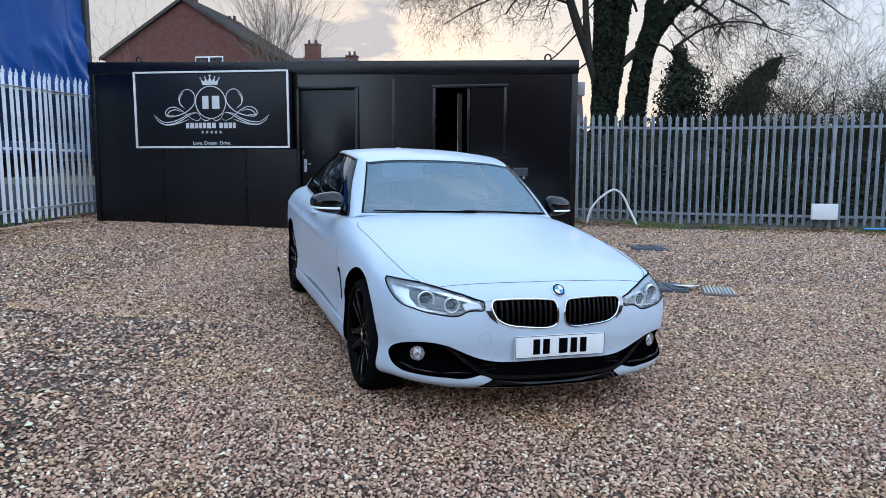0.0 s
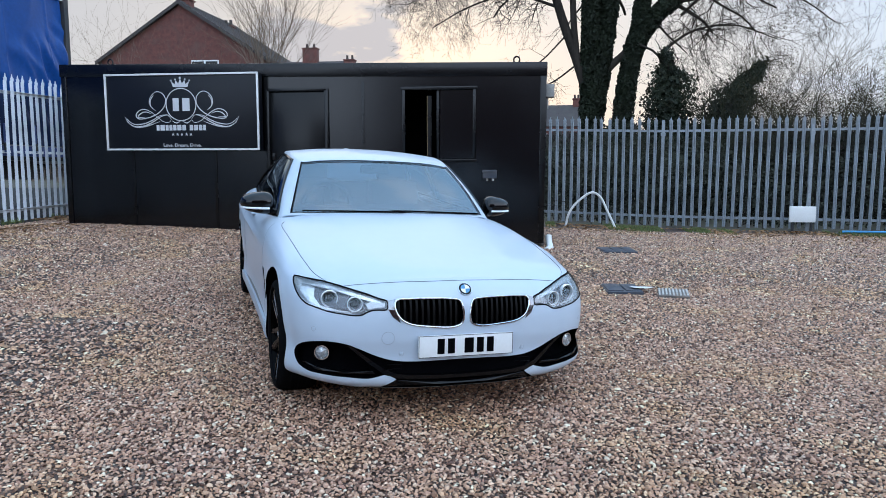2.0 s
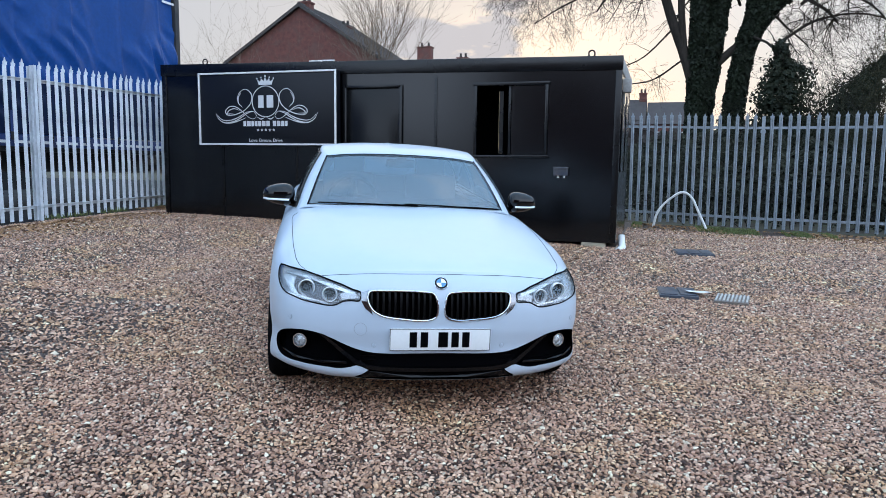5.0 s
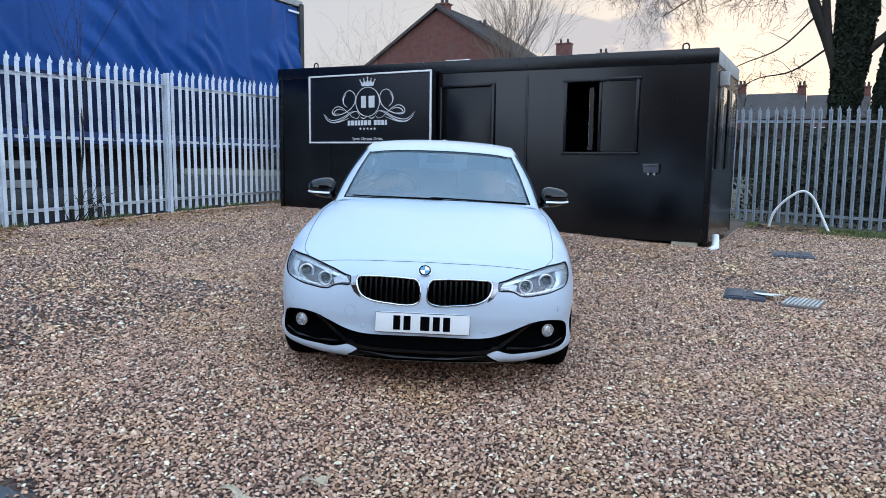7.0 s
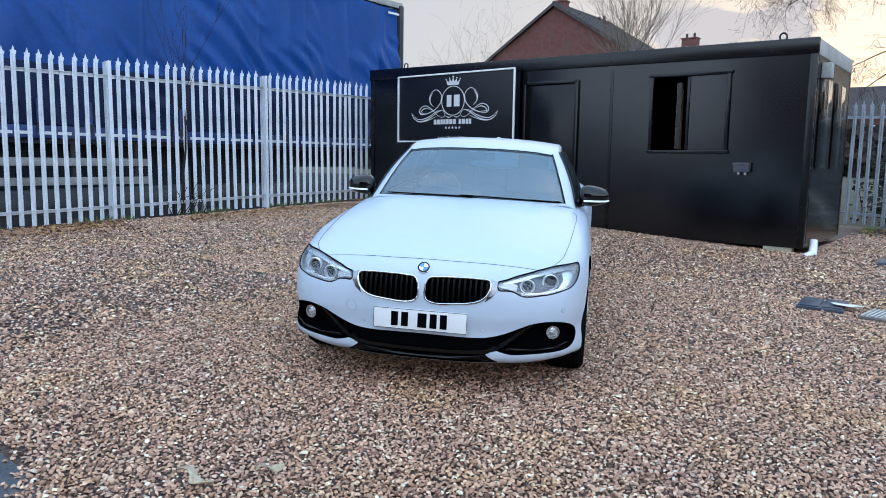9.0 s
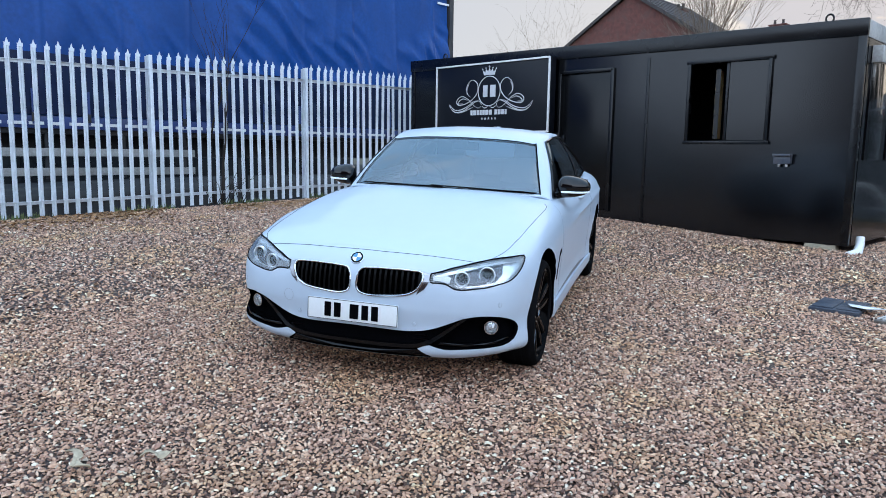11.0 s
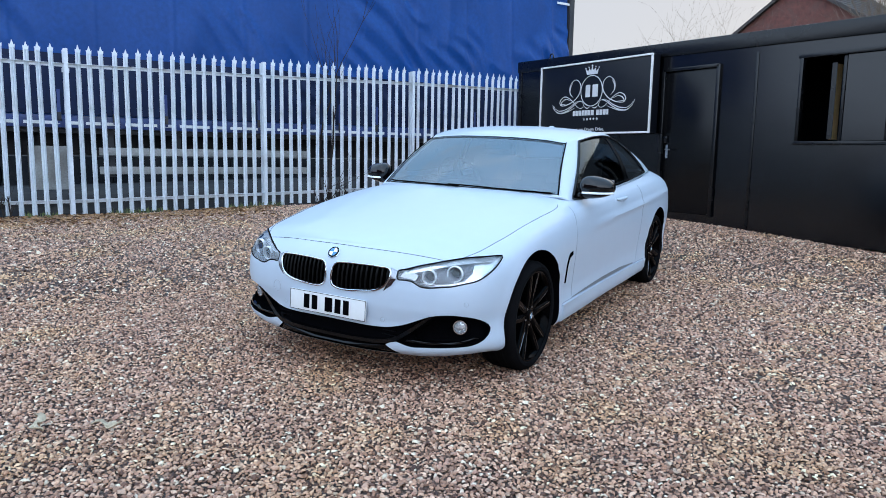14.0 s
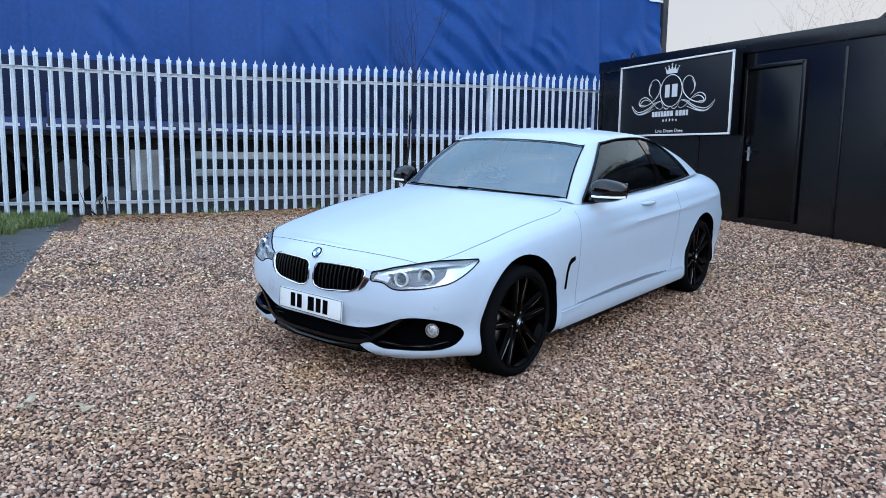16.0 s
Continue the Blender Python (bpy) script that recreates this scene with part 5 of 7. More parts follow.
    for z in (.304, .326):
        bar = [(-.40, z), (.40, z), (.40, z + .006), (-.40, z + .006)]
        part("intake_bar", drape(bar, "front", -.032, -.016, .05), M_PIANO, car)
    low = [(-.405, .212), (.405, .212), (.355, .256), (-.355, .256)]
    part("splitter", drape(low, "front", -.03, -.004, .03), M_PIANO, car, "gloss black splitter")
    # badge: plain disc
    h, nn = skin(0, .712, "front")
    badge = part("badge", Geo().lathe([(-.004, .038), (.004, .038), (.006, .0355), (.0055, .032)], h, nn, 40), M_CHROME, car, "round badge, dark ring with blue and white field", smooth=True)
    part("badge_ring", Geo().lathe([(.0, .0345), (.0065, .0335), (.0068, .024)], h, nn, 36), M_PIANO, badge)
    e1 = Vector((1, 0, 0))
    e2 = nn.cross(e1).normalized()
    for q in range(4):
        ts = np.linspace(q * math.pi / 2, (q + 1) * math.pi / 2, 8)
        fan = [h + nn * .008] + [h + nn * .008 + (e1 * math.cos(t) + e2 * math.sin(t)) * .025 for t in ts]
        part("badge_field", Geo().add(fan + [p - nn * .004 for p in fan], [tuple(range(len(fan)))]), M_PLATE if q % 2 == 0 else M_BADGE_BLUE, badge)
    # number plate with plain bars
    h, _ = skin(0, .433, "front")
    m = pose(0, h.y - .012, .433, -3)
    g = Geo().box((0, 0, 0), (.52, .008, .114))
    pl = part("number_plate", g, M_PLATE, car, "white plate with black bars", bevel=.003)
    pl.matrix_local = m
    g = Geo()
    g.box((0, .018, 0), (.40, .024, .08))
    part("plate_backing", g, M_MATT, pl)
    t_ = .002
    for c, s_ in (((0, -.0045, .0545), (.515, .002, t_)), ((0, -.0045, -.0545), (.515, .002, t_)), ((.2575, -.0045, 0), (t_, .002, .109)), ((-.2575, -.0045, 0), (t_, .002, .109))):
        part("plate_edge", Geo().box(c, s_), M_MATT, pl)
    x = -.165
    for wd in (.05, .05, 0, .062, .05, .05):
        if wd:
            part("plate_bar", Geo().box((x + wd / 2, -.0048, 0), (wd - .012, .0025, .078)), M_MATT, pl)
            x += wd + .006
        else:
            x += .035


front_parts()


# ---- shut lines, sides ----
def seam(name, pts, way, r=.0016, n=50, label="", mt=None):
    c = curve(pts, n)
    out = []
    for a, b in c:
        h, nn = skin(a, b, way)
        out.append(h + nn * .0002)
    part(name, Geo().tube(out, r, 5), mt or M_SEAM, car, label)


def side_parts():
    for s in (1, -1):
        seam("bonnet_gap", [(s * .672, -.585), (s * .72, -.50), (s * .752, -.30), (s * .771, -.05), (s * .784, .22), (s * .790, .42), (s * .782, .50), (s * .76, .55)], "top")
        way = "left" if s > 0 else "right"
        seam("door_gap", [(.625, .905), (.600, .80), (.582, .60), (.578, .40), (.575, .30), (.578, .25)], way, .0016, mt=M_SEAM_SOFT)
        seam("door_gap", [(2.10, .270), (2.13, .30), (2.17, .40), (2.20, .60), (2.22, .80), (2.23, .95)], way, .0016, mt=M_SEAM_SOFT)
        # fender vent
        gill = [(.418, .440), (.441, .436), (.446, .54), (.460, .584), (.476, .597), (.524, .611), (.519, .636), (.464, .629), (.437, .602), (.424, .56)]
        vent = part("fender_vent", drape(gill, way, -.006, .003, .012), M_MATT, car, "black hook-shaped fender vent")
        # side skirt with its joint below the door
        skirt = [(.385, .192), (1.4, .192), (2.40, .194), (2.40, .300), (2.0, .302), (1.2, .304), (.385, .306)]
        part("side_skirt", drape(skirt, way, -.004, .014, .03), M_CAR, car, "body-coloured side skirt", smooth=True, sharp=30)
        seam("skirt_gap", [(.39, .310), (1.2, .309), (2.0, .307), (2.38, .305)], way, .003, mt=M_SEAM_SOFT)
        # grey wedge drawn as the shadow line low on the door
        strip = [(.60, .313), (1.3, .313), (2.06, .312), (2.06, .317), (1.7, .336), (1.2, .336), (.85, .326), (.60, .317)]
        part("sill_shadow_strip", drape(strip, way, -.004, .0025, .03), M_SILL_SHADE, car, "grey wedge drawn as the shadow line at the door's foot")
        # door handle
        h, nn = skin(1.66, .885, way)
        g = Geo().tube([(h.x + s * o, y, .885) for o, y in ((-.005, 1.55), (.016, 1.57), (.022, 1.62), (.022, 1.70), (.014, 1.76), (-.005, 1.775))], [.010, .012, .0125, .0125, .012, .010], 10)
        part("door_handle", g, M_CAR, car, smooth=True)
        # mirror
        mir = place("wing_mirror")
        mir.parent = car
        mir["label"] = "black wing mirror with an indicator strip"
        g = Geo()
        rows = []
        for i in range(17):
            th = -math.pi / 2 + math.pi * i / 16
            row = []
            for j in range(32):
                ph = 2 * math.pi * j / 32
                ct, st = math.cos(th), math.sin(th)
                sx = math.copysign(abs(ct * math.cos(ph)) ** .75, math.cos(ph))
                sy = math.copysign(abs(ct * math.sin(ph)) ** .8, math.sin(ph))
                sz = math.copysign(abs(st) ** .8, st)
                x = .905 + sx * .113
                y = .935 + (sy * .098 if sy < 0 else sy * .062) + .25 * (x - .905)
                z = 1.018 + sz * (.075 - .018 * (x - .9) / .113)
                row.append((s * x, y, z))
            rows.append(row + row[:1])
        part("mirror_cap", Geo().grid(rows), M_CAP, mir, smooth=True, weld=True)
        pts = [(s * x, .935 - .098 * k + .25 * (x - .905) - .004, .985) for x, k in ((.83, .86), (.88, 1.02), (.93, 1.02), (.97, .88), (1.0, .55), (1.012, .2))]
        part("mirror_indicator", Geo().tube(curve(pts, 16), .0075, 6), M_LAMP_RING, mir, "white indicator strip", smooth=True)
        g = Geo().grid([[(s * (.905 + a * .085), 1.0 + .25 * a * .085, 1.020 + b * .05) for a in (-1, -.5, 0, .5, 1)] for b in (-1, 0, 1)])
        part("mirror_glass", g, M_CHROME, mir, "mirror glass")
        g = Geo().tube([(s * .76, .90, .945), (s * .81, .92, .955), (s * .86, .945, .965)], [.030, .024, .026], 10)
        part("mirror_arm", g, M_PIANO, mir, smooth=True)
    front_gap = [(0, .752), (.15, .750), (.30, .745), (.42, .735), (.52, .724), (.60, .714)]
    seam("bonnet_gap", [(-x, z) for x, z in front_gap[:0:-1]] + front_gap, "front", n=80)
    # wipers and cowl
    for x0, x1 in ((.66, -.04), (.05, -.62)):
        pts = []
        for t in np.linspace(0, 1, 12):
            x = x0 + (x1 - x0) * t
            s = np.interp(abs(x), [p[0] for p in BASE[:4]], range(4)) * (1 if x >= 0 else -1)
            pts.append(cabin_point(s, .035 + .022 * t) + Vector((0, -.010, .007)))
        part("wiper", Geo().tube(pts, [.0065] * 4 + [.005] * 8, 6), M_MATT, car)
    # rear lamps, half seen along the flank
    for s in (1, -1):
        way = "left" if s > 0 else "right"
        lamp = [(3.40, .80), (3.52, .86), (3.60, .90), (3.62, .80), (3.56, .76), (3.45, .77)]
        part("tail_lamp", drape(lamp, way, -.004, .004, .02), material("red_lens", (0.25, 0.01, 0.012), 0.15, var=0.05) if s > 0 else bpy.data.materials["red_lens"], car, "red tail lamp")


side_parts()


# ---- wheels ----
def wheel_thing():
    wheel = place("wheel")
    wheel.parent = car
    wheel["label"] = "black five double-spoke alloy wheel"
    R, Wd = .325, .115
    prof = [(-Wd * .8, .262), (-Wd, .274), (-Wd * 1.02, .292), (-Wd * .9, .312), (-Wd * .7, R - .002), (-.03, R), (.03, R), (Wd * .7, R - .002), (Wd * .9, .312), (Wd * 1.02, .292), (Wd, .274), (Wd * .8, .262)]
    tyre = part("tyre", Geo().lathe(prof, (0, 0, 0), (1, 0, 0), 72, cap=False), M_RUBBER, wheel, smooth=True)
    for i in range(3):
        x = (-.045, 0, .045)[i]
        part("tread_groove", Geo().lathe([(x - .005, R + .0005), (x + .005, R + .0005)], (0, 0, 0), (1, 0, 0), 72, cap=False), M_SEAM, tyre)
    prof = [(-.10, .242), (-.06, .238), (.05, .242), (.085, .252), (.098, .266), (.106, .266), (.106, .258), (.095, .247), (.06, .234), (-.08, .23)]
    part("rim", Geo().lathe(prof, (0, 0, 0), (1, 0, 0), 72, cap=False), M_RIM, wheel, smooth=True, sharp=30)
    for k in range(5):
        a0 = math.radians(90 + 72 * k)
        for sg in (-1, 1):
            g = Geo()
            rows = []
            for t in np.linspace(0, 1, 7):
                r = .045 + t * .206
                off = sg * (.022 + .034 * t)
                w = .028 - .007 * t
                x = .070 + .024 * t
                c = Vector((0, math.cos(a0) * r - math.sin(a0) * off, math.sin(a0) * r + math.cos(a0) * off))
                tg = Vector((0, -math.sin(a0), math.cos(a0)))
                rows.append([c + tg * (-w) + Vector((x - .04, 0, 0)), c + tg * (-w) + Vector((x, 0, 0)), c + tg * (-w * .5) + Vector((x + .009, 0, 0)), c + tg * (w * .5) + Vector((x + .009, 0, 0)), c + tg * w + Vector((x, 0, 0)), c + tg * w + Vector((x - .04, 0, 0))])
            g.grid(rows)
            spoke = part("spoke", g, M_RIM, wheel, smooth=True, sharp=35)
            j = 2 if sg > 0 else 3
            # thin pale strip painted in as the gloss black spoke's highlight
            part("spoke_glint_strip", Geo().tube([r[j] + Vector((.0005, 0, 0)) for r in rows[2:]], [.001, .003, .0036, .003, .001], 5), M_SPOKE_GLINT, spoke, "pale strip drawn as the highlight along the spoke", smooth=True)
    part("hub", Geo().lathe([(.02, .075), (.07, .07), (.08, .05), (.082, .036), (.086, .034)], (0, 0, 0), (1, 0, 0), 40), M_RIM, wheel, smooth=True)
    part("hub_cap", Geo().lathe([(.084, .030), (.089, .030), (.0895, .020)], (0, 0, 0), (1, 0, 0), 30), M_PIANO, wheel, "black hub cap")
    for q in range(4):
        ts = np.linspace(q * math.pi / 2, (q + 1) * math.pi / 2, 6)
        fan = [(.0905, 0, 0)] + [(.0905, math.cos(t) * .018, math.sin(t) * .018) for t in ts]
        part("cap_field", Geo().add(fan + [(.088, y, z) for _, y, z in fan], [tuple(range(7))]), M_PLATE if q % 2 else M_BADGE_BLUE, wheel)
    for k in range(5):
        a = math.radians(126 + 72 * k)
        part("wheel_bolt", Geo().lathe([(.06, .011), (.078, .010), (.08, .006)], (0, math.cos(a) * .055, math.sin(a) * .055), (1, 0, 0), 8), M_SATIN, wheel)
    part("brake_disc", Geo().lathe([(-.01, .165), (.012, .165), (.012, .08), (.02, .075)], (0, 0, 0), (1, 0, 0), 48), M_DISC, wheel)
    g = Geo()
    rows = []
    for a in np.linspace(math.radians(-35), math.radians(35), 8):
        rows.append([(x, -math.cos(a) * r, math.sin(a) * r) for x, r in ((-.03, .17), (.035, .175), (.042, .14), (.035, .10), (-.03, .10))])
    g.grid(rows)
    part("brake_caliper", g, M_SATIN, wheel)
    return wheel


def wheels():
    w = wheel_thing()
    w.matrix_local = pose(.772, AXLES[0], .325)
    for x, y, rz, rx in ((.772, AXLES[1], 0, 20), (-.772, AXLES[0], 180, 40), (-.772, AXLES[1], 180, 10)):
        c = copy_thing(w, pose(x, y, .325, rx, 0, rz))
    # inner floor so that the arches read as closed
    g = Geo().box((0, 1.4, .22), (1.1, 4.0, .05))
    part("underbody", g, M_MATT, car)


wheels()


# ---- cabin trim ----
def interior():
    g = Geo()
    rows = []
    for t in np.linspace(-1, 1, 17):
        rows.append([(t * .69, .80 - .10 * (1 - t * t), .935), (t * .69, .86, .985), (t * .70, 1.05, 1.0), (t * .70, 1.16, .96), (t * .70, 1.18, .90)])
    g.grid(rows)
    dash = part("dashboard", g, M_CABIN, car, "dark dashboard", smooth=True)
    c = Vector((-.36, 1.27, .985))
    ax = Vector((0, 1, .45)).normalized()
    e1 = Vector((1, 0, 0))
    e2 = ax.cross(e1)
    sw = part("steering_wheel", Geo().tube([c + (e1 * math.cos(t) + e2 * math.sin(t)) * .18 for t in np.linspace(0, 6.283, 36, endpoint=False)], .015, 8, closed=True), M_MATT, car, smooth=True)
    g = Geo()
    for a in (0, math.pi, -math.pi / 2):
        g.tube([c - ax * .02, c + (e1 * math.cos(a) + e2 * math.sin(a)) * .175], [.05, .012], 8)
    part("wheel_boss", g, M_MATT, sw, smooth=True)
    for x in (-.36, .36):
        g = Geo().box((x, 1.98, .98), (.46, .14, .36), Euler((radians(-14), 0, 0)).to_matrix())
        seat = part("front_seat", g, M_SEAT, car, "dark leather seat", bevel=.05)
        part("headrest", Geo().box((x, 2.06, 1.225), (.27, .10, .17), Euler((radians(-12), 0, 0)).to_matrix()), M_SEAT, seat, bevel=.035)
        for k in (-.05, .05):
            part("headrest_post", Geo().tube([(x + k, 2.03, 1.1), (x + k, 2.05, 1.2)], .006), M_CHROME, seat)
    part("rear_seat", Geo().box((0, 2.72, 1.0), (1.16, .2, .2), Euler((radians(-20), 0, 0)).to_matrix()), M_SEAT, car, bevel=.05)
    part("rear_mirror", Geo().box((0, 1.23, 1.265), (.22, .03, .065), Euler((radians(12), 0, 0)).to_matrix()), M_MATT, car, bevel=.014)
    part("mirror_stalk", Geo().box((0, 1.185, 1.30), (.07, .06, .06)), M_MATT, car, bevel=.012)
    # headliner
    g = Geo().grid([[cabin_point(s, v) + Vector((0, 0, -.035)) for s in np.linspace(-9.9, 9.9, 60)] for v in (1.05, 1.3, 1.6, 1.9)])
    part("headliner", g, M_SEAT, car)


interior()


# ---- yard behind the west fence: blue curtain-sided trailer ----
def trailer():
    X, Y0, Y1, ZT, ZB = -9.25, -0.6, 14.3, 5.08, 1.78
    thing = place("curtain_trailer", pose(X, 0, 0))
    tagged(thing, "lorry trailer with blue side curtain behind the fence", "trailer")
    rnd = random.Random(3)
    # curtain with slack folds
    rows = []
    ys = np.linspace(Y0, Y1 - 0.16, 460)
    for z in np.linspace(ZB, ZT - 0.1, 64):
        row = []
        for y in ys:
            near = smoothstep(9.0, 13.8, y)
            u = (z - ZB) / (ZT - ZB)
            bulge = 0.05 * math.sin(math.pi * u)
            fold = 0.022 * math.sin(y * 3.1 + 0.6 * math.sin(z * 1.3)) + 0.02 * noise.noise((y * 0.9, z * 0.35, 1.0))
            drop = noise.noise((y * 1.7 + 0.5 * noise.noise((y, z * 0.7, 2.0)), z * 0.3, 4.0))
            slack = smoothstep(0.1, 0.5, noise.noise((y * 0.45, z * 0.5, 8.0)) + 0.25 * near)
            pucker = noise.noise((y * 2.6 + z * 1.9, (z - y) * 0.6, 6.0))
            crease = 0.14 * (0.4 - abs(drop)) * (0.25 + 0.75 * near) + 0.13 * slack * (0.5 - abs(pucker)) * (0.4 + u)
            # slanting drags that run down from the seams, and the seams themselves
            patch = smoothstep(-0.05, 0.3, noise.noise((y * 0.6, z * 0.55, 12.0)) + 0.12 * near) * smoothstep(5.5, 8.5, y)
            drag = math.sin(15.0 * (z * 0.8 + y * 0.72) + 5.0 * noise.noise((y * 0.8, z * 0.8, 15.0)))
            seam_line = 0.016 * math.exp(-(((y - 0.6) % 1.24 - 0.62) / 0.03) ** 2)
            row.append((bulge + fold + crease + 0.03 * patch * drag * (0.6 + 0.4 * abs(drag)) + seam_line, y, z))
        rows.append(row)
    # lower rows of the curtain in a darker navy, set slightly proud
    part("lower_curtain", Geo().grid([[(x + 0.006, y, z) for x, y, z in r] for r in rows if r[0][2] < 2.75]), M_NAVY, thing, "lower part of the curtain in a darker navy", smooth=True, sharp=80)
    g = Geo().grid([r for r in rows if r[0][2] > 2.6])
    part("side_curtain", g, M_BLUE, thing, "blue tarpaulin curtain with slack folds", smooth=True, sharp=80)
    part("top_rail", Geo().box((-0.02, (Y0 + Y1) / 2, ZT), (0.14, Y1 - Y0, 0.14)), M_PALE_STEEL, thing, "pale aluminium roof rail", bevel=0.012)
    part("rear_post", Geo().box((0.0, Y1 - 0.06, (ZT + 1.35) / 2), (0.16, 0.14, ZT - 1.35)), M_CHASSIS, thing, "black corner post", bevel=0.012)
    part("roof_panel", Geo().box((-1.25, (Y0 + Y1) / 2, ZT + 0.04), (2.5, Y1 - Y0, 0.05)), M_PALE_STEEL, thing)
    part("far_curtain", Geo().box((-2.45, (Y0 + Y1) / 2, (ZT + 1.5) / 2), (0.05, Y1 - Y0 - 0.1, ZT - 1.55)), M_BLUE, thing)
    part("end_wall", Geo().box((-1.25, Y1 - 0.05, (ZT + 1.4) / 2), (2.36, 0.06, ZT - 1.45)), M_PALE_STEEL, thing)
    part("deck", Geo().box((-1.25, (Y0 + Y1) / 2, 1.56), (2.4, Y1 - Y0 - 0.1, 0.16)), M_CHASSIS, thing)
    part("side_rail", Geo().box((0.0, (Y0 + Y1) / 2, 1.66), (0.06, Y1 - Y0, 0.2)), M_BLUE_STEEL, thing, "blue steel side rail", bevel=0.01)
    # reflective dashes along the rail
    y = Y0 + 0.2
    while y < Y1 - 0.3:
        part("reflective_strip", Geo().box((0.034, y + 0.12, 1.64), (0.006, 0.22, 0.05)), M_WHITE_PAINT, thing)
        y += 0.3
    # buckles and straps
    y = Y0 + 0.4
    while y < Y1 - 0.3:
        b = part("strap", Geo().box((0.07, y, 1.9), (0.008, 0.05, 0.55)), M_BLUE_STEEL, thing, "webbing strap")
        part("buckle", Geo().box((0.075, y, 1.74), (0.025, 0.06, 0.14)), M_CHASSIS, b, bevel=0.006)
        y += 0.83
    for x in (-0.8, -1.7):
        part("chassis_beam", Geo().box((x, (Y0 + Y1) / 2, 1.3), (0.14, Y1 - Y0 - 0.6, 0.4)), M_CHASSIS, thing)
    # side guard
    for z in (1.18, 0.86):
        part("guard_rail", Geo().box((-0.06, 5.6, z), (0.04, 3.8, 0.13)), M_PALE_STEEL, thing, "dirty pale side guard rail", bevel=0.008)
    for yy in (3.9, 5.0, 6.2, 7.3):
        part("guard_post", Geo().box((-0.1, yy, 1.15), (0.05, 0.09, 0.8)), M_CHASSIS, thing)
    for yy in (9.6,):
        for x in (-0.5, -2.0):
            part("landing_leg", Geo().box((x, yy, 0.86), (0.14, 0.16, 1.1)).box((x, yy, 0.33), (0.25, 0.3, 0.05)), M_CHASSIS, thing)
    part("tool_box", Geo().box((-0.4, 2.95, 0.90), (0.6, 0.55, 0.72)), M_PALE_STEEL, thing, bevel=0.02)
    # axles
    for yy in (1.75, 0.42):
        for x in (-0.2, -2.3):
            wh = part("wheel", Geo().lathe([(-0.17, 0.30), (-0.19, 0.36), (-0.17, 0.50), (-0.1, 0.53), (0.1, 0.53), (0.17, 0.50), (0.19, 0.36), (0.17, 0.30)], (x, yy, 0.79), (1, 0, 0), 40, cap=False), M_RUBBER, thing, smooth=True)
            part("rim", Geo().lathe([(0.15, 0.30), (0.12, 0.27), (0.05, 0.24), (0.04, 0.12), (0.12, 0.11), (0.12, 0.02)], (x, yy, 0.79), (1, 0, 0), 32), M_CHASSIS, wh, smooth=True)
        g = Geo()
        arc = [(math.cos(a) * 0.62, math.sin(a) * 0.62) for a in np.linspace(0.15, math.pi - 0.15, 16)]
        g.grid([[(x, yy + c, 0.79 + s) for c, s in arc] for x in (-0.42, 0.02)])
        part("mudguard", g, M_CHASSIS, thing, smooth=True)
        part("axle", Geo().tube([(-0.2, yy, 0.79), (-2.3, yy, 0.79)], 0.07, 10), M_CHASSIS, thing)
    # white corner marking: plain bars
    part("corner_mark", Geo().box((0.045, 14.0, 4.86), (0.006, 0.45, 0.05)), M_WHITE_PAINT, thing)
    part("corner_mark", Geo().box((0.045, 14.2, 4.65), (0.006, 0.05, 0.42)), M_WHITE_PAINT, thing)


trailer()


def low_wall():
    """Pale concrete blocks that close the view below the trailer."""
    rnd = random.Random(9)
    g = Geo()
    y = -4.0
    while y < 16:
        w = rnd.uniform(1.4, 1.7)
        g.box((-17.5 + rnd.uniform(-0.1, 0.1), y + w / 2, 0.5), (0.7, w - 0.03, 1.0))
        y += w
    ob = part("yard_wall", g, M_YARD)
    tagged(ob, "low dirty concrete block wall beyond the trailer", "wall", kind="structure")


low_wall()


# ---- houses beyond the office ----
def chimney(name, parent, x, y, z, w, d, h):
    c = part(name, Geo().box((x, y, z + h / 2), (w, d, h)), M_BRICK, parent, "brick chimney", bevel=0.03)
    part("chimney_cap", Geo().box((x, y, z + h + 0.06), (w + 0.16, d + 0.16, 0.14)), M_BRICK, c, bevel=0.03)
    for k in (-0.25, 0.25):
        part("chimney_pot", Geo().lathe([(0, 0.15), (0.45, 0.12), (0.5, 0.14)], (x + k * w, y, z + h + 0.12), (0, 0, 1), 12), M_ROOF, c, smooth=True)


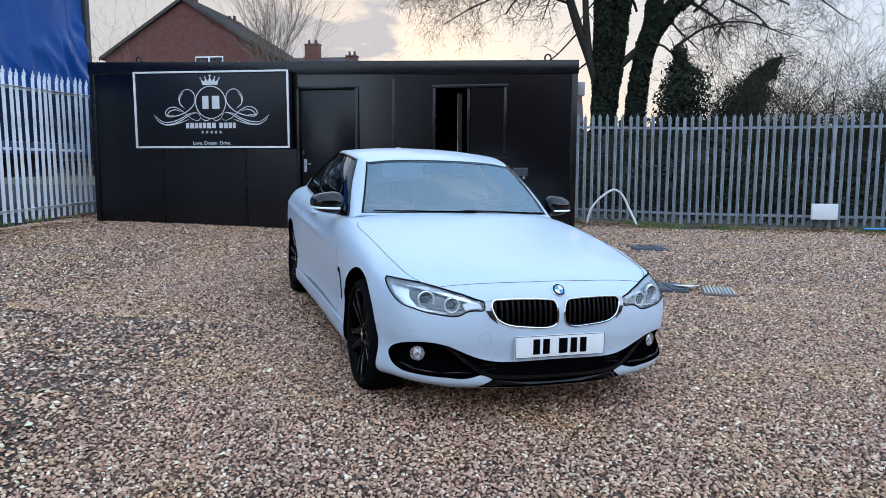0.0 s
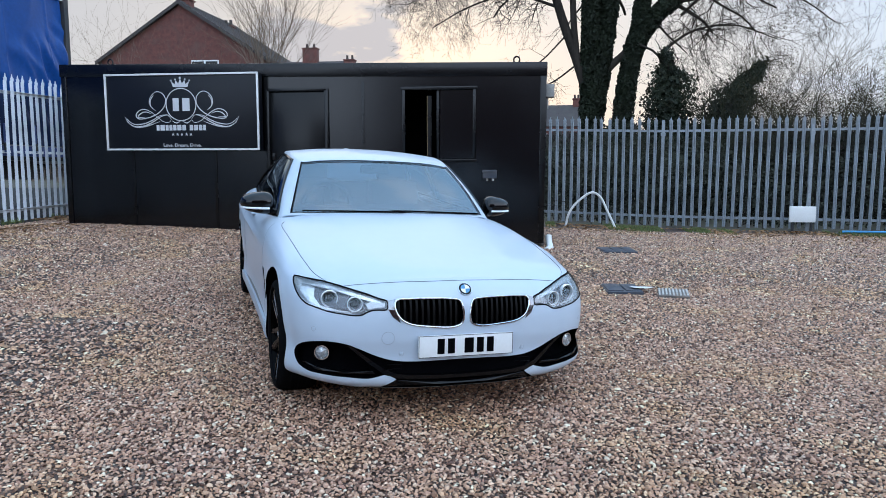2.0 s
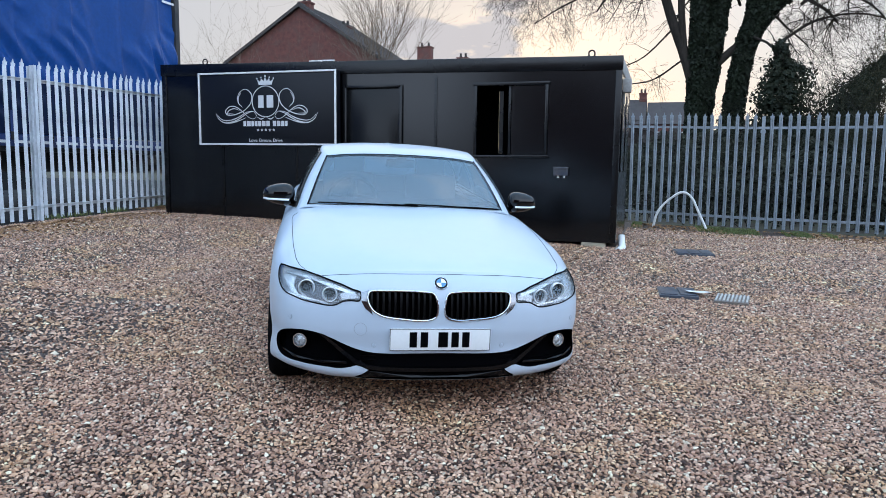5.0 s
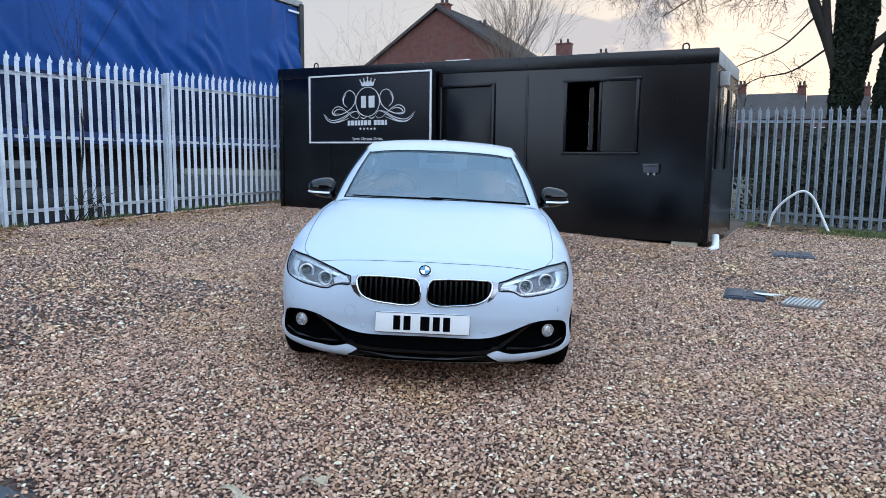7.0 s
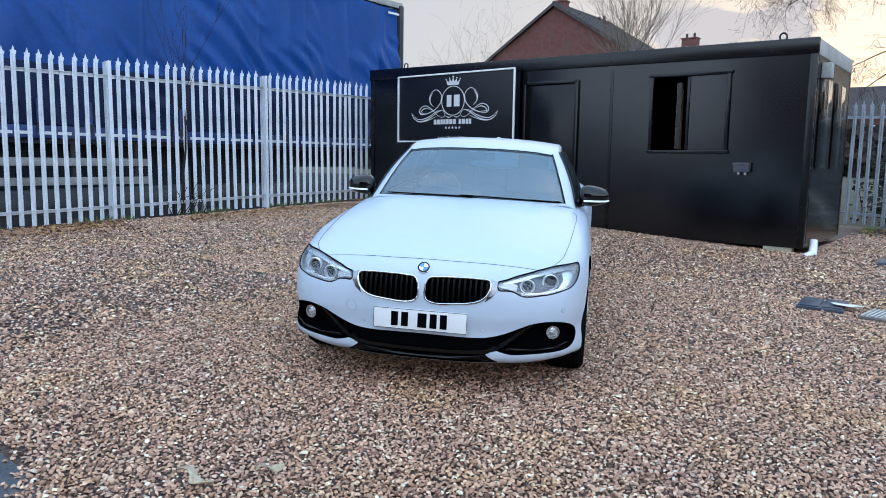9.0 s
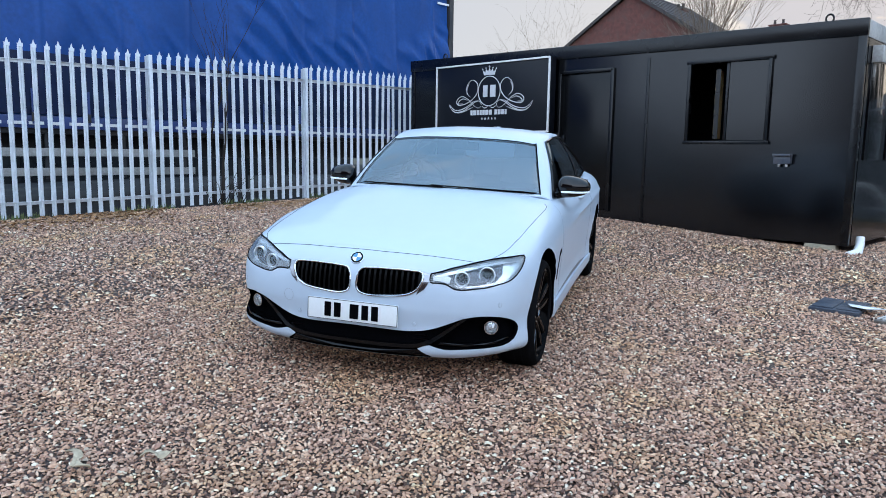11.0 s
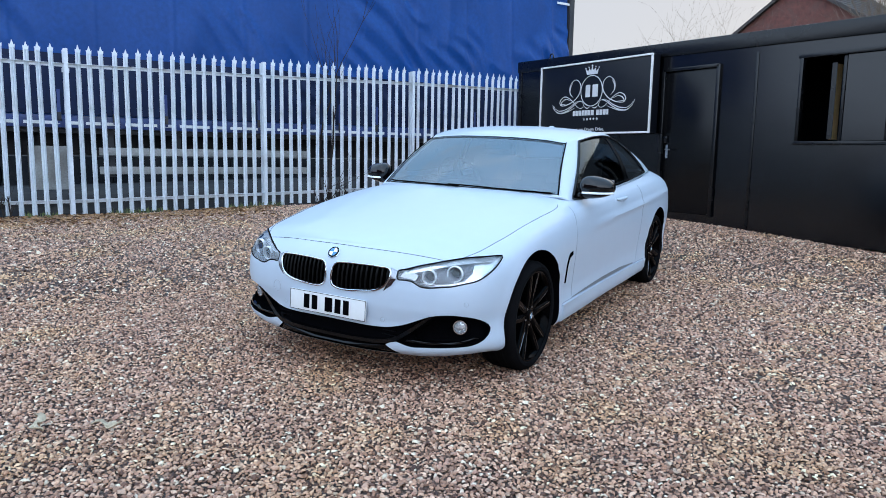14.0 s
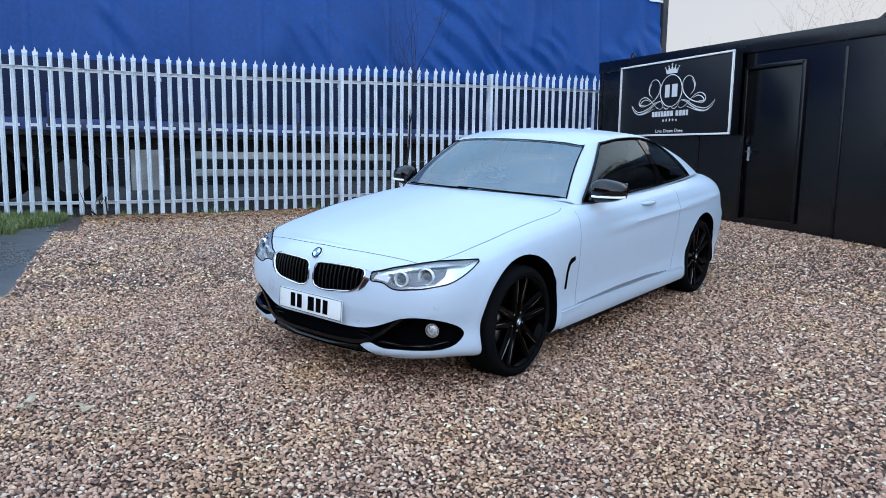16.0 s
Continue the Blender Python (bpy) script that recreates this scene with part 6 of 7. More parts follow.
def brick_house():
    thing = place("brick_house", pose(-26.5, 52, 0))
    tagged(thing, "red brick house with gable, dark tiled roof and chimneys", "house")
    hw, ze, za, depth = 6.6, 9.6, 13.75, 10.0
    g = Geo().prism([(-hw, 0), (hw, 0), (hw, ze), (0, za - 0.1), (-hw, ze)], "xz", 0, depth)
    part("wall", g, M_BRICK, thing, "red brick gable wall")
    # roof slopes and verges
    for s in (-1, 1):
        nrm = Vector((s * (za - ze), 0, hw)).normalized()
        g = Geo()
        a, b = Vector((s * (hw + 0.35), 0, ze - 0.22)), Vector((0, 0, za))
        g.add([a + Vector((0, -0.3, 0)), b + Vector((0, -0.3, 0)), b + Vector((0, depth + 0.3, 0)), a + Vector((0, depth + 0.3, 0)),
               a + Vector((0, -0.3, 0)) + nrm * 0.16, b + Vector((0, -0.3, 0)) + nrm * 0.16, b + Vector((0, depth + 0.3, 0)) + nrm * 0.16, a + Vector((0, depth + 0.3, 0)) + nrm * 0.16],
              [(0, 1, 2, 3), (7, 6, 5, 4), (0, 4, 5, 1), (1, 5, 6, 2), (2, 6, 7, 3), (3, 7, 4, 0)])
        roof = part("roof", g, M_ROOF, thing, "dark tiled roof slope")
        for i in range(14):
            t = (i + 0.5) / 14
            p = a.lerp(b, t) + nrm * 0.175
            part("tile_course", Geo().box((p.x, depth / 2, p.z), (0.06, depth + 0.55, 0.05), Matrix.Rotation(-s * math.atan2(za - ze, hw), 3, "Y")), M_ROOF, roof)
        g = Geo()
        g.add([a + Vector((0, -0.34, -0.1)), b + Vector((0, -0.34, -0.1)), b + Vector((0, -0.34, 0.14)), a + Vector((0, -0.34, 0.14)),
               a + Vector((0, -0.28, -0.1)), b + Vector((0, -0.28, -0.1)), b + Vector((0, -0.28, 0.14)), a + Vector((0, -0.28, 0.14))],
              [(3, 2, 1, 0), (4, 5, 6, 7), (0, 1, 5, 4), (2, 3, 7, 6), (1, 2, 6, 5), (3, 0, 4, 7)])
        part("bargeboard", g, M_ROOF, thing, "dark verge board")
    part("ridge", Geo().tube([(0, -0.3, za + 0.14), (0, depth + 0.3, za + 0.14)], 0.13, 8), M_ROOF, thing, smooth=True)
    chimney("chimney", thing, -0.05, 1.2, za - 0.6, 0.85, 0.8, 1.0)
    chimney("chimney", thing, 0.95, 6.4, za - 1.8, 0.85, 0.7, 1.2)
    for x, w in ((1.9, 2.2),):
        win = part("window", Geo().box((x, -0.05, 8.95), (w, 0.1, 1.1)), M_WHITE_PAINT, thing, "white framed window", bevel=0.02)
        for k in (-0.5, 0.5):
            part("pane", Geo().box((x + k * w / 2, -0.105, 8.95), (w / 2 - 0.15, 0.02, 0.9)), M_PIANO, win)
    return thing


brick_house()


def far_house():
    thing = place("far_house", pose(-26.4, 78, 0.9))
    tagged(thing, "distant house with dark roof, white verge and brick chimneys", "house")
    part("wall", Geo().box((1.3, 4, 5.2), (7.6, 8, 10.4)), M_BRICK, thing)
    g = Geo()
    g.prism([(-0.4, 10.2), (8.4, 10.2), (4, 12.9)], "yz", -2.8, 5.4)
    part("roof", g, M_ROOF, thing, "dark tiled roof")
    part("bargeboard", Geo().add([(-2.9, -0.5, 10.1), (-2.9, 4, 12.9), (-2.9, 4, 13.15), (-2.9, -0.5, 10.4), (-2.8, -0.5, 10.1), (-2.8, 4, 12.9), (-2.8, 4, 13.15), (-2.8, -0.5, 10.4)], [(0, 1, 2, 3), (7, 6, 5, 4), (3, 2, 6, 7), (0, 4, 5, 1)]), M_WHITE_PAINT, thing, "white verge board")
    chimney("chimney", thing, 0.2, 4, 12.4, 1.7, 1.0, 1.9)
    chimney("chimney", thing, 4.9, 4, 12.0, 1.2, 1.0, 0.9)


far_house()


def terrace():
    thing = place("far_terrace", pose(-3.0, 92, 0))
    tagged(thing, "distant brick terrace with brown roofs and chimneys", "house")
    for k in range(3):
        x0 = -11.0 + k * 6.6
        part("wall", Geo().box((x0 + 3.25, 4, 3.4), (6.5, 8, 6.8)), M_BRICK, thing)
        drop = 0.35 * k
        g = Geo().prism([(-0.4, 6.7), (8.4, 6.7), (4, 10.4 - drop)], "yz", x0, x0 + 6.5)
        part("roof", g, M_ROOF, thing, "brown tiled roof")
        chimney("chimney", thing, x0 + 6.0, 4, 10.0 - drop, 0.9, 0.8, 1.1)
        for x in (1.7, 4.8):
            w = part("window", Geo().box((x0 + x, -0.03, 5.2), (1.2, 0.08, 1.2)), M_WHITE_PAINT, thing, "white framed window")
            part("pane", Geo().box((x0 + x, -0.08, 5.2), (1.0, 0.03, 1.0)), M_PIANO, w)


terrace()


# ---- bare trees, ivy and scrub ----
class Tree:
    """Tapered limbs and twigs, grown from one seed."""

    def __init__(self, seed):
        self.r = random.Random(seed)
        self.limbs, self.twigs, self.tips = Geo(), Geo(), []
        self.paths = []

    def grow(self, p, d, length, radius, depth, droop=0.0, spread=0.6, wob=0.16, kids=(3, 5), shrink=0.62, min_r=0.006, up=0.05):
        r = self.r
        n = max(4, int(length / 0.35)) if depth > 1 else 4 if depth else 3
        n = min(n, 9)
        pts, rs = [Vector(p)], [radius]
        d = Vector(d).normalized()
        for i in range(n):
            d = (d + Vector((r.gauss(0, wob), r.gauss(0, wob), r.gauss(0, wob) + up - droop * (i / n)))).normalized()
            pts.append(pts[-1] + d * (length / n))
            rs.append(max(radius * (1 - 0.55 * (i + 1) / n) if depth > 0 else radius * (1 - 0.8 * (i + 1) / n), min_r * 0.5))
        sides = 9 if radius > 0.12 else 6 if radius > 0.04 else 3
        (self.limbs if radius > 0.035 else self.twigs).tube(pts, rs, sides)
        if radius > 0.06:
            self.paths.append((pts, rs))
        if depth <= 0:
            self.tips.append(pts[-1])
            return
        for k in range(r.randint(*kids)):
            i = r.randint(max(1, n // 3), n)
            ax = d.orthogonal().normalized()
            ax.rotate(Matrix.Rotation(r.uniform(0, 6.283), 3, d))
            nd = (d * (1 - spread * r.uniform(0.5, 1.1)) + ax * spread * r.uniform(0.7, 1.3)).normalized()
            self.grow(pts[i], nd, length * shrink * r.uniform(0.75, 1.2), rs[i] * r.uniform(0.5, 0.72), depth - 1, droop, spread, wob * 1.1, kids, shrink, min_r, up)


def leaves(pts, size, rnd, squash=1.0):
    """Small folded leaves, one quad pair each, at the points given with their outward ways."""
    vs, fs = [], []
    for p, out in pts:
        a = Vector((rnd.gauss(0, 1), rnd.gauss(0, 1), rnd.gauss(0, 1) * squash)).normalized()
        n = (Vector(out) + a * 0.8).normalized()
        u = n.orthogonal().normalized()
        u.rotate(Matrix.Rotation(rnd.uniform(0, 6.28), 3, n))
        v = n.cross(u)
        s = size * rnd.uniform(0.6, 1.3)
        k = len(vs)
        vs += [p - u * s * 0.5, p + v * s * 0.45 + n * s * 0.12, p + u * s * 0.6, p - v * s * 0.45 + n * s * 0.12]
        fs += [(k, k + 1, k + 2), (k, k + 2, k + 3)]
    return Geo().add(vs, fs)


def raw(name, geo, mats, parent=None, label=""):
    """As part(), for large twig and leaf meshes, without welding or normals."""
    me = bpy.data.meshes.new(name)
    me.from_pydata(geo.v, [], geo.f)
    me.materials.append(mats)
    ob = new(name, me)
    if parent is not None:
        ob.parent = parent
    if label:
        ob["label"] = label
    return ob


def ivy_points(paths, per_m, rnd, thick, top):
    out = []
    for pts, rs in paths:
        for (a, ra), (b, rb) in zip(zip(pts, rs), zip(pts[1:], rs[1:])):
            if a.z > top and b.z > top:
                continue
            n = int((b - a).length * per_m * (0.4 + ra * 2.2))
            d = (b - a).normalized()
            e1 = d.orthogonal().normalized()
            e2 = d.cross(e1)
            for _ in range(n):
                t, th = rnd.random(), rnd.uniform(0, 6.283)
                o = e1 * math.cos(th) + e2 * math.sin(th)
                lump = 0.6 + 0.8 * abs(noise.noise(a.lerp(b, t) * 1.3 + o))
                out.append((a.lerp(b, t) + o * (ra + (rb - ra) * t + thick * lump * rnd.uniform(0.3, 1.0)), o))
    return out


def big_tree():
    T = Tree(11)
    B = Vector((2.55, 26, 0))
    thing = place("ivy_clad_tree", pose(*B))
    tagged(thing, "large bare tree with ivy-clad stems behind the fence", "tree")
    r = T.r
    # main stems
    STEMS = []

    def stem(pts, r0, r1, kids, depth, droop, seed_len, from_t=0.35, fork=(3, 5), wob=0.18):
        c = [Vector(p) for p in curve(pts, 14)]
        rs = np.linspace(r0, r1, 14)
        T.limbs.tube(c, rs, 10)
        STEMS.append((c, list(rs)))
        for k in range(kids):
            i = r.randint(int(14 * from_t), 13)
            d = (c[i] - c[i - 1]).normalized()
            ax = d.orthogonal().normalized()
            ax.rotate(Matrix.Rotation(r.uniform(0, 6.283), 3, d))
            T.grow(c[i], d * 0.35 + ax * 0.9, seed_len * r.uniform(0.7, 1.2), rs[i] * r.uniform(0.35, 0.55), depth, droop, 0.6, wob, fork)
    stem([(0, 0, 0), (0, 0, 3), (0, 0, 5), (-0.05, 0, 7.2), (0, 0.2, 10)], 0.31, 0.17, 6, 3, 0.12, 2.6, 0.75)
    stem([(0.1, 0.1, 2.6), (0.2, 0.1, 3.6), (0.38, 0, 5.0), (0.6, 0, 7.2), (0.72, 0, 10)], 0.22, 0.14, 5, 3, 0.12, 2.6, 0.75)
    stem([(1.0, 0, 0), (1.02, 0, 2.0), (1.16, 0, 3.3), (1.42, 0, 5.3), (1.98, -0.1, 6.4), (3.0, -0.2, 7.4), (4.2, -0.3, 8.6)], 0.29, 0.12, 6, 3, 0.14, 2.4, 0.7)
    stem([(1.25, 0, 5.0), (1.6, 0, 6.2), (1.75, 0, 7.6), (1.9, 0, 10)], 0.18, 0.12, 4, 3, 0.14, 2.2, 0.6)
    stem([(0.25, 0, 4.5), (0.75, 0, 5.0), (1.4, -0.1, 5.6), (2.2, -0.2, 6.5)], 0.15, 0.08, 3, 3, 0.2, 1.8, 0.6)
    stem([(-0.1, 0, 4.0), (-0.5, 0, 5.2), (-0.9, 0, 6.2), (-1.3, 0, 7.4), (-1.9, 0.1, 9.5)], 0.2, 0.11, 5, 3, 0.18, 2.2, 0.6)
    stem([(-0.5, 0, 5.2), (-0.62, -0.1, 6.2), (-0.7, -0.1, 7.5), (-0.75, -0.1, 9)], 0.13, 0.09, 3, 3, 0.15, 1.8, 0.6)
    # low branches that hang to the left
    stem([(-0.5, 0, 5.0), (-1.5, -0.2, 4.3), (-2.5, -0.3, 4.1), (-3.2, -0.4, 3.6)], 0.034, 0.012, 12, 2, 0.4, 0.9, 0.25, (3, 5), 0.24)
    stem([(-0.9, 0, 6.0), (-1.9, -0.3, 5.0), (-2.9, -0.4, 4.6), (-3.7, -0.5, 4.2)], 0.032, 0.012, 12, 2, 0.4, 0.9, 0.25, (3, 5), 0.24)
    # high limbs that arch out and droop with fine twigs
    for pts in ([(-1.8, 0, 8), (-3.4, -0.5, 8.2), (-5.0, -0.8, 7.7), (-6.4, -1.0, 7.0)], [(-1.2, 0, 7.0), (-2.8, 0.6, 7.6), (-4.4, 0.9, 7.3), (-5.8, 1.0, 6.6)],
                [(1.0, 0, 8.5), (-1.0, -1.0, 9.0), (-3.5, -1.3, 8.7), (-5.4, -1.5, 7.6)], [(3.3, 0, 7.2), (5.0, 0.5, 7.6), (7.0, 0.6, 7.2), (8.3, 0.8, 6.4)],
                [(2.4, 0, 5.4), (3.6, 0.6, 6.2), (5.0, 0.9, 6.4), (6.5, 1.0, 5.9)], [(3.0, 0, 6.6), (4.2, -0.8, 7.6), (5.6, -1.0, 7.8), (7.2, -1.2, 7.2)]):
        stem(pts, 0.055, 0.016, 40 if pts[-1][0] < 0 else 30, 2, 0.45, 1.15, 0.1, (5, 7), 0.26)
    part("trunk", T.limbs, M_BARK, thing, smooth=True, sharp=80)
    raw("crown", T.twigs, M_TWIG, thing)
    raw("ivy", leaves(ivy_points(STEMS[:4], 2200, r, 0.17, 9.0), 0.10, r), M_IVY, thing, "dark ivy leaves on the stems")


big_tree()


def ivy_bush(name, x, y, pts, r0, label, seed, per_m=420, thick=0.5):
    rnd = random.Random(seed)
    thing = place(name, pose(x, y, 0))
    tagged(thing, label, "bush")
    c = [Vector(p) for p in curve(pts, 12)]
    rs = list(np.linspace(r0, 0.06, 12))
    part("trunk", Geo().tube(c, [q * 0.3 for q in rs], 8), M_BARK, thing, smooth=True)
    T = Tree(seed)
    for k in range(14):
        i = rnd.randint(3, 11)
        T.grow(c[i], (rnd.gauss(0, 1), rnd.gauss(0, 1), rnd.uniform(0.1, 0.9)), rnd.uniform(0.5, 1.0), 0.025, 1, 0.05)
    raw("crown", T.twigs, M_TWIG, thing)
    shell = []
    for i in range(11):
        for _ in range(int(per_m * (c[i + 1] - c[i]).length)):
            t = rnd.random()
            o = Vector((rnd.gauss(0, 1), rnd.gauss(0, 1), rnd.gauss(0, 0.5))).normalized()
            p = c[i].lerp(c[i + 1], t)
            k = (rs[i] + thick * (0.35 + 0.9 * max(noise.noise(p * 1.1 + o * 1.4), -0.3)) * min(1, rs[i] * 2.2)) * rnd.uniform(0.45, 1.08) * (0.85 + 0.75 * noise.noise(p * 2.4 + o * 0.9))
            shell.append((p + o * k, o))
    raw("foliage", leaves(shell, 0.10, rnd), M_IVY, thing, "dark evergreen ivy leaves")


ivy_bush("ivy_bush", 4.9, 24, [(0, 0, 0), (0.05, 0, 1.4), (0, 0, 2.7), (0.05, 0, 3.7), (-0.1, 0, 5.0)], 1.75, "dark ivy-covered bush behind the fence", 21, 3200, 0.5)
ivy_bush("ivy_bush", 6.1, 24.5, [(-0.2, 0, 0), (-0.1, 0, 1.4), (0.4, 0, 2.6), (1.0, 0, 3.6), (1.75, 0, 4.7)], 1.5, "dark ivy-covered stump leaning over behind the fence", 22, 3000, 0.45)


def shrub(x, y, h, seed, mt, label, stems=9, name="bare_shrub", spread=0.5, fine=1):
    T = Tree(seed)
    thing = place(name, pose(x, y, float(ground_z(min(x, 10), 15))))
    tagged(thing, label, "shrub")
    for k in range(stems):
        a = T.r.uniform(0, 6.283)
        T.grow((T.r.uniform(-0.5, 0.5), T.r.uniform(-0.5, 0.5), -0.1), (math.cos(a) * spread, math.sin(a) * spread, 1.0), h * T.r.uniform(0.4, 0.62), 0.034 if fine else 0.022, 2 + fine, 0.04, 0.5, 0.17, (4, 6) if fine else (4, 6), 0.55, 0.006)
    for g in (T.limbs, T.twigs):
        if g.v:
            raw("trunk" if g is T.limbs else "crown", g, mt, thing)


OL, DRY = "tangled bare olive-brown shrub behind the fence", "thin bare saplings beyond the office"
rs_ = random.Random(77)
for i, (x, y, h) in enumerate(((7.6, 23, 6.6), (8.9, 22, 5.4), (10.4, 21.5, 5.8), (11.8, 23, 5.2), (13.2, 21, 4.6), (15.2, 24, 5.2), (9.6, 25, 6.4), (12.6, 26, 6.0), (6.6, 20.5, 4.2), (17.2, 22, 5.0), (4.0, 21, 3.4), (18.8, 25, 5.6), (21, 23, 5.0), (6.9, 22, 7.0), (7.5, 21.2, 6.2), (9.2, 21, 4.6), (10.0, 20.5, 4.6))):
    shrub(x, y, h, 100 + i, M_TWIG_OLIVE if i % 3 else M_TWIG, OL, 8)
for i, (x, y, h) in enumerate(((8.2, 19.5, 3.6), (9.9, 19, 3.4), (11.4, 19.5, 3.8), (13.0, 18.5, 3.6), (14.6, 19.5, 4.0), (10.6, 23, 4.4))):
    shrub(x, y, h, 150 + i, M_TWIG, OL, 9, "bare_shrub", 0.7)
for i, (x, y, h) in enumerate(((-20.5, 34, 11.0), (-17.4, 36, 11.0), (-15.2, 35, 10.2), (-13.0, 34, 10.0), (-11.4, 33, 9.0), (-22.5, 33, 8.6), (-25.5, 36, 8.5), (-29.0, 40, 9.5), (-32, 42, 9.6), (-36, 44, 10))):
    shrub(x, y, h, 200 + i, M_TWIG_PALE, DRY, 6, "bare_sapling", 0.22, 0)


def fan_tree():
    T = Tree(301)
    thing = place("bare_tree", pose(-17.2, 46, 0))
    tagged(thing, "bare upright tree with fanned fine branches beyond the office", "tree")
    T.limbs.tube([(0, 0, 0), (0.1, 0, 4), (0.0, 0, 7)], [0.3, 0.26, 0.2], 8)
    for k in range(22):
        a = T.r.uniform(0, 6.283)
        T.grow((0, 0, T.r.uniform(5, 7.5)), (math.cos(a) * 0.5, math.sin(a) * 0.5, 1.0), T.r.uniform(4.0, 6.2), 0.034, 2, 0.0, 0.3, 0.1, (5, 7), 0.55, 0.010)
    part("trunk", T.limbs, M_BARK, thing, smooth=True)
    raw("crown", T.twigs, M_TWIG_PALE, thing)


fan_tree()


def undergrowth():
    """Dark brambles and ivy behind the right-hand fence."""
    rnd = random.Random(40)
    pts = []
    for _ in range(60000):
        x, y = rnd.uniform(0.5, 20), rnd.uniform(0, 1) ** 0.7 * 9 + 16.8
        y -= 0.16 * (x - 1)
        h = 0.9 + 1.3 * max(noise.noise((x * 0.55, y * 0.4, 2.0)) + 0.35, 0) + (0.1 + 0.09 * smoothstep(7.0, 11.0, x)) * max(y - 16, 0)
        z = rnd.random() ** 0.8 * h
        pts.append((Vector((x, y, z)), Vector((0, -0.4, 0.6))))
    tagged(raw("undergrowth", leaves(pts, 0.10, rnd), M_SCRUB), "dark ivy and bramble undergrowth behind the fence", "undergrowth", kind="stuff")
    pts = []
    while len(pts) < 24000:
        x, y, z = rnd.uniform(6.2, 16), rnd.uniform(19.5, 25), rnd.uniform(1.0, 6.0)
        top = 3.9 + 1.6 * noise.noise((x * 0.5, 3.0, 1.0)) + 1.6 * math.exp(-((x - 7.2) / 0.9) ** 2)
        if noise.noise((x * 0.9, y * 0.9, z * 0.9)) > -0.05 + 0.35 * (z / top) and z < top:
            pts.append((Vector((x, y, z)), Vector((0, -0.3, 0.3))))
    tagged(raw("scrub_leaves", leaves(pts, 0.042, rnd), M_BUD), "dry brown-green leaves and buds left on the scrub", "leaves", kind="stuff")
    T = Tree(41)
    for _ in range(90):
        x = rnd.uniform(0.8, 16)
        T.grow((x, 16.4 - 0.16 * (x - 1) + rnd.uniform(0, 2.5), 0), (rnd.gauss(0, 0.6), rnd.gauss(0, 0.4), 1), rnd.uniform(0.7, 1.9), 0.012, 1, 0.25, 0.6, 0.25, (1, 3))
    tagged(raw("bramble_stems", T.twigs, M_TWIG), "dark dry bramble stems behind the fence", "undergrowth", kind="stuff")


undergrowth()


def unseen_walls():
    """Plain unseen walls added round the yard; the south one is stepped to shape the office's reflections."""
    ob = part("unseen_wall_south", Geo().prism([(-30, 0), (30, 0), (30, 9.0), (-9.5, 9.0), (-9.5, 2.2), (-30, 2.2)], "xz", -22.15, -21.85), M_BRICK)
    tagged(ob, "unseen plain brick wall added to shape the office's reflections", "wall", kind="structure")
    ob = part("unseen_wall_east", Geo().box((17.0, -4.0, 1.2), (0.3, 36, 2.4)), M_BRICK)
    tagged(ob, "unseen plain brick wall added beside the yard", "wall", kind="structure")


unseen_walls()


def far_woods():
    rnd = random.Random(50)
    pts = []
    for _ in range(22000):
        a = rnd.uniform(-0.75, 0.62)
        d = rnd.uniform(62, 110)
        x, y = math.sin(a) * d, math.cos(a) * d
        h = 4.6 + 3.2 * noise.noise((x * 0.06, y * 0.06, 3.0)) + 1.2 * noise.noise((x * 0.3, y * 0.3, 5.0))
        if x > -6:
            h *= 1.0
        pts.append((Vector((x, y, rnd.random() ** 0.6 * max(h, 1.5))), Vector((0, -1, 0.3))))
    tagged(raw("far_woods", leaves(pts, 1.0, rnd), M_TWIG), "distant brown winter woods along the horizon", "woods", kind="stuff")


far_woods()


# ---- small things on the ground ----
def drain_cover(x, y, w, d, turn, label, slats, mt):
    z = float(ground_z(x, y)) + 0.004
    thing = place("drain_cover", pose(x, y, z, 0, 0, turn))
    tagged(thing, label, "drain cover", group="drain covers in the gravel")
    part("frame", Geo().box((0, 0, 0), (w, d, 0.036)), mt, thing, bevel=0.006)
    for i in range(slats):
        part("slat", Geo().box((-w / 2 + (i + 0.5) * w / slats, 0, 0.0225), (w / slats * (0.5 if slats > 4 else 0.86), d * 0.86, 0.012)), M_SLAT_PALE if slats > 4 else mt, thing, bevel=0.003)


drain_cover(2.04, 10.85, 0.50, 0.56, 6, "dark blue-grey drain cover in the gravel", 3, M_COVER)
drain_cover(1.77, 7.65, 0.37, 0.50, 4, "dark blue-grey drain cover in the gravel", 2, M_COVER)
drain_cover(2.28, 7.50, 0.31, 0.44, -8, "pale ribbed metal drain cover in the gravel", 9, M_DRAIN)


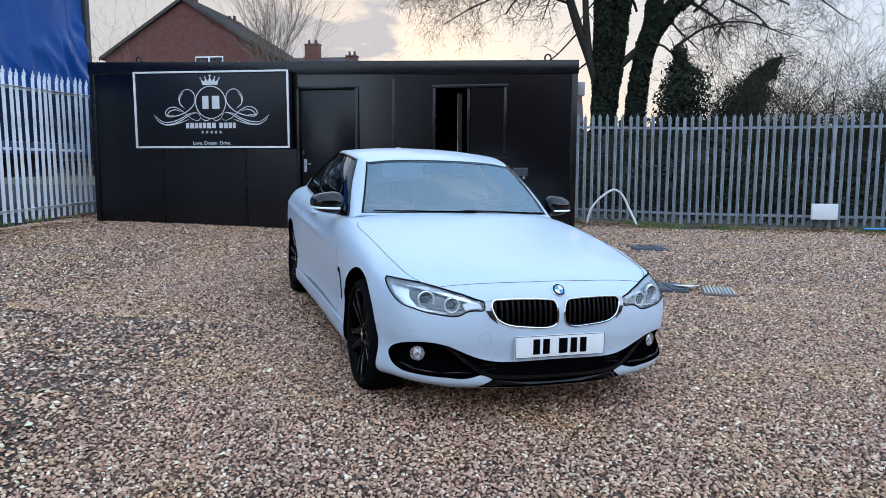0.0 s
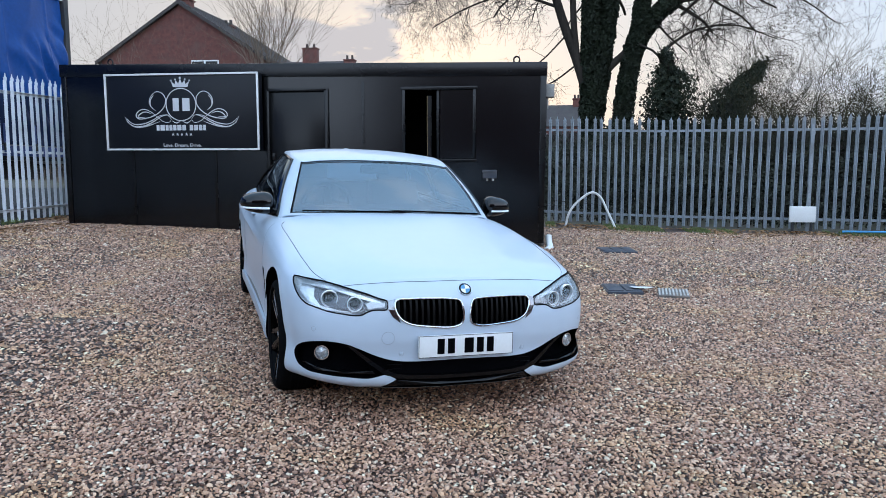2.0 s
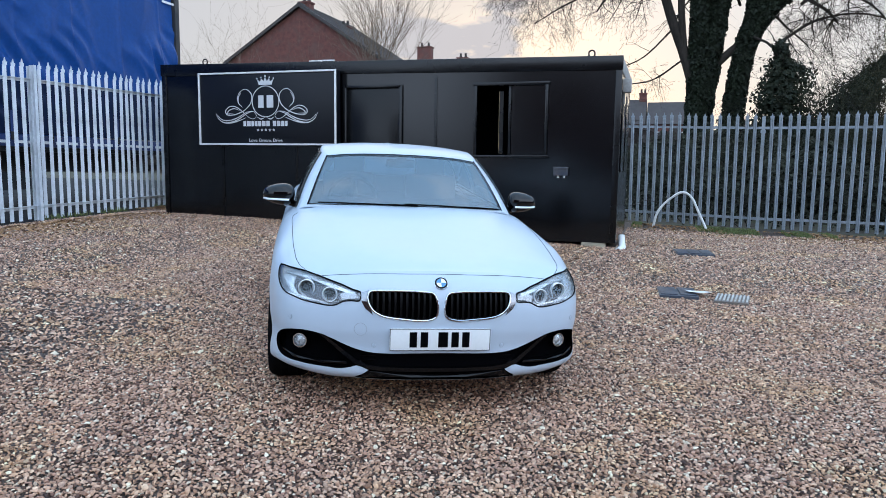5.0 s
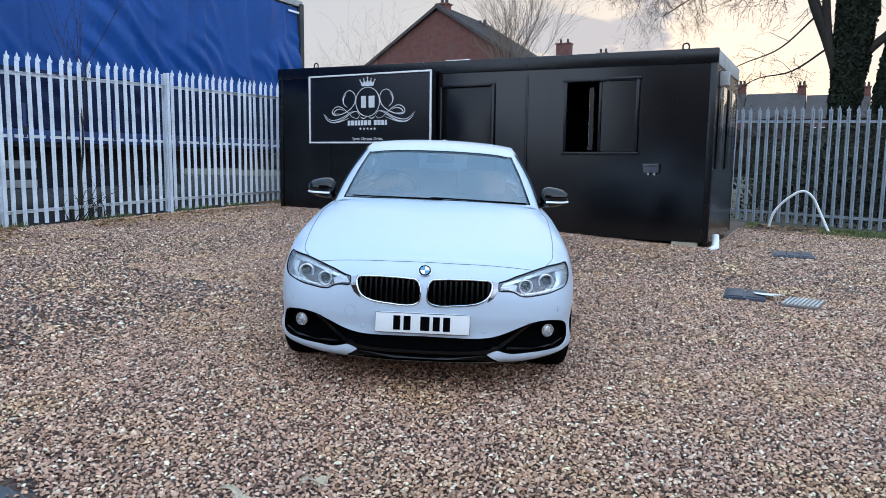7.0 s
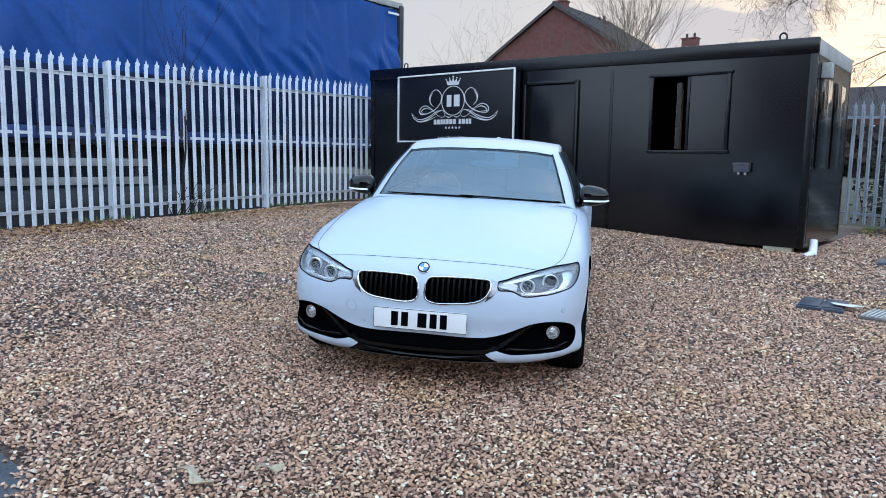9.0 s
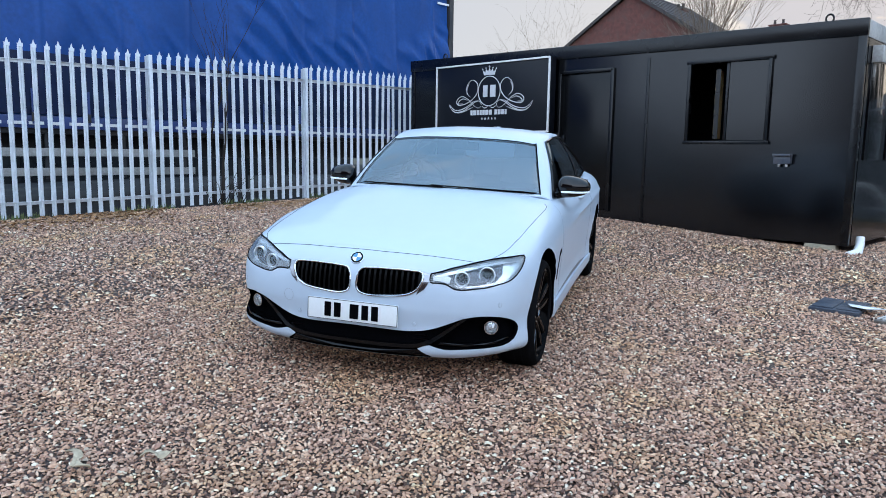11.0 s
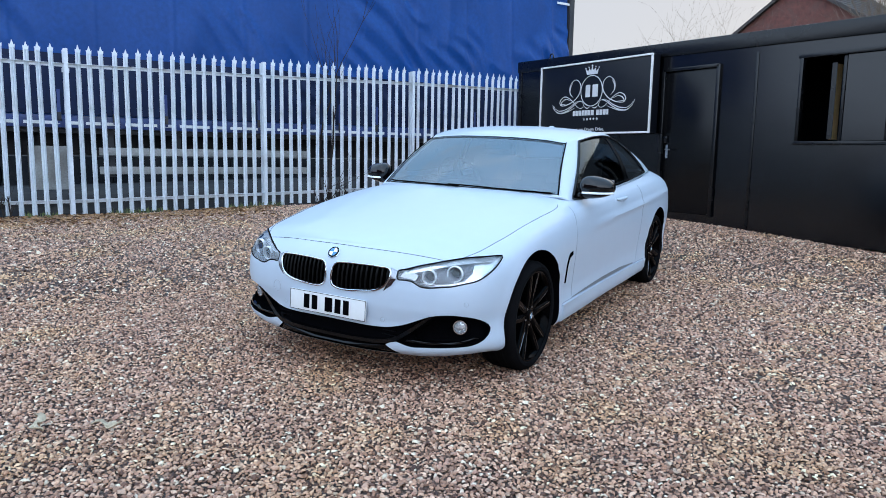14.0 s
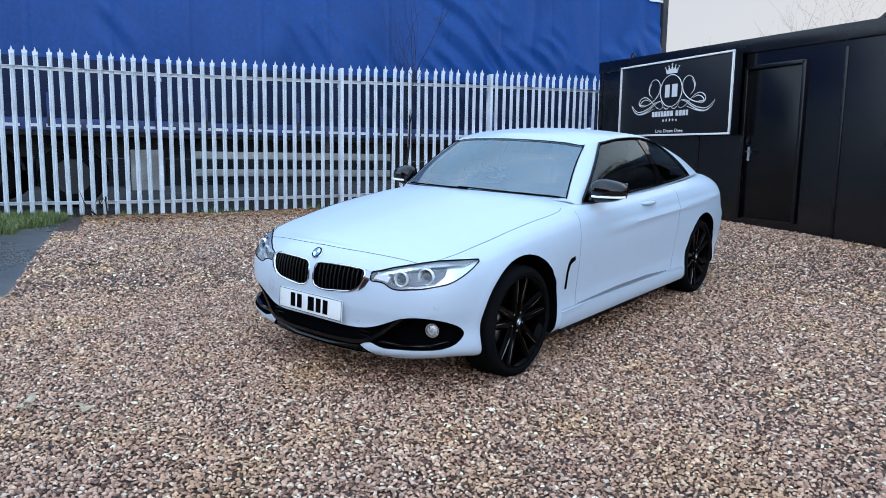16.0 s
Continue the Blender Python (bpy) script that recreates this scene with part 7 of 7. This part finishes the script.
def plastic_scrap():
    """A torn, creased piece of white sheet beside the covers."""
    out = [(-0.13, -0.05), (-0.02, -0.11), (0.12, -0.06), (0.15, 0.03), (0.05, 0.05), (-0.03, 0.11), (-0.14, 0.04)]
    g = Geo()
    n = len(out)
    rows = [[(x * k, y * k, 0.03 + 0.03 * math.sin(4 * x * k + 9 * y * k + 2) * k) for x, y in out + out[:1]] for k in (0.05, 0.5, 1.0)]
    g.grid(rows)
    ob = part("plastic_scrap", g, M_PLASTIC_WHITE, smooth=True, sharp=60)
    ob.modifiers.new("thickness", "SOLIDIFY").thickness = 0.003
    ob.matrix_world = pose(1.985, 7.60, float(ground_z(1.985, 7.6)), 0, 0, 20)
    tagged(ob, "torn piece of white plastic sheet lying on the gravel", "scrap")


plastic_scrap()


def hose():
    pts = [(1.42, 15.32, 0.1), (1.50, 15.3, 0.42), (1.72, 15.3, 0.69), (1.98, 15.3, 0.84), (2.12, 15.3, 0.76), (2.29, 15.25, 0.44), (2.46, 15.15, 0.08)]
    g = Geo().tube(curve(pts, 40), 0.024, 8)
    tagged(part("hose_loop", g, M_PLASTIC_WHITE, smooth=True), "white plastic pipe bent in a loop by the fence", "hose")


hose()


def white_box():
    thing = place("white_box", pose(6.12, 15.1, float(ground_z(6.2, 15.2))))
    tagged(thing, "white plastic panel box standing against the fence", "box")
    part("panel", Geo().box((0, 0, 0.36), (0.5, 0.06, 0.32)), M_PLASTIC_WHITE, thing, bevel=0.012)
    for x in (-0.18, 0.18):
        part("leg", Geo().box((x, 0.0, 0.1), (0.04, 0.04, 0.21)), M_CHASSIS, thing)


white_box()


def blue_pipe():
    pts = [(x, y, float(ground_z(x, y)) + z) for x, y, z in ((6.75, 14.75, 0.05), (7.4, 14.5, 0.07), (8.3, 14.4, 0.06), (9.2, 14.0, 0.05))]
    tagged(part("blue_pipe", Geo().tube(curve(pts, 24), 0.022, 8), M_PLASTIC_BLUE, smooth=True), "blue plastic water pipe lying by the fence", "pipe")


blue_pipe()


def dry_leaf(x, y, turn, ln, label):
    c = curve([(0, 0), (ln * 0.3, 0.025), (ln * 0.7, -0.02), (ln, 0.015)], 9)
    g = Geo()
    rows = []
    for i, (a, b) in enumerate(c):
        w = 0.02 * math.sin(math.pi * (0.08 + 0.88 * i / 8))
        rows.append([(a, b - w, 0.018 + 0.01 * math.sin(i)), (a, b, 0.010 + 0.01 * math.sin(i)), (a, b + w, 0.02 + 0.01 * math.sin(i * 1.4))])
    g.grid(rows)
    ob = part("dry_leaf", g, M_SLATE, smooth=True)
    md = ob.modifiers.new("thickness", "SOLIDIFY")
    md.thickness = 0.003
    ob.matrix_world = pose(x, y, float(ground_z(x, y)) + 0.02, 0, 0, turn)
    tagged(ob, label, "leaf", group="dry leaves on the gravel")


dry_leaf(0.45, 2.13, 0, 0.22, "pale torn leaf on the gravel")
dry_leaf(0.69, 2.33, 62, 0.13, "pale torn leaf on the gravel")


def grass(name, spots, n, h, seed, label):
    rnd = random.Random(seed)
    vs, fs = [], []
    for _ in range(n):
        x, y = spots(rnd)
        z = float(ground_z(x, y))
        a = rnd.uniform(0, 6.283)
        hh = h * rnd.uniform(0.4, 1.2)
        w = 0.006
        lx, ly = math.cos(a) * hh * rnd.uniform(0.1, 0.6), math.sin(a) * hh * rnd.uniform(0.1, 0.6)
        dx, dy = -math.sin(a) * w, math.cos(a) * w
        k = len(vs)
        vs += [(x - dx, y - dy, z - 0.01), (x + dx, y + dy, z - 0.01), (x + lx * 0.4 + dx * 0.7, y + ly * 0.4 + dy * 0.7, z + hh * 0.6), (x + lx * 0.4 - dx * 0.7, y + ly * 0.4 - dy * 0.7, z + hh * 0.6), (x + lx, y + ly, z + hh)]
        fs += [(k, k + 1, k + 2, k + 3), (k + 3, k + 2, k + 4)]
    tagged(raw(name, Geo().add(vs, fs), M_GRASS), label, "grass", kind="stuff")


def west_line(y):
    return FW0[0] + (FW1[0] - FW0[0]) * (y - FW0[1]) / (FW1[1] - FW0[1])


def near_west(rnd):
    while True:
        y = rnd.uniform(1.5, 12)
        if noise.noise((y * 1.1, 7.0, 0)) > -0.05:
            return west_line(y) + abs(rnd.gauss(0, 0.14)) - 0.06, y


def corner_patch(rnd):
    while True:
        x, y = rnd.uniform(-8.0, -5.6), rnd.uniform(-0.6, 1.9)
        if noise.noise((x, y, 3.0)) * 0.5 + y < 1.62 and y > 0.62 - 0.3 * (x + 7):
            return x, y


def near_north(rnd):
    while True:
        x = rnd.uniform(1.0, 11)
        if noise.noise((x * 0.9, 1.0, 0)) + 0.5 * noise.noise((x * 4.0, 5.0, 0)) > 0.05:
            return x, 16.05 - 0.1565 * (x - 0.4) - abs(rnd.gauss(0, 0.5)) - 0.02


grass("fence_grass", near_west, 1000, 0.085, 60, "short grass and weeds along the fence foot")
grass("corner_grass", corner_patch, 9000, 0.10, 61, "patch of short grass beside the asphalt")
grass("fence_grass", near_north, 7000, 0.06, 62, "short grass and weeds along the fence foot")


def leaf_litter():
    """Small brown leaves blown against the fences and scattered thinly farther out."""
    rnd = random.Random(64)
    pts = []
    for _ in range(7500):
        if rnd.random() < 0.62:
            y = rnd.uniform(2.0, 12.0)
            x = west_line(y) + 0.05 + abs(rnd.gauss(0, 0.75))
        else:
            x = rnd.uniform(1.0, 9.0)
            y = 16.0 - 0.1565 * (x - 0.4) - 0.05 - abs(rnd.gauss(0, 0.9))
        if noise.noise((x * 0.7, y * 0.7, 9.0)) > -0.2:
            pts.append((Vector((x, y, float(ground_z(x, y)) + 0.02)), Vector((0, 0, 2.2))))
    tagged(raw("leaf_litter", leaves(pts, 0.052, rnd), M_LITTER), "small brown fallen leaves on the gravel by the fences", "leaves", kind="stuff")


leaf_litter()
T_ = Tree(63)
for k in range(2):
    T_.grow((west_line(7.4) - 0.12 + 0.03 * k, 7.2 + 0.12 * k, 0.3), (0.05, 0.1 * k - 0.2, 1), 2.2, 0.028, 2, 0.0, 0.25, 0.12, (3, 4), 0.6, 0.006)
for k in range(14):
    T_.grow((west_line(7.3) + 0.08, 7.0 + 0.05 * k, 0.3), (T_.r.gauss(0.2, 0.3), T_.r.gauss(0, 0.6), 1), T_.r.uniform(0.3, 0.8), 0.009, 1, 0.1, 0.5, 0.3, (2, 4), 0.6, 0.004)
for k in range(3):
    T_.grow((west_line(2.2) + 0.1, 2.2 + 0.05 * k, 0.2), (0.1, 0.3 * k - 0.3, 1), 0.35, 0.02, 1, 0.0, 0.3, 0.2, (2, 3), 0.6, 0.006)
tagged(raw("woody_weeds", T_.twigs, M_TWIG), "thin dark woody stems growing through the fence", "weeds", kind="stuff")


# ---- pebbles ----
T5 = (1 + 5 ** 0.5) / 2
ICO = np.array([(-1, T5, 0), (1, T5, 0), (-1, -T5, 0), (1, -T5, 0), (0, -1, T5), (0, 1, T5), (0, -1, -T5), (0, 1, -T5), (T5, 0, -1), (T5, 0, 1), (-T5, 0, -1), (-T5, 0, 1)]) / math.hypot(1, T5)
ICO_F = [(0, 11, 5), (0, 5, 1), (0, 1, 7), (0, 7, 10), (0, 10, 11), (1, 5, 9), (5, 11, 4), (11, 10, 2), (10, 7, 6), (7, 1, 8), (3, 9, 4), (3, 4, 2), (3, 2, 6), (3, 6, 8), (3, 8, 9), (4, 9, 5), (2, 4, 11), (6, 2, 10), (8, 6, 7), (9, 8, 1)]
ICO_F = [f for f in ICO_F if sum(ICO[i][2] for i in f) > -0.35]
OCT = np.array([(1, 0, 0), (0, 1, 0), (-1, 0, 0), (0, -1, 0), (0, 0, 1)], float)
OCT_F = [(0, 1, 4), (1, 2, 4), (2, 3, 4), (3, 0, 4)]


def scatter(name, p, size, shape, faces, seed, sink, label):
    """One joined mesh of stones of their own size, form and tilt at the plan points p."""
    rng = np.random.default_rng(seed)
    n, nv, tri = len(p), len(shape), np.array(faces)
    sc = np.stack([size * rng.uniform(1.0, 1.6, n), size * rng.uniform(0.65, 1.0, n), size * rng.uniform(0.6, 0.92, n)], 1)
    yaw, ti, tj = rng.uniform(0, 6.283, n), rng.normal(0, 0.3, n), rng.normal(0, 0.3, n)
    v = shape[None] * sc[:, None] * (1 + rng.normal(0, 0.14, (n, nv, 1)))
    y1, z1 = v[..., 1] * np.cos(ti)[:, None] - v[..., 2] * np.sin(ti)[:, None], v[..., 1] * np.sin(ti)[:, None] + v[..., 2] * np.cos(ti)[:, None]
    x2, z2 = v[..., 0] * np.cos(tj)[:, None] + z1 * np.sin(tj)[:, None], -v[..., 0] * np.sin(tj)[:, None] + z1 * np.cos(tj)[:, None]
    x3, y3 = x2 * np.cos(yaw)[:, None] - y1 * np.sin(yaw)[:, None], x2 * np.sin(yaw)[:, None] + y1 * np.cos(yaw)[:, None]
    z0 = ground_z(p[:, 0], p[:, 1]) + size * rng.uniform(sink[0], sink[1], n) - 0.002
    co = np.stack([x3 + p[:, 0:1], y3 + p[:, 1:2], z2 + z0[:, None]], -1).reshape(-1, 3)
    idx = (tri[None] + (np.arange(n) * nv)[:, None, None]).reshape(-1)
    me = bpy.data.meshes.new(name)
    me.vertices.add(len(co))
    me.vertices.foreach_set("co", co.ravel().astype(np.float32))
    me.loops.add(len(idx))
    me.loops.foreach_set("vertex_index", idx.astype(np.int32))
    me.polygons.add(n * len(tri))
    me.polygons.foreach_set("loop_start", np.arange(0, len(idx), 3, dtype=np.int32))
    me.update(calc_edges=True)
    me.shade_smooth()
    me.materials.append(M_PEBBLE)
    tagged(new(name, me), label, "gravel", kind="stuff")


def jitter_grid(x0, x1, y0, y1, step, rng):
    gx, gy = np.meshgrid(np.arange(x0, x1, step), np.arange(y0, y1, step))
    return np.stack([gx.ravel(), gy.ravel()], 1) + rng.uniform(-0.5, 0.5, (gx.size, 2)) * step


def pebbles():
    rng = np.random.default_rng(4)
    X0, X1, Y1 = -2.2, 4.2, 6.0

    def under_car(p, m):
        cx = (p[:, 0] - CAR_O.x) * CAR_L.x + (p[:, 1] - CAR_O.y) * CAR_L.y
        cy = (p[:, 0] - CAR_O.x) * CAR_R.x + (p[:, 1] - CAR_O.y) * CAR_R.y
        return (abs(cx) < 0.6 - m) & (cy > 0.2 + m) & (cy < 3.5 - m)
    p = jitter_grid(X0, X1, 1.55, Y1, 0.0174, rng)
    # thin at the rim of the patch and over the asphalt's edge
    edge = np.minimum(np.minimum(p[:, 0] - X0, X1 - p[:, 0]) / 0.8, (Y1 - p[:, 1]) / 0.9)
    lip = (p[:, 1] - 1.72 + 0.07 * np.sin(p[:, 0] * 3.1) + 0.05 * np.sin(p[:, 0] * 9.7)) / 0.12
    keep = (rng.random(len(p)) < np.clip(edge, 0, 1)) & (rng.random(len(p)) < np.clip(0.55 + lip, 0.03, 1)) & ~under_car(p, 0)
    p = p[keep]
    scatter("pebbles", p, np.clip(rng.lognormal(math.log(0.0086), 0.19, len(p)), 0.005, 0.016), ICO, ICO_F, 4, (-0.2, 0.8), "loose brown, grey and cream pebbles")
    # middle ground round the car, a little coarser
    m = jitter_grid(-4.2, 4.4, 5.0, 8.6, 0.0232, rng)
    fade = np.minimum(np.minimum(m[:, 0] + 4.2, 4.4 - m[:, 0]) / 0.6, (8.6 - m[:, 1]) / 0.9)
    inner = np.minimum(np.minimum(m[:, 0] - X0, X1 - m[:, 0]) / 0.8, (Y1 - m[:, 1]) / 0.9)
    m = m[(rng.random(len(m)) < np.clip(fade, 0, 1)) & (rng.random(len(m)) > np.clip(inner, 0, 1)) & ~under_car(m, 0)]
    scatter("pebbles", m, np.clip(rng.lognormal(math.log(0.0102), 0.2, len(m)), 0.006, 0.018), ICO, ICO_F, 6, (-0.2, 0.6), "brown and grey pebbles round the car")
    q = jitter_grid(-7.7, 8.2, 1.75, 14.6, 0.032, rng)
    edge = np.minimum(np.minimum(q[:, 0] - X0, X1 - q[:, 0]) / 0.8, (Y1 - q[:, 1]) / 0.9)
    keep = (rng.random(len(q)) > np.clip(edge, 0, 1)) & ~under_car(q, 0.1)
    mid = np.minimum(np.minimum(q[:, 0] + 4.2, 4.4 - q[:, 0]) / 0.6, np.minimum((8.6 - q[:, 1]) / 0.9, (q[:, 1] - 4.8) / 0.4))
    keep &= rng.random(len(q)) > np.clip(mid, 0, 1)
    keep &= (q[:, 1] < 15.4 - 0.1565 * q[:, 0]) & ~((q[:, 0] > OX0) & (q[:, 0] < OX1) & (q[:, 1] > OY0 + 0.1))
    keep &= ~((q[:, 0] < -5.7) & (q[:, 1] < 2.0))
    q = q[keep]
    scatter("pebbles", q, np.clip(rng.lognormal(math.log(0.0124), 0.28, len(q)), 0.006, 0.024), OCT, OCT_F, 5, (-0.1, 0.5), "brown and grey gravel farther off")


pebbles()
